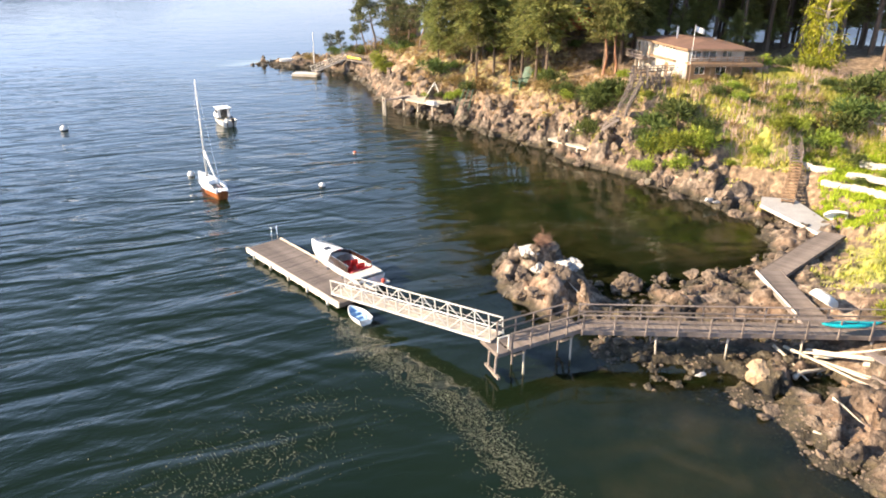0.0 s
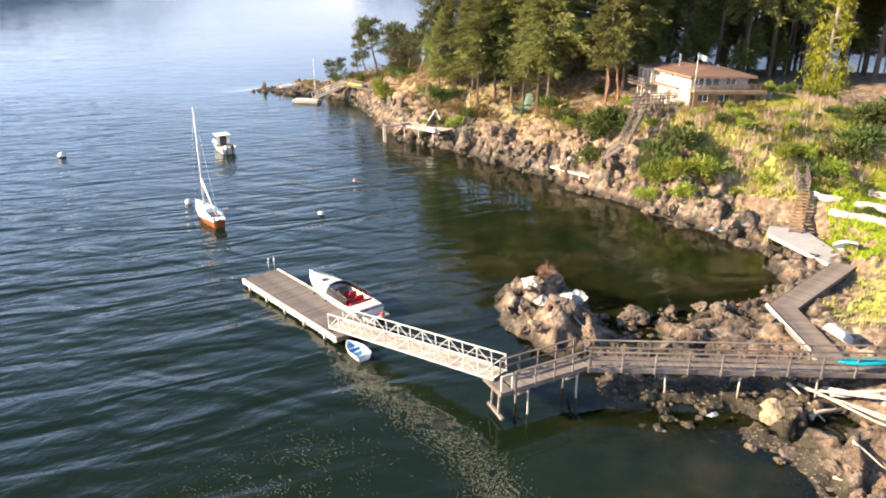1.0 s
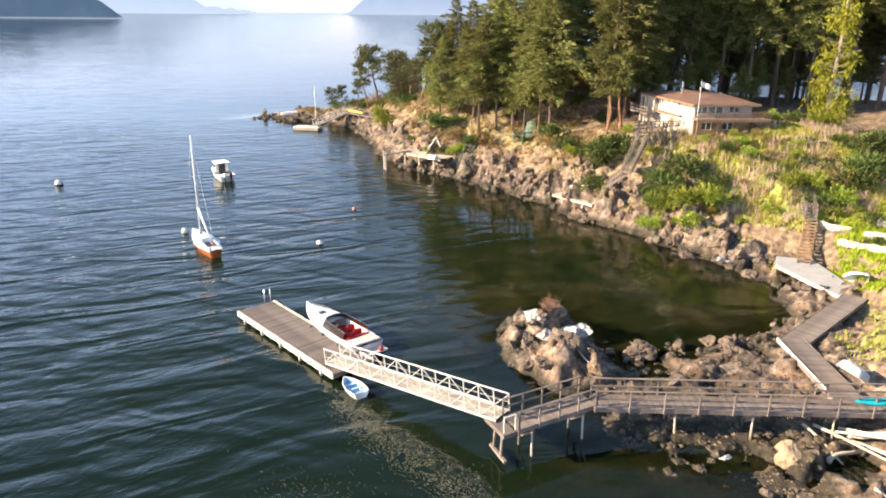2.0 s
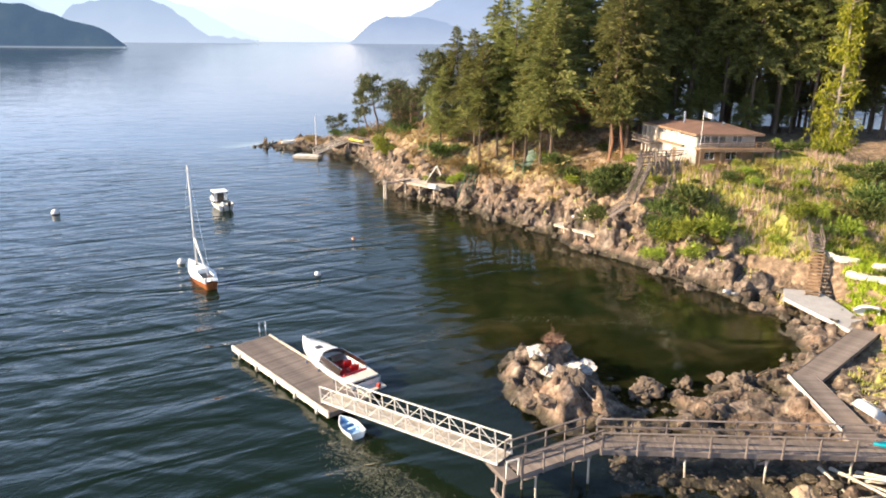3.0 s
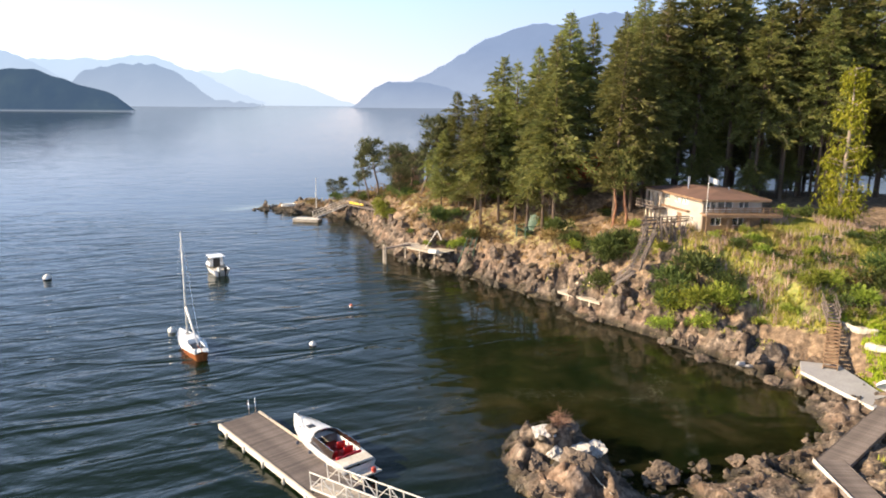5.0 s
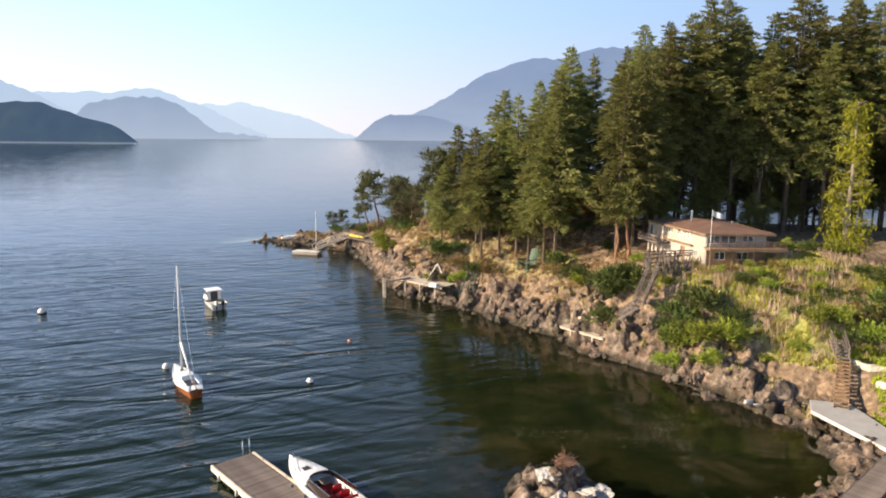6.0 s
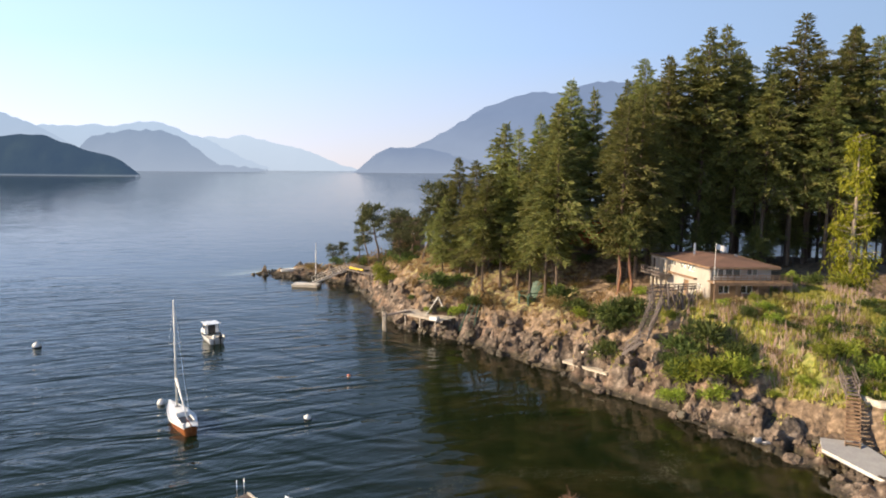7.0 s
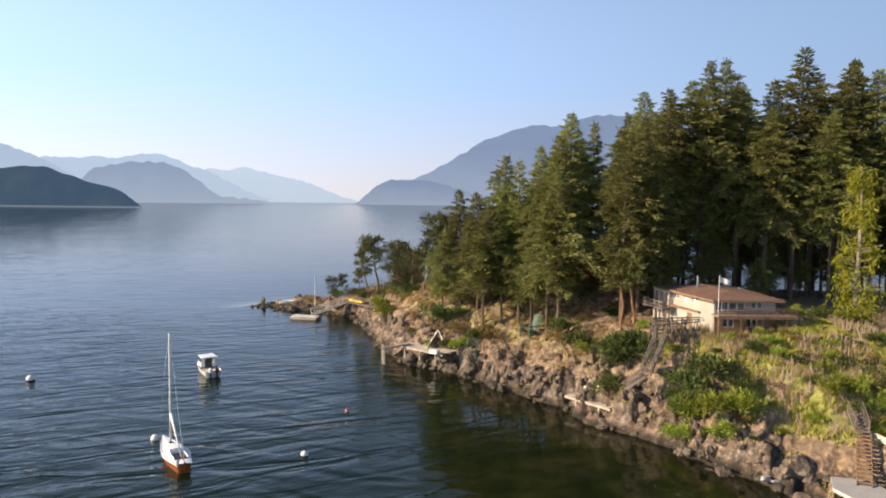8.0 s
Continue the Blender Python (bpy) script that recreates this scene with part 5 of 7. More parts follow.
part("chimney_pipe", tube(bmesh.new(), (0.9, 6.6, EV + 0.3), (0.9, 6.6, EV + 1.65), 0.14, n=10), STEEL, roof)
part("roof_vent", box(bmesh.new(), (4.3, 4.0, EV + 0.6), (0.3, 0.3, 0.35), bevel=0.03), STEEL, roof)
# deck along the front, running on past the far corner
deck = part("deck", box(bmesh.new(), (HW / 2 + 0.55, -0.85, D0 - 0.07), (HW + 1.7, 1.68, 0.14), bevel=0.01), BROWN_WOOD, house, "brown timber deck")
part("deck_fascia", box(bmesh.new(), (HW / 2 + 0.55, -1.71, D0 - 0.12), (HW + 1.7, 0.06, 0.3)), BROWN_WOOD, deck)
for k in range(13):
    x = -0.25 + k * (HW + 1.6) / 12
    part("deck_post", beam(bmesh.new(), (x, -1.66, D0), (x, -1.66, D0 + 0.72), 0.06, 0.06), BROWN_WOOD, deck)
for dz in (0.72, 0.48, 0.24):
    part("deck_rail", beam(bmesh.new(), (-0.3, -1.66, D0 + dz), (HW + 1.4, -1.66, D0 + dz), 0.06, 0.07), BROWN_WOOD, deck)
for x in (-0.1, 2.1, 4.3, 6.6):
    part("support_post", beam(bmesh.new(), (x, -1.5, -1.6), (x, -1.5, D0 - 0.15), 0.14, 0.14), BROWN_WOOD, deck)
# side gallery and the open porch under the long eave
gallery = part("side_gallery", box(bmesh.new(), (5.4, -0.2, D0 - 0.2), (6.0, 0.36, 0.14), bevel=0.01), BROWN_WOOD, house, "narrow brown gallery along the side wall")
gallery.matrix_local = side_m
porch = part("porch_deck", box(bmesh.new(), (1.9, -0.9, D0 - 0.55), (4.0, 1.7, 0.16)), GREY_WOOD, house, "weathered side porch")
porch.matrix_local = side_m
for x in (0.15, 1.1, 2.1, 3.1):
    part("porch_post", beam(bmesh.new(), (x, -0.42, -1.5), (x, -0.42, EV - 0.2), 0.24, 0.24), PALE_WOOD, porch)
part("porch_beam", beam(bmesh.new(), (0.0, -0.42, EV - 0.28), (3.3, -0.42, EV - 0.28), 0.14, 0.2), PALE_WOOD, porch)
for dz in (0.1, 0.5):
    part("porch_rail", beam(bmesh.new(), (-0.1, -1.7, D0 - 0.3 + dz), (3.9, -1.7, D0 - 0.3 + dz), 0.06, 0.1), GREY_WOOD, porch)
for k in range(9):
    part("porch_picket", beam(bmesh.new(), (k * 0.48, -1.7, D0 - 0.6), (k * 0.48, -1.7, D0 + 0.25), 0.06, 0.06), GREY_WOOD, porch)

flag = thing("flagpole", pose(25.1, 75.35, 10.0), "white flagpole with a small pale flag by the deck", "flagpole")
part("pole", tube(bmesh.new(), (0, 0, 0.9), (0, 0, 4.95), 0.035, 0.025, 8), WHITE_PAINT, flag)
bm = bmesh.new()
rows = [[(0.03 + u * 1.0, 0.08 * math.sin(u * 6), 4.85 - v * 0.55 - u * 0.35) for v in np.linspace(0, 1, 4)] for u in np.linspace(0, 1, 8)]
loft(bm, rows, cap=False)
part("cloth", bm, CLOTH, flag, "pale drooping flag", True).modifiers.new("cloth", "SOLIDIFY").thickness = 0.01
bm = bmesh.new()
rows = [[(0.03 + u * 0.26, 0.08 * math.sin(u * 6) - 0.02, 4.83 - v * 0.5 - u * 0.35) for v in np.linspace(0, 1, 4)] for u in np.linspace(0, 0.3, 4)]
loft(bm, rows, cap=False)
part("red_band", bm, RED, flag)

# stacked timber and pickets beside the porch
pile = thing("driftwood_fence", pose(21.9, 77.2, 8.7, 0, 0, 8), "tangled grey driftwood fence below the porch", "fence")
for k in range(52):
    bm = bmesh.new()
    x, y = random.uniform(-3.0, 2.4), random.uniform(-0.9, 0.9)
    beam(bm, (x, y, -0.8), (x + random.uniform(-0.9, 0.9), y + random.uniform(-.4, .4), random.uniform(0.5, 2.0)), random.uniform(0.07, 0.13), 0.08, 0.01)
    part("stick", bm, GREY_WOOD, pile)
for z in (0.2, 0.6, 1.0, 1.4, 1.75):
    part("fence_rail", beam(bmesh.new(), (-3.2 + random.uniform(0, 0.6), -0.3, z), (2.4, 0.2, z + random.uniform(-0.2, 0.3)), 0.09, 0.11, 0.01), GREY_WOOD, pile)

# red cabin deep among the firs
rc = thing("red_cabin", pose(14.8, 105.0, ground_z(16, 105) + 0.9, 0, 0, 4), "dark red cabin with a grey roof half hidden by firs", "house")
part("wall", box(bmesh.new(), (3.0, 2.5, 1.0), (6.0, 5.0, 3.4), bevel=0.03), RED, rc)
bm = bmesh.new()
rows = [[(x, -0.8, 2.75), (x, 2.5, 3.75), (x, 5.8, 2.75), (x, 5.8, 2.6), (x, 2.5, 3.55), (x, -0.8, 2.6)] for x in (-0.7, 6.8)]
loft(bm, rows, close=True)
part("roof", bm, mat("grey_roofing", (0.34, 0.33, 0.33), (0.22, 0.21, 0.21), 0.7, 14, 0.85, 0.3), rc)
for x in (1.0, 3.6):
    wnd = part("window", box(bmesh.new(), (x + 0.7, -0.02, 1.6), (1.4, 0.08, 1.0), bevel=0.02), WHITE_PAINT, rc)
    part("pane", box(bmesh.new(), (x + 0.7, -0.07, 1.6), (1.2, 0.03, 0.8)), BLACK, wnd)
# dark house on the point
ph = thing("point_house", pose(-12.6, 136.0, ground_z(-10, 138) + 4.0, 0, 0, -10), "dark-roofed house among windblown pines on the point", "house")
part("wall", box(bmesh.new(), (2.6, 2.0, 0.2), (5.2, 4.0, 5.0), bevel=0.03), BROWN_WOOD, ph)
bm = bmesh.new()
loft(bm, [[(x, -0.6, 2.75), (x, 2.0, 3.7), (x, 4.6, 2.75), (x, 4.6, 2.6), (x, 2.0, 3.5), (x, -0.6, 2.6)] for x in (-0.6, 5.8)], close=True)
part("roof", bm, SHINGLE, ph)
for x in (0.7, 3.0):
    wnd = part("window", box(bmesh.new(), (x + 0.6, -0.03, 1.4), (1.3, 0.08, 1.2), bevel=0.02), WHITE_PAINT, ph)
    part("pane", box(bmesh.new(), (x + 0.6, -0.08, 1.4), (1.1, 0.03, 1.0)), BLACK, wnd)
pd = thing("point_terrace", pose(-18.5, 140.5, ground_z(-17, 141) + 0.9, 0, 0, -25), "grey railed terrace on the point", "terrace")
part("deck", box(bmesh.new(), (1.5, 1, 0), (6.0, 2.4, 0.2), bevel=0.02), GREY_WOOD, pd)
for k in range(6):
    part("post", beam(bmesh.new(), (-1.4 + k * 1.15, -0.15, -1.6), (-1.4 + k * 1.15, -0.15, 0.95), 0.1, 0.1), GREY_WOOD, pd)
part("rail", beam(bmesh.new(), (-1.5, -0.15, 0.95), (4.5, -0.15, 0.95), 0.1, 0.1), GREY_WOOD, pd)

# oversized green garden chair on the slope
gc = thing("giant_garden_chair", pose(9.0, 95.4, ground_z(9.0, 95.4) + 0.25, 0, 0, 215) @ Matrix.Scale(1.0, 4), "oversized faded green slatted garden chair on the slope", "chair")
for y in (-0.9, 0.9):
    part("front_leg", beam(bmesh.new(), (1.0, y, -0.3), (1.0, y, 1.15), 0.14, 0.2, 0.02), GREEN_PAINT, gc)
    part("back_leg", beam(bmesh.new(), (1.1, y * 0.8, 0.8), (-1.0, y * 0.8, -0.2), 0.12, 0.22, 0.02), GREEN_PAINT, gc)
    part("arm", beam(bmesh.new(), (1.2, y * 1.05, 1.2), (-0.6, y * 1.05, 1.2), 0.32, 0.08, 0.02), GREEN_PAINT, gc)
for k in range(6):
    part("seat_slat", beam(bmesh.new(), (0.95 - k * 0.28, -0.85, 0.85 - k * 0.08), (0.95 - k * 0.28, 0.85, 0.85 - k * 0.08), 0.22, 0.05, 0.01), GREEN_PAINT, gc)
for k in range(6):
    y = -0.7 + k * 0.28
    part("back_slat", beam(bmesh.new(), (-0.5, y * 0.8, 0.5), (-1.35, y * 1.1, 2.6 - abs(y) * 0.4), 0.2, 0.05, 0.01), GREEN_PAINT, gc)
part("back_rail", beam(bmesh.new(), (-0.95, -0.85, 1.5), (-0.95, 0.85, 1.5), 0.1, 0.14, 0.01), GREEN_PAINT, gc)


# whitewashed terrace walls
def stone_mesh(seed):
    rnd = random.Random(seed)
    bm = bmesh.new()
    bmesh.ops.create_cube(bm, size=1.0)
    bmesh.ops.bevel(bm, geom=bm.edges[:], offset=0.16, segments=1, affect="EDGES")
    for v in bm.verts:
        v.co += Vector((rnd.uniform(-.11, .11), rnd.uniform(-.11, .11), rnd.uniform(-.13, .13)))
    return link_mesh("stone", bm, WHITE_STONE)


STONES = [stone_mesh(k) for k in range(4)]


def stone_wall(name, pts, z, courses, label):
    t = thing(name, pose(pts[0][0], pts[0][1], z), label, "wall", "garden terrace walls")
    for c in range(courses):
        for (xa, ya), (xb, yb) in zip(pts, pts[1:]):
            L = math.hypot(xb - xa, yb - ya)
            n = max(1, round(L / 0.75))
            for k in range(n):
                f = (k + 0.5 + 0.3 * (c % 2)) / n
                x, y = xa + (xb - xa) * f, ya + (yb - ya) * f
                piece("stone", STONES[random.randrange(4)], t, pose(x - pts[0][0], y - pts[0][1], 0.0 + c * 0.34 + random.uniform(-.03, .03), 0, 0, math.degrees(math.atan2(yb - ya, xb - xa)) + random.uniform(-6, 6))
                      @ Matrix.Diagonal((L / n * 1.16, 0.55, 0.58, 1)))
    return t


stone_wall("terrace_wall", [(32.4, 62.4), (33.2, 60.7), (34.4, 60.2)], 3.7, 1, "whitewashed stone terrace wall curving over the grass")
stone_wall("terrace_wall_low", [(33.0, 58.9), (34.0, 57.8), (35.4, 57.0), (36.4, 55.3), (37.6, 53.4)], 3.0, 1, "long low whitewashed stone wall above the grass bank")
stone_wall("terrace_wall_mid", [(35.0, 59.0), (36.2, 58.2), (37.8, 56.2), (39.2, 55.4)], 3.7, 1, "stepped whitewashed stone wall of the middle terrace")
stone_wall("terrace_wall_top", [(36.8, 60.4), (38.6, 59.3), (40.5, 58.8)], 4.3, 1, "short whitewashed stone wall of the top terrace")
patio = thing("patio", pose(0, 0, 0), "grey stone patio edge above the terraces", "pavement", kind="structure")
bm = bmesh.new()
sheet(bm, [(36.0, 65.6, 5.4), (41.0, 66.6, 5.45), (48.0, 67.2, 5.5), (48.0, 69.6, 5.5), (41.0, 68.4, 5.45), (36.4, 66.4, 5.4)], 0.9)
part("slab", bm, CONCRETE, patio)
pl = thing("stone_pillar", pose(41.6, 66.9, 5.4, 0, 0, 10), "cream stone gate pillar at the patio", "pillar")
part("shaft", box(bmesh.new(), (0, 0, 0.55), (1.5, 1.0, 1.3), bevel=0.06), WHITE_STONE, pl)
part("cap", box(bmesh.new(), (0, 0, 1.25), (1.7, 1.2, 0.14), bevel=0.03), CONCRETE, pl)
bn = thing("garden_bench", pose(41.6, 65.0, 5.0, 0, 0, 25), "white wooden bench on the terrace", "bench")
part("seat", box(bmesh.new(), (0, 0, 0.5), (1.6, 0.5, 0.07), bevel=0.01), WHITE_PAINT, bn)
for x in (-0.7, 0.7):
    part("leg", box(bmesh.new(), (x, 0, 0.1), (0.08, 0.45, 0.8)), WHITE_PAINT, bn)
part("backrest", box(bmesh.new(), (0, 0.25, 0.85), (1.6, 0.06, 0.4), bevel=0.01), WHITE_PAINT, bn)
wall_block = thing("garden_wall_far", pose(45.5, 66.5, 5.4, 0, 0, 3), "white garden wall at the end of the patio", "wall")
part("body", box(bmesh.new(), (0, 0, 0.8), (3.0, 0.4, 2.4), bevel=0.03), WHITE_PAINT, wall_block)
part("coping", box(bmesh.new(), (0, 0, 2.05), (3.1, 0.55, 0.12), bevel=0.02), CONCRETE, wall_block)

# ---- rocks ----
def rock_mesh(name, seed, material, subdiv=3, rough=1.0, cut=(0.30, 0.52)):
    bm = bmesh.new()
    bmesh.ops.create_icosphere(bm, subdivisions=subdiv, radius=0.5)
    off = Vector((seed * 3.7, seed * 1.3, seed * 5.1))
    rnd = random.Random(seed + 900)
    flats = [(Vector((rnd.gauss(0, 1), rnd.gauss(0, 1), rnd.gauss(0, 1))).normalized(), rnd.uniform(*cut)) for _ in range(15)]
    for v in bm.verts:
        d = v.co.normalized()
        r = min([0.62] + [c / n.dot(d) for n, c in flats if n.dot(d) > 0.1])
        r += rough * (0.10 * noise.noise(d * 2.2 + off) - 0.12 * abs(noise.noise(d * 5.0 + off)) - 0.05 * abs(noise.noise(d * 11.0 + off)))
        v.co = d * r
        v.co.z *= 0.8
    return link_mesh(name, bm, material)


ROCKS = [rock_mesh("rock", k, ROCK, 4) for k in range(6)]
DARK_ROCKS = [rock_mesh("weedy_shaded_rock", k + 20, WET_SHADED_ROCK) for k in range(4)]


def put_rock(me, x, y, z, s, label, tall=1.0, name="shore_rock", group="shore rocks"):
    ob = new(name, me)
    ob.matrix_world = pose(x, y, z, random.uniform(-20, 20), random.uniform(-20, 20), random.uniform(0, 360)) @ Matrix.Diagonal((s * random.uniform(0.8, 1.3), s * random.uniform(0.7, 1.1), s * tall * random.uniform(0.7, 1.1), 1))
    return tagged(ob, label, "rock", group)


rnd = random.Random(5)
placed, extra = 0, []
edges = [(a, b) for a, b in zip(SHORE, SHORE[1:]) if a[0] > -44 and a[1] > 20 and b[0] < 30]
for a, b in edges:
    L = math.hypot(b[0] - a[0], b[1] - a[1])
    far = a[1] > 56
    for k in range(int(L * (2.7 if far else 1.3))):
        f = rnd.random()
        nx, ny = (b[1] - a[1]) / L, -(b[0] - a[0]) / L
        off = rnd.uniform(-0.6, 4.0) if far else rnd.uniform(-1.2, 2.0)
        x, y = a[0] + (b[0] - a[0]) * f - nx * off, a[1] + (b[1] - a[1]) * f - ny * off
        z = ground_z(x, y)
        s = rnd.uniform(0.45, 1.7) if far else rnd.uniform(0.3, 1.0)
        low = z < 0.25 or (far and (z < 0.9 or rnd.random() < 0.22))
        if y > 84 or placed >= 285:
            extra.append((x, y, max(z, -0.15) + 0.05 * s, s, rnd.randrange(4), low))
            continue
        placed += 1
        put_rock((DARK_ROCKS if low and rnd.random() < 0.7 else ROCKS)[rnd.randrange(4)], x, y, max(z, -0.15) + 0.05 * s, s,
                 "dark brown rock on the shore" if low else "rough tan-grey rock on the shore", 1.25 if far and rnd.random() < 0.4 else 0.9)
for dark, kinds, mm, nm in ((False, [rock_mesh("rock", k, ROCK) for k in range(4)], ROCK, "far_shore_rocks"), (True, DARK_ROCKS, WET_SHADED_ROCK, "far_dark_rocks")):
    verts, faces, n0 = [], [], 0
    for x, y, z, s, kind, low in extra:
        if low != dark:
            continue
        src = kinds[kind]
        co = np.empty(len(src.vertices) * 3)
        src.vertices.foreach_get("co", co)
        a = rnd.uniform(0, 6.28)
        co = co.reshape(-1, 3) * (s * rnd.uniform(0.8, 1.3), s * rnd.uniform(0.7, 1.1), s * rnd.uniform(0.8, 1.25))
        co = np.stack([co[:, 0] * math.cos(a) - co[:, 1] * math.sin(a) + x, co[:, 0] * math.sin(a) + co[:, 1] * math.cos(a) + y, co[:, 2] + z], 1)
        verts.append(co)
        tri = np.empty(len(src.polygons) * 3, int)
        src.polygons.foreach_get("vertices", tri)
        faces.append(tri.reshape(-1, 3) + n0)
        n0 += len(co)
    me = bpy.data.meshes.new(nm)
    me.from_pydata(np.concatenate(verts).tolist(), [], np.concatenate(faces).tolist())
    me.materials.append(mm)
    tagged(new(nm, me), "tumbled " + ("dark" if dark else "tan") + " rocks along the far shore", "rocks", kind="stuff")
for k in range(150):
    x, y = rnd.uniform(8.5, 21), rnd.uniform(30.5, 45)
    z = ground_z(x, y)
    if z < -0.5:
        continue
    s = rnd.uniform(0.2, 0.75)
    dark = rnd.random() < (0.88 if y < 34.5 else 0.5)
    put_rock((DARK_ROCKS if dark else ROCKS)[rnd.randrange(4)], x, y, max(z, -0.1) + 0.1 * s, s, "weed-covered cobble on the foreshore" if dark else "tan cobble on the foreshore", name="foreshore_rock", group="foreshore rocks")
# rocks past x 7.2 use the dark kind, painting the islet's shaded side
for k in range(46):
    a, r = rnd.uniform(0, 6.28), rnd.random() ** 0.6
    x, y = 6.4 + 3.4 * r * math.cos(a), 44.0 + 6.0 * r * math.sin(a)
    z = ground_z(x, y)
    s = rnd.uniform(0.4, 1.3)
    put_rock((DARK_ROCKS if z < 0.4 or x > 7.2 or rnd.random() < 0.3 else ROCKS)[rnd.randrange(4)], x, y, max(z, -0.1) - 0.1, s, "craggy brown rock of the islet", 1.0, "islet_rock", "islet rocks")
for x, y, s, tall in ((-6.8, 100.8, 2.4, 1.0), (-4.8, 99.2, 2.6, 0.9), (-2.8, 97.6, 2.4, 0.9), (-8.6, 103.5, 2.4, 1.0), (-1.0, 96.2, 2.2, 0.9), (12.0, 43.0, 2.5, 0.85), (15.2, 44.2, 1.2, 0.9), (17.4, 44.9, 1.3, 0.9), (14.0, 42.6, 1.0, 0.7), (18.3, 44.0, 1.1, 0.7), (7.0, 42.0, 2.0, 0.9), (4.8, 42.6, 2.2, 0.7), (5.4, 40.2, 1.7, 0.7)):
    put_rock(ROCKS[rnd.randrange(6)], x, y, max(ground_z(x, y), 0.1) + 0.12, s, "large knobbly tan rock standing in shallow water", tall, "boulder", "boulders")
gold = rock_mesh("golden_boulder", 45, GOLD_ROCK, 4, 0.5, (0.44, 0.56))
bo = new("golden_boulder", gold)
bo.matrix_world = pose(17.0, 31.75, 0.4, 0, -8, 10) @ Matrix.Diagonal((1.6, 1.3, 1.55, 1))
tagged(bo, "large smooth golden boulder on dark foreshore", "boulder")
for x, y, s in ((23.95, 60.9, 1.0), (24.4, 60.5, 0.7), (13.6, 31.3, 0.45)):
    wr = new("pale_rock", rock_mesh("pale_rock", int(x * 10), GUANO, 4))
    wr.matrix_world = pose(x, y, 0.5, 0, 10, 30) @ Matrix.Diagonal((s * 1.6, s * 0.8, s * 0.7, 1))
    tagged(wr, "white-stained rock at the waterline", "rock")
# whitened crown of the islet and the stick nest on it
for k, (x, y, z, s) in enumerate(((5.6, 45.6, 0.1, 1.7), (6.2, 44.7, 0.1, 1.4), (7.5, 45.1, 0.0, 2.0), (8.6, 45.0, -0.1, 1.7), (6.3, 43.9, 0.0, 1.0))):
    g = new("whitened_rock", rock_mesh("whitened_rock", 60 + k, GUANO, 4))
    g.matrix_world = pose(x, y, ground_z(x, y) + z, 0, 10 * k, 60 * k) @ Matrix.Diagonal((s, s * 0.8, s * 0.9, 1))
    tagged(g, "bird-whitened rock on the islet's crown", "rock", "whitened rocks")
nest = thing("stick_nest", pose(6.4, 45.3, ground_z(6.4, 45.3) + 0.35), "brown stick nest on the whitened islet top", "nest")
bm = bmesh.new()
for k in range(170):
    a, r, z = rnd.uniform(0, 6.28), rnd.uniform(0.05, 0.62), rnd.uniform(-0.25, 0.35)
    p = Vector((r * math.cos(a), r * math.sin(a), z))
    q = p + Vector((rnd.uniform(-0.5, 0.5), rnd.uniform(-0.5, 0.5), rnd.uniform(-0.08, 0.22)))
    tube(bm, p, q, 0.022, 0.012, 4)
for k in range(9):
    p = Vector((rnd.uniform(-.3, .3), rnd.uniform(-.3, .3), 0.1))
    tube(bm, p, p + Vector((rnd.uniform(-.25, .25), rnd.uniform(-.2, .2), rnd.uniform(0.5, 1.0))), 0.014, 0.006, 4)
part("sticks", bm, STICKS, nest)


# ---- driftwood ----
def driftlog(a, b, r, material, label):
    t = thing("driftwood_log", pose(*a), label, "log", "driftwood logs")
    a, b = Vector(a), Vector(b)
    bm = bmesh.new()
    n = 7
    rows = []
    d = (b - a)
    side = Vector((-d.y, d.x, 0)).normalized()
    up = Vector((0, 0, 1))
    for i in range(n):
        u = i / (n - 1)
        c = d * u + side * 0.12 * math.sin(u * 5 + a.x) + up * 0.05 * math.sin(u * 4 + a.y)
        rr = r * (1 - 0.45 * u) * (1.25 if i == 0 else 1)
        rows.append([c + side * rr * math.cos(w) + up * rr * math.sin(w) for w in np.linspace(0, 2 * math.pi, 9, endpoint=False)])
    loft(bm, rows, close=True)
    part("trunk", bm, material, t, smooth=True)
    return t


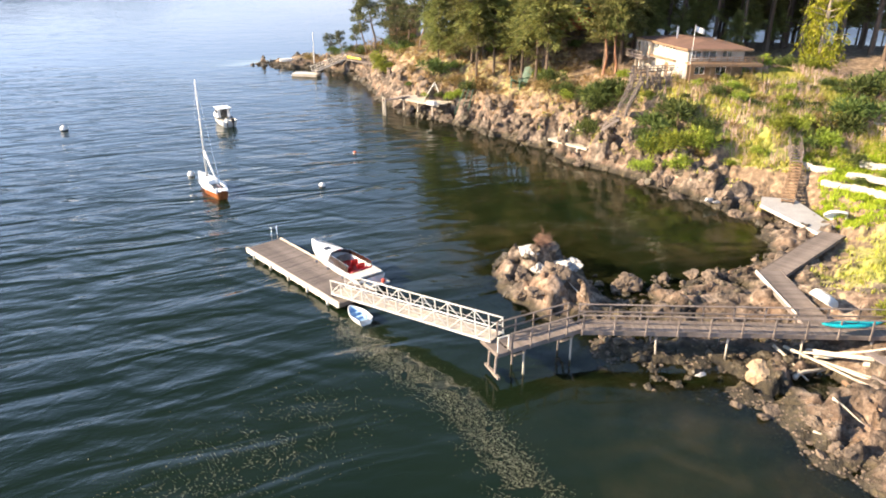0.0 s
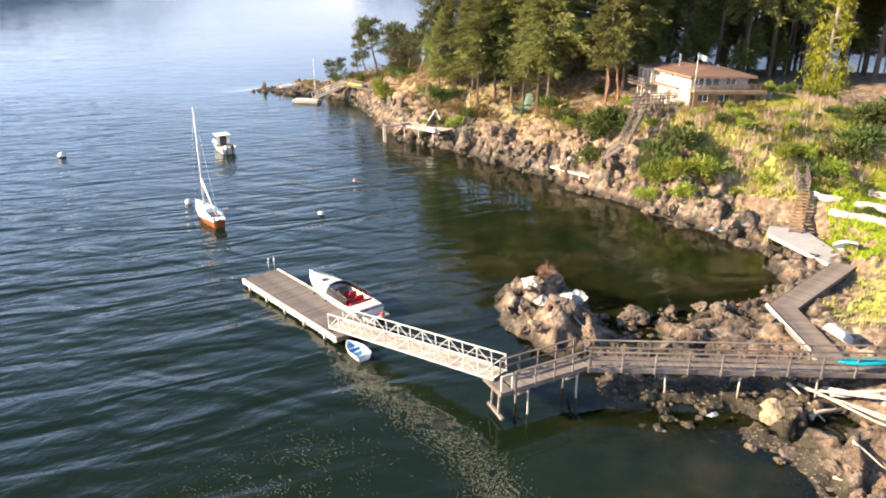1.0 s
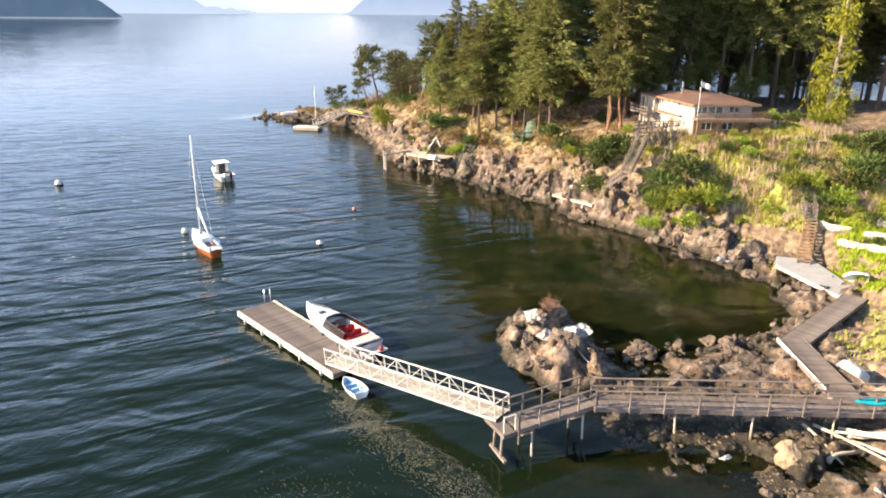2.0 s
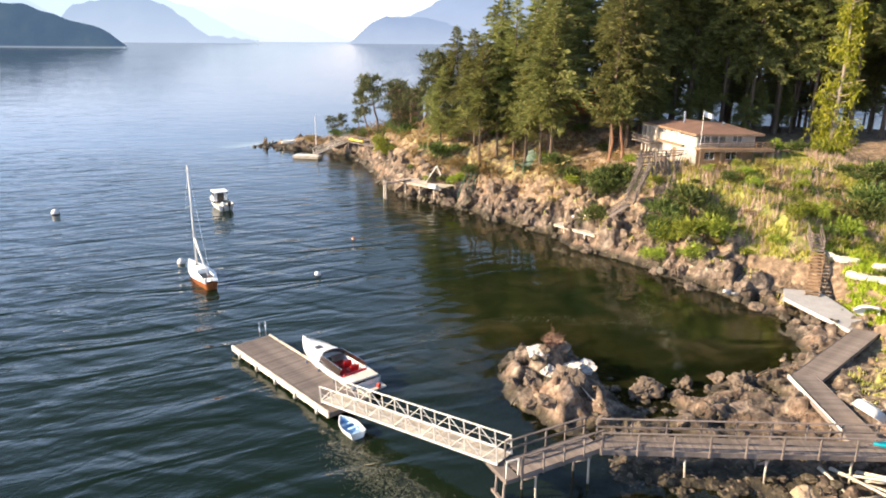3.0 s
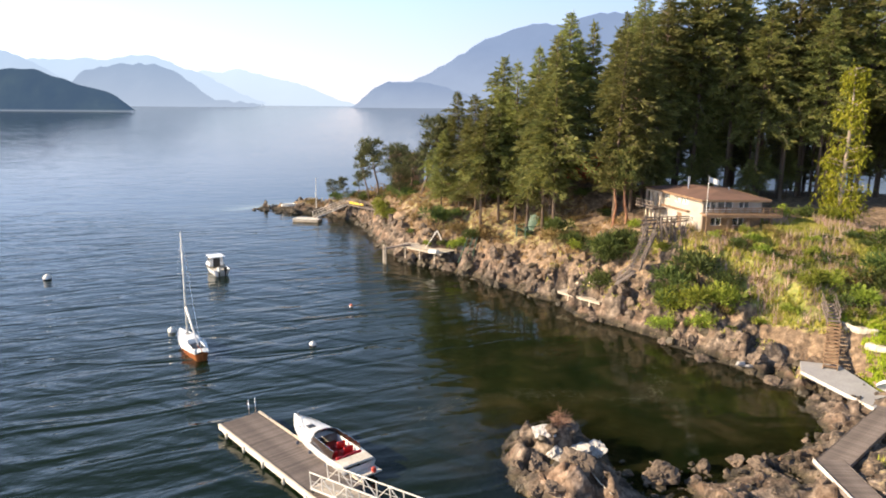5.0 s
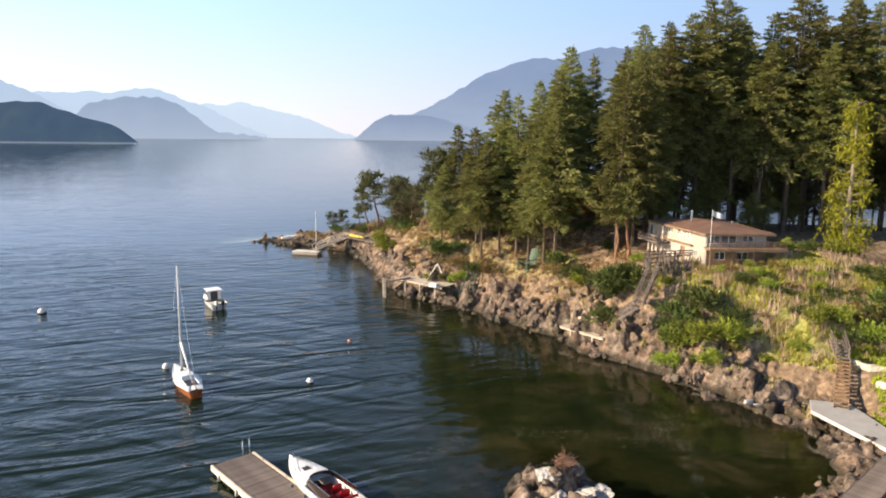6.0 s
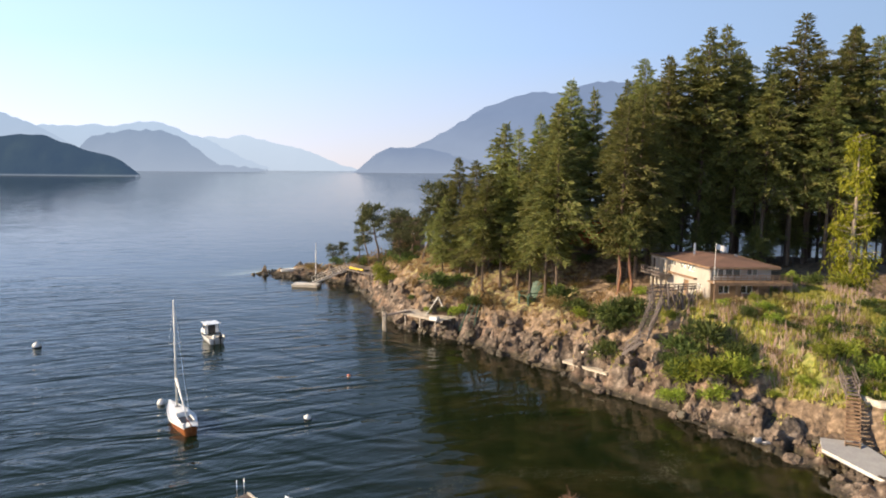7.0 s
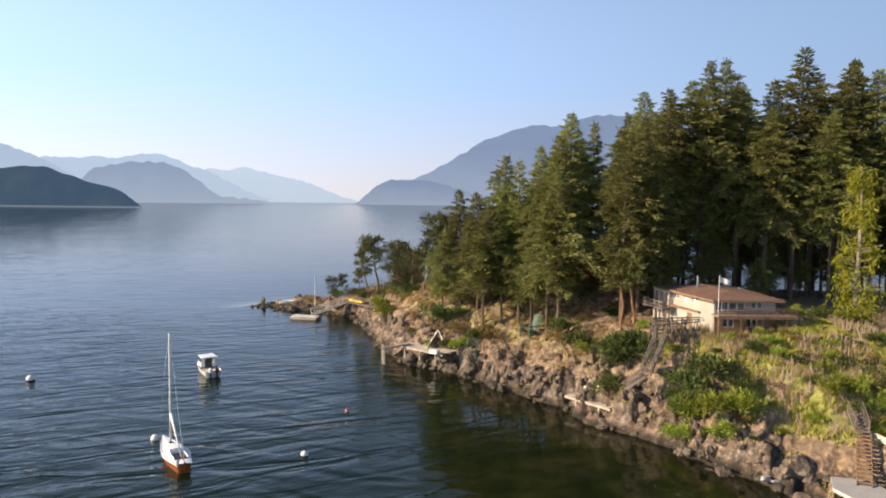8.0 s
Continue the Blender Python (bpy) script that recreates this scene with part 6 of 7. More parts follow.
for a, b, r, m in (((18.6, 33.9, 1.3), (19.7, 31.5, 0.95), 0.13, PALE_WOOD), ((19.2, 34.0, 1), (22.4, 28.7, 1), 0.13, PALE_WOOD), ((20.4, 33.8, 1), (23.4, 30.0, 1), 0.14, PALE_WOOD), ((18.8, 31.4, 1), (20.6, 32.3, 1), 0.17, PALE_WOOD), ((21.4, 33.2, 1), (24.6, 31.0, 1), 0.12, PALE_WOOD), ((17.5, 26.5, 1), (18.5, 25.5, 1), 0.09, PALE_WOOD), ((20.9, 32.6, 1), (23.6, 27.8, 1), 0.12, PALE_WOOD), ((19.5, 33.8, 1.5), (24.4, 29.6, 1.9), 0.12, PALE_WOOD), ((20.4, 33.7, 1.6), (25.4, 30.6, 2.0), 0.11, PALE_WOOD),
                   ((20.0, 33.4, 1.35), (24.2, 28.4, 1.7), 0.10, PALE_WOOD), ((18.9, 31.6, 0.95), (20.9, 32.4, 1.25), 0.20, PALE_WOOD), ((20.6, 33.1, 1.5), (21.9, 32.9, 1.6), 0.22, WHITE_STONE),
                   ((20.9, 30.6, 1.3), (20.6, 26.8, 1.3), 0.20, BROWN_WOOD), ((22.4, 31.5, 1.7), (26.2, 27.4, 2.2), 0.16, PALE_WOOD), ((18.6, 27.5, 1.2), (19.9, 26.6, 1.2), 0.10, PALE_WOOD),
                   ((22.2, 30.2, 1.6), (23.0, 26.0, 1.9), 0.18, GREY_WOOD), ((23.0, 30.6, 1.8), (24.4, 26.0, 2.1), 0.15, PALE_WOOD), ((17.8, 36.6, 1.0), (19.1, 34.6, 1.0), 0.10, PALE_WOOD),
                   ((19.9, 44.4, 1.0), (21.5, 46.6, 1.1), 0.10, BROWN_WOOD), ((7.1, 42.6, 1.5), (8.6, 39.6, 0.8), 0.09, PALE_WOOD), ((13.0, 79.5, 2.2), (16.0, 77.6, 2.8), 0.14, PALE_WOOD),
                   ((3.4, 93.2, 2.3), (5.0, 90.6, 1.8), 0.14, PALE_WOOD), ((22.2, 36.2, 1.6), (23.6, 35.0, 1.7), 0.08, PALE_WOOD), ((24.0, 29.0, 1.8), (26.8, 25.5, 2.2), 0.14, PALE_WOOD)):
    r *= 0.66
    za, zb = ground_z(a[0], a[1]) + r + 0.22, ground_z(b[0], b[1]) + r + 0.22
    driftlog((a[0], a[1], max(za, 0.1)), (b[0], b[1], max(zb, 0.1)), r, m, "bleached driftwood log lying on the shore rocks" if m is PALE_WOOD else "brown driftwood log lying on the shore")
ramp_log = thing("plank_slide", frame_of((22.4, 31.2), (23.8, 27.0), 1.9), "pale grey plank boat slide among driftwood", "ramp")
for k in range(5):
    part("board", beam(bmesh.new(), (0, -0.4 + 0.2 * k, 0.25), (4.4, -0.4 + 0.2 * k, 0.35), 0.18, 0.05, 0.01), GREY_WOOD, ramp_log)
tub = thing("red_tub", pose(21.3, 35.6, ground_z(21.3, 35.6) + 0.75, 0, 0, 20), "small red tub beside the pier", "tub")
bm = bmesh.new()
bmesh.ops.create_cone(bm, cap_ends=True, segments=14, radius1=0.22, radius2=0.3, depth=0.45)
part("body", bm, RED, tub, smooth=True)


# ---- trees ----
def spray(verts, faces, c, d, size, rnd, n, flat=0.45):
    """A tuft of narrow needle-covered twigs about the direction d."""
    for _ in range(n):
        w = Vector((rnd.gauss(0, 1), rnd.gauss(0, 1), rnd.gauss(0, 1) * flat))
        way = (d * 0.9 + w * 0.55).normalized()
        side = way.cross(Vector((rnd.gauss(0, 1), rnd.gauss(0, 1), rnd.gauss(0, 1)))).normalized() * size * 0.17
        s = size * rnd.uniform(0.6, 1.2)
        o = c + w * size * 0.35
        i = len(verts)
        verts += [o - side * 0.6, o + side * 0.6, o + way * s * 0.6 + side, o + way * s]
        faces += [(i, i + 1, i + 2), (i, i + 2, i + 3)]


def leaf_object(name, verts, faces, material, parent):
    me = bpy.data.meshes.new(name)
    me.from_pydata([tuple(v) for v in verts], [], faces)
    me.materials.append(material)
    ob = new(name, me)
    ob.parent = parent
    return ob


def fir(seed, H, radius, bare, label, leaf=FIR_LEAF, bark=BARK, dense=1.0, name="fir_tree"):
    """A ragged fir: uneven tiers of drooping boughs with fringed twigs, thin at the tip, dead twigs below."""
    rnd = random.Random(seed)
    t = thing(name, pose(0, 0, -500), label, "tree")
    bm = bmesh.new()
    rows, lean = [], Vector((rnd.uniform(-.03, .03), rnd.uniform(-.03, .03), 0))
    for i in range(9):
        u = i / 8
        c = Vector((0, 0, H * u)) + lean * H * u * u
        r = H * 0.0085 * (1 - u) ** 0.8 + 0.03 + (0.05 * H / 20 if i == 0 else 0)
        rows.append([c + Vector((r * math.cos(w), r * math.sin(w), 0)) for w in np.linspace(0, 2 * math.pi, 8, endpoint=False)])
    rows[0] = [p - Vector((0, 0, 0.8)) for p in rows[0]]
    loft(bm, rows, close=True)
    limbs = bm
    verts, faces = [], []
    az, n = rnd.uniform(0, 6), int(104 * dense)
    waves = [rnd.uniform(0, 6.28) for _ in range(4)]
    for k in range(n):
        f = (k + rnd.random()) / n
        u = bare + (1 - bare) * f ** 0.9
        az += 2.4 + rnd.uniform(-0.6, 0.6)
        prof = (1 - f) ** 0.86 * min(1, 0.55 + f * 2.0) * 1.06
        patch = 1 + 0.32 * math.sin(az + waves[0] + u * 5) * math.sin(u * 13 + waves[1]) + 0.16 * math.sin(u * 31 + waves[2])
        L = radius * prof * rnd.choice((0.45, 0.8, 0.95, 1.0, 1.3)) * rnd.uniform(0.75, 1.1) * patch + 0.15
        base = Vector((0, 0, H * u)) + lean * H * u * u
        out = Vector((math.cos(az), math.sin(az), 0))
        rise, droop = 0.22 + 0.55 * f, 0.60 - 0.35 * f
        tip = base + out * L + Vector((0, 0, L * (rise - droop)))
        mid = base + out * L * 0.55 + Vector((0, 0, L * rise * 0.5))
        if L > 1.0:
            a = base
            for b, r0, r1 in ((mid, 0.035, 0.025), (tip, 0.025, 0.008)):
                tube(limbs, a, b, r0 * (0.6 + L / 4), r1 * (0.6 + L / 4), 3)
                a = b
        m = int(3 + L * 3.3)
        for j in range(m):
            s = 0.18 + 0.82 * (j + rnd.random()) / m
            c = (base.lerp(mid, s / 0.55) if s < 0.55 else mid.lerp(tip, (s - 0.55) / 0.45))
            sw = Vector((-out.y, out.x, 0)) * rnd.uniform(-1, 1) * L * 0.34 * (1.12 - s)
            way = (out * 0.8 + sw * 0.5 + Vector((0, 0, -0.35 + 0.6 * f))).normalized()
            spray(verts, faces, c + sw + Vector((0, 0, rnd.uniform(-0.14, 0.04) - 0.05 * sw.length)), way, rnd.uniform(0.38, 0.72) * (0.5 + 0.5 * min(1, prof * 1.8)), rnd, 9, 0.35)
    for z in (0.94, 0.965, 0.99):
        spray(verts, faces, Vector((0, 0, H * z)) + lean * H, Vector((0, 0, 1)), 0.55, rnd, 5, 1.0)
    for k in range(int(30 * bare * 2)):
        u = rnd.uniform(0.10, max(bare, 0.14))
        a = rnd.uniform(0, 6.28)
        p = Vector((0, 0, H * u))
        tube(limbs, p, p + Vector((math.cos(a), math.sin(a), rnd.uniform(-0.4, 0.15))) * rnd.uniform(0.6, 2.2), 0.03, 0.01, 3)
    part("trunk", limbs, bark, t)
    leaf_object("crown", verts, faces, leaf, t)
    return t


FIRS = [fir(1, 20, 4.3, 0.22, "full green douglas fir with a broad crown", dense=1.1), fir(2, 20, 3.9, 0.30, "green fir with an uneven open crown", dense=1.0), fir(3, 20, 4.9, 0.28, "broad shaggy fir on the slope", dense=1.1), fir(4, 20, 3.4, 0.20, "slim ragged fir on the slope", dense=0.9)]
TALL = [fir(11, 28, 6.2, 0.36, "tall dark fir with a bare lower trunk", dense=1.3), fir(12, 28, 5.2, 0.42, "tall dark fir with a high crown", dense=1.15), fir(13, 28, 6.8, 0.34, "tall broad fir with a ragged crown", dense=1.3), fir(14, 28, 4.4, 0.46, "slender tall fir with a bare trunk", dense=1.0), fir(15, 28, 5.8, 0.38, "tall fir with heavy drooping boughs", dense=1.2)]


def plant(kinds, k, x, y, top, H, group, wide=1.0):
    z = ground_z(x, y) - 0.1
    s = (top - z) / H
    return tagged(copy_thing(kinds[k % len(kinds)], pose(x, y, z, 0, 0, (k * 77) % 360) @ Matrix.Diagonal((s * wide, s * wide, s, 1))), group=group)


SLOPE_FIRS = [(0.0, 108, 23.4), (2.4, 104, 23.0), (5.9, 106, 28.2), (7.8, 100, 27.2), (10.6, 102, 29.2), (12.3, 98, 30.4), (15.8, 110, 34.6), (19.4, 112, 33.6), (17.6, 114, 31.5), (3.0, 100.2, 21.5), (11.9, 91.8, 25.5), (9.2, 97.5, 23.5), (-2.6, 107, 18),
              (10.9, 95, 26.5), (20.4, 96, 31), (18.5, 87.5, 29.9), (21.0, 90, 31.5), (-4.2, 112, 15), (5.5, 101, 22), (23.0, 92.5, 32), (7.0, 110, 24), (13.5, 106, 29)]
for k, (x, y, top) in enumerate(SLOPE_FIRS):
    plant(FIRS, k, x, y, top, 20, "firs on the slope", 1.0 if top > 26 else 1.15)
FOREST_FIRS = [(23.9, 100, 36.3), (26, 96, 36), (29, 98.5, 37.4), (30.2, 96, 39.6), (33.9, 100, 40.2), (34.6, 96, 37), (39.7, 98, 37.4), (41.7, 96, 41.1), (46, 100, 38.5), (46.3, 94, 39), (49.8, 98, 40.1), (49.2, 92, 37.8),
               (37, 93, 33.5), (54, 93, 38), (57, 98, 39), (43.8, 91, 33), (28, 103, 36), (38, 104, 37), (53, 88, 35), (61, 94, 38)]
for k, (x, y, top) in enumerate(FOREST_FIRS):
    plant(TALL, k, x, y, top, 28, "tall forest firs")
rnd = random.Random(9)
for k in range(28):
    x, y = rnd.uniform(19, 66), rnd.uniform(97, 116)
    plant(TALL, k + 1, x, y, rnd.uniform(28, 35), 28, "tall forest firs")


for k in range(30):
    x, y = rnd.uniform(22, 66), rnd.uniform(100, 118)
    plant(FIRS, k, x, y, rnd.uniform(17, 25), 20, "young forest firs", 1.25)
for k, (x, y, top) in enumerate(((24.5, 92, 17.5), (28.5, 91, 16.0), (31.5, 94, 18.0), (35.2, 90.5, 15.5), (20.8, 93, 17.0), (23.0, 99, 18.0), (38.5, 95, 17.0), (26.5, 97, 18.5), (33.5, 99, 18.5), (43.0, 97, 16.5), (47.5, 96, 17.0), (9.0, 103.5, 17.0), (4.0, 105.5, 16.0), (0.0, 105, 15.0))):
    plant(FIRS, k + 2, x, y, top, 20, "young forest firs", 1.5)


def pine(seed, H, spread_, label, clumps=26, leaf=PINE_LEAF, bark=BARK, name="pine_tree", low=0.45, size=0.5):
    """A crooked open-crowned tree: bent trunk, limbs, layered leaf clumps with gaps."""
    rnd = random.Random(seed)
    t = thing(name, pose(0, 0, -500), label, "tree")
    bm = bmesh.new()
    pts = [Vector((0, 0, -0.5))]
    for i in range(6):
        pts.append(pts[-1] + Vector((rnd.uniform(-.10, .14) * H * 0.6, rnd.uniform(-.08, .08) * H * 0.6, (H + 0.5) / 6.3)))
    for i, (a, b) in enumerate(zip(pts, pts[1:])):
        tube(bm, a, b, H * 0.024 * (1 - i / 7.5), H * 0.024 * (1 - (i + 1) / 7.5), 7)
    verts, faces = [], []
    for k in range(clumps):
        f = low + (1 - low) * rnd.random() ** 0.8
        i = min(int(f * 6), 5)
        base = pts[i].lerp(pts[i + 1], f * 6 - i)
        a = rnd.uniform(0, 6.28)
        L = spread_ * rnd.uniform(0.35, 1.0) * (1.15 - 0.6 * f)
        tip = base + Vector((math.cos(a) * L, math.sin(a) * L, rnd.uniform(0.05, 0.35) * L))
        tube(bm, base, tip, 0.05, 0.02, 4)
        for j in range(13):
            c = tip + Vector((rnd.gauss(0, 0.55), rnd.gauss(0, 0.55), rnd.gauss(0, 0.2))) * spread_ * 0.26
            spray(verts, faces, c, Vector((rnd.gauss(0, .5), rnd.gauss(0, .5), 0.5)).normalized(), size * rnd.uniform(0.7, 1.2), rnd, 5, 0.8)
    part("trunk", bm, bark, t)
    leaf_object("crown", verts, faces, leaf, t)
    return t


PINES = [pine(31, 9, 2.6, "windblown dark pine with an open layered crown"), pine(32, 9, 3.0, "windblown pine with flat leaf layers", 30), pine(33, 9, 2.2, "small crooked pine on the rocks", 22)]
for k, (x, y, top, w) in enumerate(((-14.4, 134, 15.6, 1.0), (-10.8, 132, 14.6, 1.3), (-17.2, 138, 12.6, 0.9), (-12.5, 138, 13.8, 1.2), (-8.0, 126, 13.5, 1.2), (-6.0, 118, 17.5, 1.1), (-4.0, 113, 20.2, 1.0), (-26.2, 147.5, 6.4, 1.2), (-19.5, 141, 9.0, 0.9), (-22.5, 143, 7.4, 0.8), (-9.5, 121, 11.5, 1.2))):
    plant(PINES, k, x, y, top, 9, "pines on the point", w)
ARB = [pine(41, 9, 2.4, "arbutus with reddish peeling trunk and open crown", 30, leaf_mat("arbutus_leaves", [(0.15, (0.06, 0.08, 0.02)), (0.55, (0.14, 0.15, 0.04)), (0.95, (0.28, 0.25, 0.09))]), ARBUTUS, "arbutus_tree", 0.5, 0.5)]
for k, (x, y, top) in enumerate(((13.4, 111.0, 24.5), (19.2, 84.8, 17.0), (18.0, 85.6, 16.5))):
    plant(ARB, k, x, y, top, 9, "arbutus trees", 0.9)


def hanging(seed, H, label):
    """A tall light tree with leaves hanging in long strands."""
    rnd = random.Random(seed)
    t = thing("hanging_leaf_tree", pose(0, 0, -500), label, "tree")
    bm = bmesh.new()
    tube(bm, (0, 0, -0.6), (0.2, 0, H * 0.55), 0.26, 0.16, 8)
    tube(bm, (0.2, 0, H * 0.55), (0.1, 0, H * 0.97), 0.16, 0.04, 8)
    verts, faces = [], []
    for k in range(95):
        f = 0.06 + 0.94 * rnd.random()
        a = rnd.uniform(0, 6.28)
        L = 2.7 * (1.08 - f) ** 0.55 * rnd.uniform(0.35, 1.0)
        base = Vector((0.15, 0, H * f))
        tip = base + Vector((math.cos(a) * L, math.sin(a) * L, 0.25 * L))
        tube(bm, base, tip, 0.05, 0.02, 3)
        drop = rnd.uniform(0.7, 2.0)
        for j in range(11):
            c = tip.lerp(base, 0.35 * rnd.random()) + Vector((rnd.gauss(0, .22), rnd.gauss(0, .22), -drop * rnd.random() + 0.2))
            spray(verts, faces, c, Vector((0, 0, -1)), rnd.uniform(0.28, 0.5), rnd, 5, 1.2)
    part("trunk", bm, PALE_BARK, t)
    leaf_object("crown", verts, faces, GOLD_LEAF, t)
    return t


HANG = [hanging(51, 15, "tall yellow-green tree with hanging leaf strands")]
plant(HANG, 0, 40.8, 80, 25.9, 15, "yellow-green trees")
for proto in FIRS + TALL + PINES + ARB + HANG:
    for o in (*proto.children_recursive, proto):
        bpy.data.objects.remove(o)


# ---- shrubs ----
def shrub(seed, leaf, label, n=330, size=0.24, tall=0.8):
    rnd = random.Random(seed)
    t = thing("shrub", pose(0, 0, -500), label, "shrub")
    bm = bmesh.new()
    verts, faces = [], []
    lumps = [(Vector((rnd.gauss(0, .42), rnd.gauss(0, .42), 0.35 + abs(rnd.gauss(0, .25)) * tall)), rnd.uniform(0.28, 0.5)) for _ in range(8)]
    for c, r in lumps:
        tube(bm, (0, 0, -0.3), c, 0.04, 0.015, 4)
    for k in range(n):
        c, r = lumps[k % 8]
        d = Vector((rnd.gauss(0, 1), rnd.gauss(0, 1), abs(rnd.gauss(0, 1)) - 0.35)).normalized()
        spray(verts, faces, c + d * r * rnd.uniform(0.6, 1.05), (d + Vector((0, 0, 0.35))).normalized(), size * rnd.uniform(0.6, 1.1), rnd, 3, 1.0)
    part("stem", bm, BARK, t)
    leaf_object("leaves", verts, faces, leaf, t)
    return t


SHRUBS = {"dark": [shrub(61, BUSH_LEAF, "dense dark green shrub on the slope"), shrub(62, BUSH_LEAF, "rounded dark green shrub", 360)],
          "light": [shrub(63, LIGHT_LEAF, "bright yellow-green broom shrub"), shrub(64, LIGHT_LEAF, "bright green leafy shrub", 360)],
          "dry": [shrub(65, leaf_mat("dry_scrub", [(0.15, (0.12, 0.09, 0.03)), (0.55, (0.22, 0.17, 0.06)), (0.95, (0.36, 0.28, 0.12))]), "dry brownish scrub on the bank", 170)]}


def bush(tone, x, y, s, tall=1.0, k=0):
    z = ground_z(x, y) - 0.05
    kinds = SHRUBS[tone]
    tagged(copy_thing(kinds[k % len(kinds)], pose(x, y, z, 0, 0, (k * 67) % 360) @ Matrix.Diagonal((s, s, s * tall, 1))), group=tone + " shrubs")


for k, (x, y, s, tone) in enumerate(((21.0, 69.3, 2.0, "light"), (22.8, 68.0, 2.3, "light"), (24.4, 67.3, 2.0, "light"), (21.3, 71.5, 2.2, "dark"), (23.2, 70.6, 2.6, "dark"), (20.2, 70.6, 1.8, "dark"), (25.4, 69.2, 1.8, "dark"),
                                     (19.8, 69.0, 1.3, "light"), (22.2, 66.6, 1.5, "light"), (17.0, 79.5, 2.6, "dark"), (18.6, 78.9, 2.2, "dark"), (15.6, 80.8, 2.0, "dark"), (16.2, 79.4, 1.8, "dark"),
                                     (15.6, 77.6, 1.9, "dark"), (13.6, 87.0, 1.8, "dark"), (12.0, 88.0, 1.8, "dry"), (12.6, 90.0, 2.0, "dark"), (25.9, 34.7, 1.2, "light"), (26.5, 33.8, 1.0, "dark"), (-8.5, 122, 2.4, "dark"), (-11, 127.5, 2.4, "dark"), (-14, 133, 2.2, "dark"), (-18, 140, 2.0, "dark"), (-21, 143, 1.8, "dark"), (-15.5, 137, 2.4, "dry"), (-25, 146.5, 1.6, "dark"), (-30, 147, 1.5, "dry"), (4.6, 97.5, 1.6, "dry"), (1.8, 98.5, 1.5, "dark"), (-1.2, 101.5, 1.6, "dry"),
                                     (-3.5, 104, 2.4, "dark"))):
    bush(tone, x, y, s, 1.05, k)
for k, (x, y, s, tone) in enumerate(((24.4, 75.6, 1.0, "dry"), (25.8, 74.8, 0.9, "light"), (27.4, 74.6, 0.9, "dry"), (29.2, 74.6, 0.8, "light"), (31.0, 74.8, 0.9, "dry"), (37.5, 66.0, 2.0, "dark"), (39.5, 67.6, 2.4, "dark"), (42.0, 70.0, 2.6, "dark"), (44.5, 71.0, 2.8, "dark"), (36.0, 64.5, 1.6, "light"), (37.0, 60.8, 1.2, "dark"), (34.6, 64.4, 1.5, "dark"),
                                     (38.0, 81.5, 1.5, "dark"), (36.2, 82.0, 1.3, "light"), (41.5, 80.2, 1.7, "light"), (40.0, 79.6, 1.5, "light"), (31.5, 66.4, 1.4, "light"), (33.2, 66.0, 1.5, "light"), (29.6, 64.6, 1.0, "light"),
                                     (35.8, 58.0, 0.8, "dark"), (38.6, 57.6, 1.2, "light"), (40.4, 61.4, 1.8, "light"), (43, 64, 2.0, "light"))):
    bush(tone, x, y, s, 1.0, k + 3)
for k in range(210):
    x, y = rnd.uniform(-22, 20), rnd.uniform(82, 146)
    if ground_z(x, y) > 2.4:
        bush(rnd.choice(["dark", "dry", "dry", "dry", "light"]), x, y, rnd.uniform(0.5, 1.5) * (1.4 if y > 112 else 1), rnd.uniform(0.7, 1.2), k)
for k in range(115):
    x, y = rnd.uniform(19, 50), rnd.uniform(61, 77)
    if ground_z(x, y) > 2.4 and not (24 < x < 34 and y > 74):
        bush(rnd.choice(["light", "dark", "dark", "dry"]), x, y, rnd.uniform(0.4, 1.1), rnd.uniform(0.6, 1.0), k)
for kinds in SHRUBS.values():
    for proto in kinds:
        for o in (*proto.children_recursive, proto):
            bpy.data.objects.remove(o)


# ---- grasses ----
def tufts(name, n, x0, x1, y0, y1, keep, tall, blades, material, label, seed, wide=0.05):
    g = np.random.default_rng(seed)
    X, Y = g.uniform(x0, x1, n), g.uniform(y0, y1, n)
    ok = keep(X, Y, g)
    X, Y = X[ok], Y[ok]
    Z = height(X, Y)
    verts, faces = [], []
    for x, y, z in zip(X, Y, Z):
        s = tall * g.uniform(0.5, 1.25)
        for _ in range(blades):
            a, lean = g.uniform(0, 6.28), g.uniform(0.1, 0.6) * s
            ox, oy = g.normal(0, 0.14, 2)
            c, si = math.cos(a), math.sin(a)
            w = wide * g.uniform(0.6, 1.4)
            i = len(verts)
            verts += [(x + ox - si * w, y + oy + c * w, z - 0.05), (x + ox + si * w, y + oy - c * w, z - 0.05), (x + ox + c * lean, y + oy + si * lean, z + s)]
            faces.append((i, i + 1, i + 2))
    me = bpy.data.meshes.new(name)
    me.from_pydata(verts, [], faces)
    me.materials.append(material)
    return tagged(new(name, me), label, "grass", kind="stuff")


tufts("meadow_grass", 15000, 18, 54, 57, 82, lambda X, Y, g: (grass_mask(X, Y, None) > g.uniform(0.2, 0.9, len(X))) & (lattice(X / 1.6, Y / 1.6, 31) > -0.45) & ~((X > 25) & (X < 32.5) & (Y > 75.4)), 0.42, 6, GRASS_LEAF, "tall yellow-green meadow grass on the slope", 1, 0.06)
tufts("dead_stalks", 3300, 22, 52, 63, 80, lambda X, Y, g: (grass_mask(X, Y, None) > 0.6) & (lattice(X / 3.0, Y / 3.0, 33) > -0.15) & ~((X > 25) & (X < 32.5) & (Y > 75.4)), 0.95, 3, STALK, "pale pinkish dead flower stalks standing in the grass", 2, 0.05)
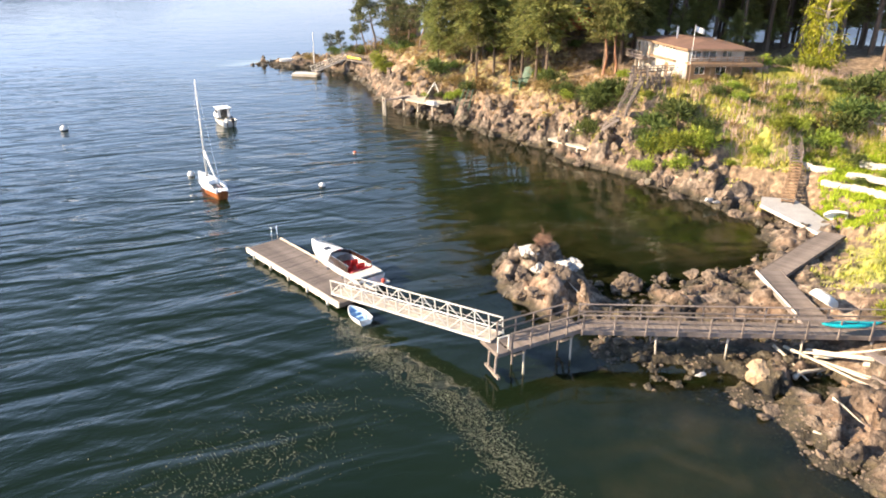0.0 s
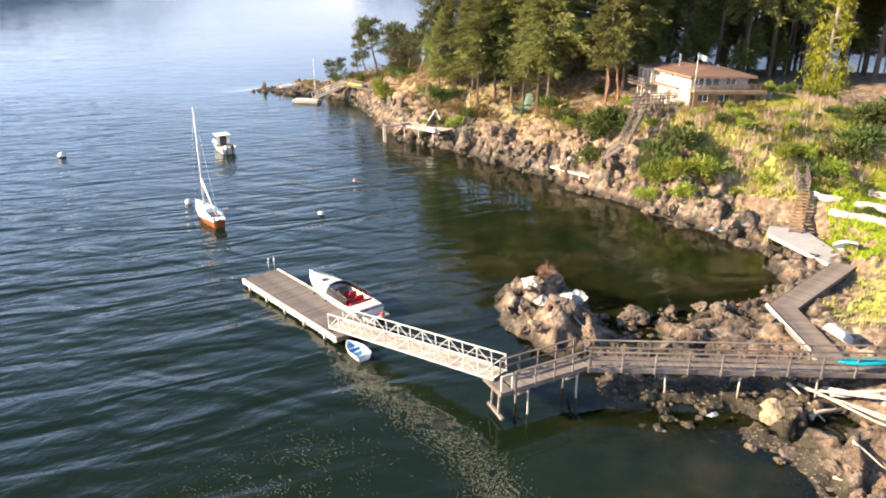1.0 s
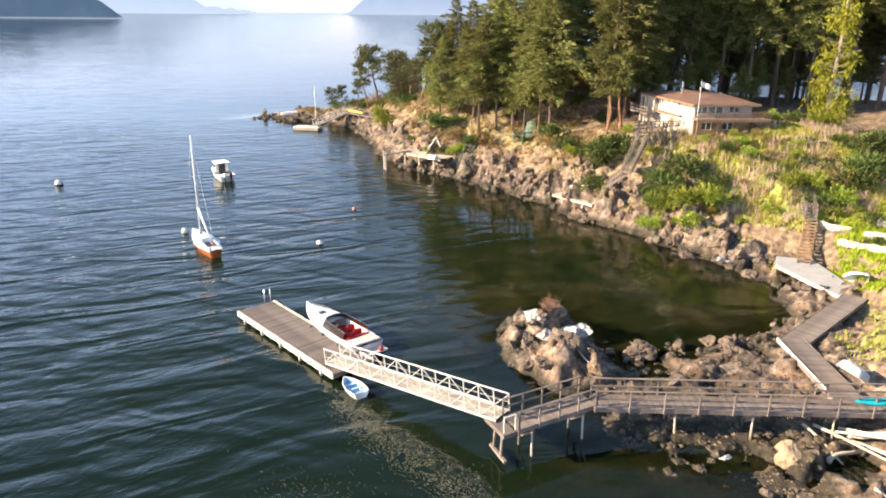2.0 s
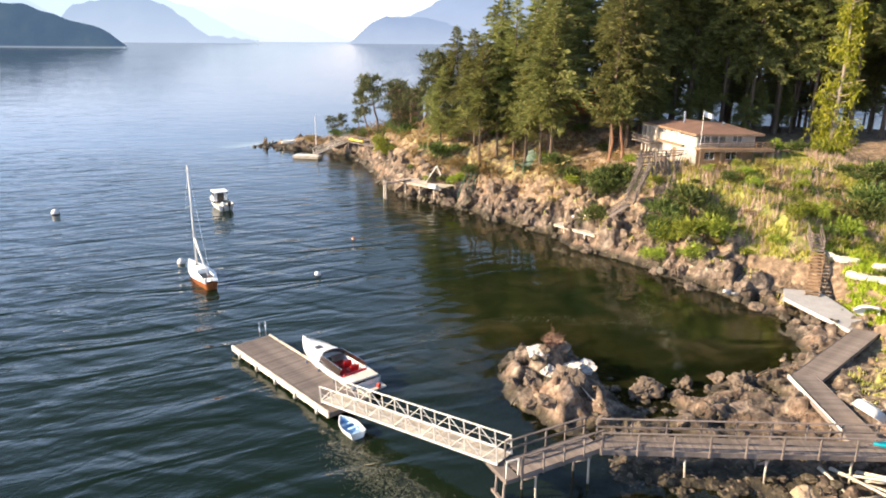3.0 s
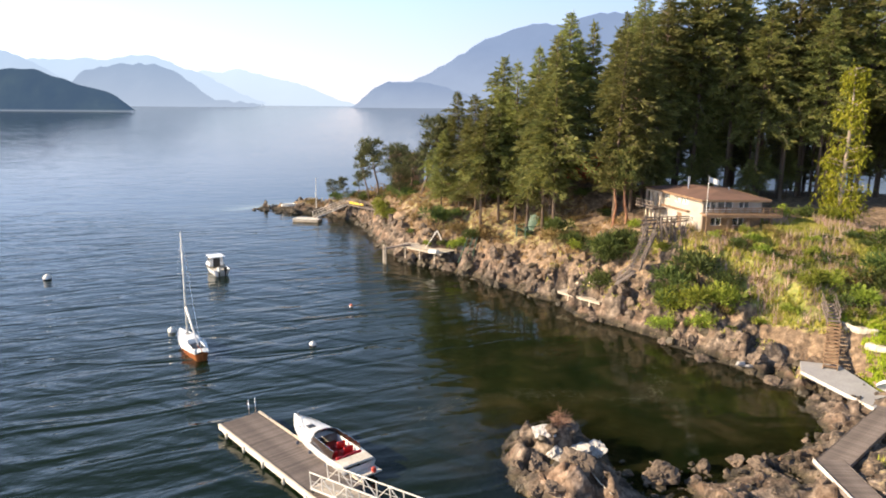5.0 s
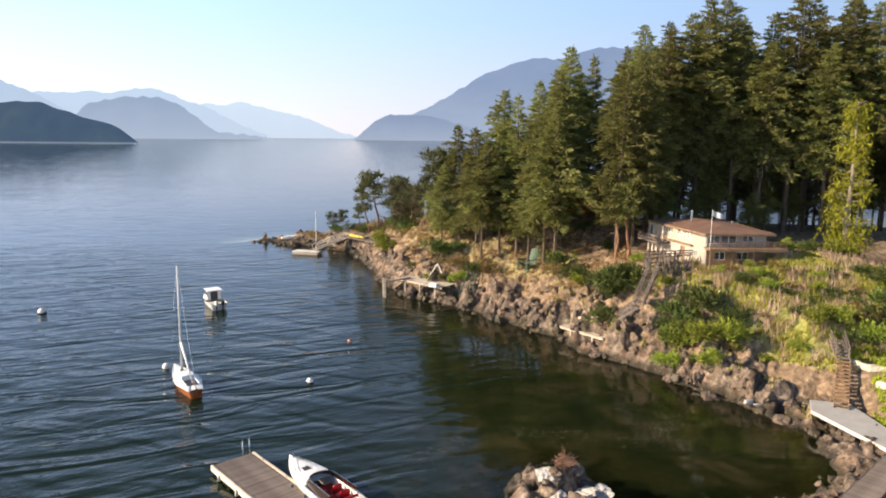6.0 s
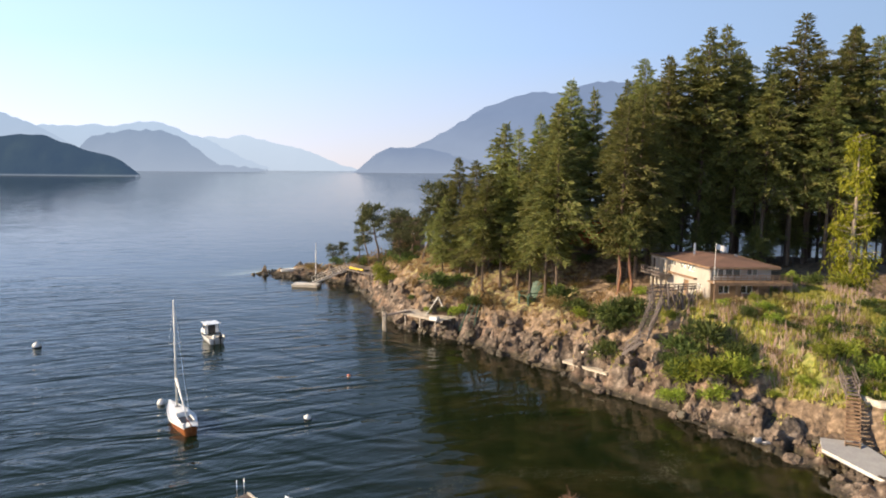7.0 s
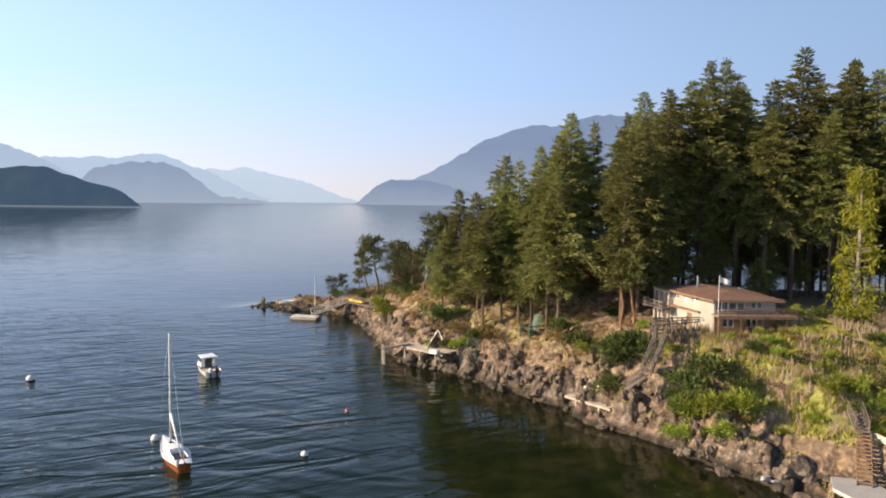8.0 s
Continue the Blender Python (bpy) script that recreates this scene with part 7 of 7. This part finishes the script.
tufts("bank_grass", 5200, 31, 46, 50, 64, lambda X, Y, g: (X - 30.8 > (Y - 50) * 0.10) & (lattice(X / 1.4, Y / 1.4, 35) > -0.5), 0.32, 7, LAWN_LEAF, "bright green grass bank below the terraces", 3, 0.05)
tufts("shore_grass", 2600, 24.5, 36, 36, 50, lambda X, Y, g: np.exp(-((X - 28.5) ** 2 / 14 + (Y - 40.5) ** 2 / 9)) + 0.5 * np.exp(-((X - 33) ** 2 + (Y - 46) ** 2) / 20) > g.uniform(0.15, 1.0, len(X)), 0.30, 6, GRASS_LEAF, "yellowish grass patches on the shore rock", 4, 0.05)
tufts("dry_grass", 14000, -34, 20, 84, 150, lambda X, Y, g: (np.maximum(*shore_distance(X, Y)) > 3.0) & (lattice(X / 2.6, Y / 2.6, 37) > -0.1), 0.45, 6, leaf_mat("dry_grass", [(0.1, (0.15, 0.115, 0.04)), (0.5, (0.28, 0.205, 0.08)), (0.95, (0.44, 0.33, 0.16))], 0.0), "dry tan grass under the firs", 5, 0.07)
tufts("cliff_grass", 2600, 8, 28, 57, 86, lambda X, Y, g: (np.maximum(*shore_distance(X, Y)) > 1.6) & (np.maximum(*shore_distance(X, Y)) < 6) & (lattice(X / 1.2, Y / 1.2, 39) > 0.1), 0.3, 5, GRASS_LEAF, "sparse grass in the cliff's cracks", 6, 0.05)


# ---- pebbles and floating weed ----
def scatter(name, n, place, make, material, label, category, seed):
    g = np.random.default_rng(seed)
    verts, faces = [], []
    for _ in range(n):
        p = place(g)
        if p is not None:
            make(g, p, verts, faces)
    me = bpy.data.meshes.new(name)
    me.from_pydata(verts, [], faces)
    me.materials.append(material)
    return tagged(new(name, me), label, category, kind="stuff")


def pebble(g, p, verts, faces):
    s = g.uniform(0.05, 0.17)
    i = len(verts)
    q = g.uniform(0.6, 1.2, 6) * s
    a = g.uniform(0, 6.28)
    c, d = math.cos(a), math.sin(a)
    verts += [(p[0] + q[0] * c, p[1] + q[0] * d, p[2]), (p[0] - q[1] * d, p[1] + q[1] * c, p[2] + 0.02), (p[0] - q[2] * c, p[1] - q[2] * d, p[2]), (p[0] + q[3] * d, p[1] - q[3] * c, p[2] - 0.02), (p[0], p[1], p[2] + q[4] * 0.45), (p[0], p[1], p[2] - q[5])]
    faces += [(i, i + 1, i + 4), (i + 1, i + 2, i + 4), (i + 2, i + 3, i + 4), (i + 3, i, i + 4), (i + 1, i, i + 5), (i + 2, i + 1, i + 5), (i + 3, i + 2, i + 5), (i, i + 3, i + 5)]


def beach(g):
    x, y = g.uniform(8, 27), g.uniform(22, 47)
    z = ground_z(x, y)
    return (x, y, z) if z > -0.25 else None


def cliff(g):
    a, b = edges[g.integers(len(edges))]
    f, off = g.random(), g.uniform(-0.5, 3.0)
    L = math.hypot(b[0] - a[0], b[1] - a[1])
    x, y = a[0] + (b[0] - a[0]) * f - (b[1] - a[1]) / L * off, a[1] + (b[1] - a[1]) * f + (b[0] - a[0]) / L * off
    return (x, y, ground_z(x, y))


scatter("beach_stones", 1300, beach, pebble, ROCK, "small mixed stones on the foreshore", "stones", 11)
scatter("weedy_stones", 1500, beach, pebble, WET_SHADED_ROCK, "small dark weed-covered stones on the foreshore", "stones", 12)
scatter("cliff_rubble", 2600, cliff, pebble, ROCK, "broken tan rubble along the shore cliff", "stones", 13)


def flake(g, p, verts, faces):
    s = g.uniform(0.008, 0.028)
    a = g.uniform(0, 6.28)
    i = len(verts)
    for k in range(5):
        r = s * g.uniform(0.5, 1.3)
        verts.append((p[0] + r * math.cos(a + k * 1.257) * 1.4, p[1] + r * math.sin(a + k * 1.257), 0.012))
    verts.append((p[0], p[1], 0.022))
    faces += [(i + k, i + (k + 1) % 5, i + 5) for k in range(5)]


def streak(pts, wide, power=1.0):
    def at(g):
        f = g.random() ** power * (len(pts) - 1)
        i = min(int(f), len(pts) - 2)
        (xa, ya), (xb, yb) = pts[i], pts[i + 1]
        u = f - i
        x, y = xa + (xb - xa) * u + g.normal(0, wide), ya + (yb - ya) * u + g.normal(0, wide * 0.8)
        if lattice(np.array([x / 0.9]), np.array([y / 0.9]), 41)[0] < -0.55 or ground_z(x, y) > -0.05:
            return None
        return (x, y)
    return at


scatter("floating_weed", 9500, streak([(-6.2, 36.6), (-4.2, 33.6), (-1.6, 31.0), (1.2, 27.6), (2.6, 24.4), (3.6, 22.0), (4.6, 20.0)], 0.75), flake, KELP, "pale floating weed and foam drifting from the dock", "seaweed", 21)
scatter("drifting_foam", 2600, streak([(-13.5, 20.5), (-10.5, 23), (-8.0, 26.0), (-6.6, 28.5)], 1.8), flake, KELP, "thin scattered foam flecks on dark water", "seaweed", 22)
scatter("cove_scum", 2200, streak([(-3.0, 50.5), (1.5, 54.5), (8, 55.5), (14, 54), (17, 58), (15, 63)], 0.7), flake, KELP, "thin line of floating weed across the cove", "seaweed", 23)
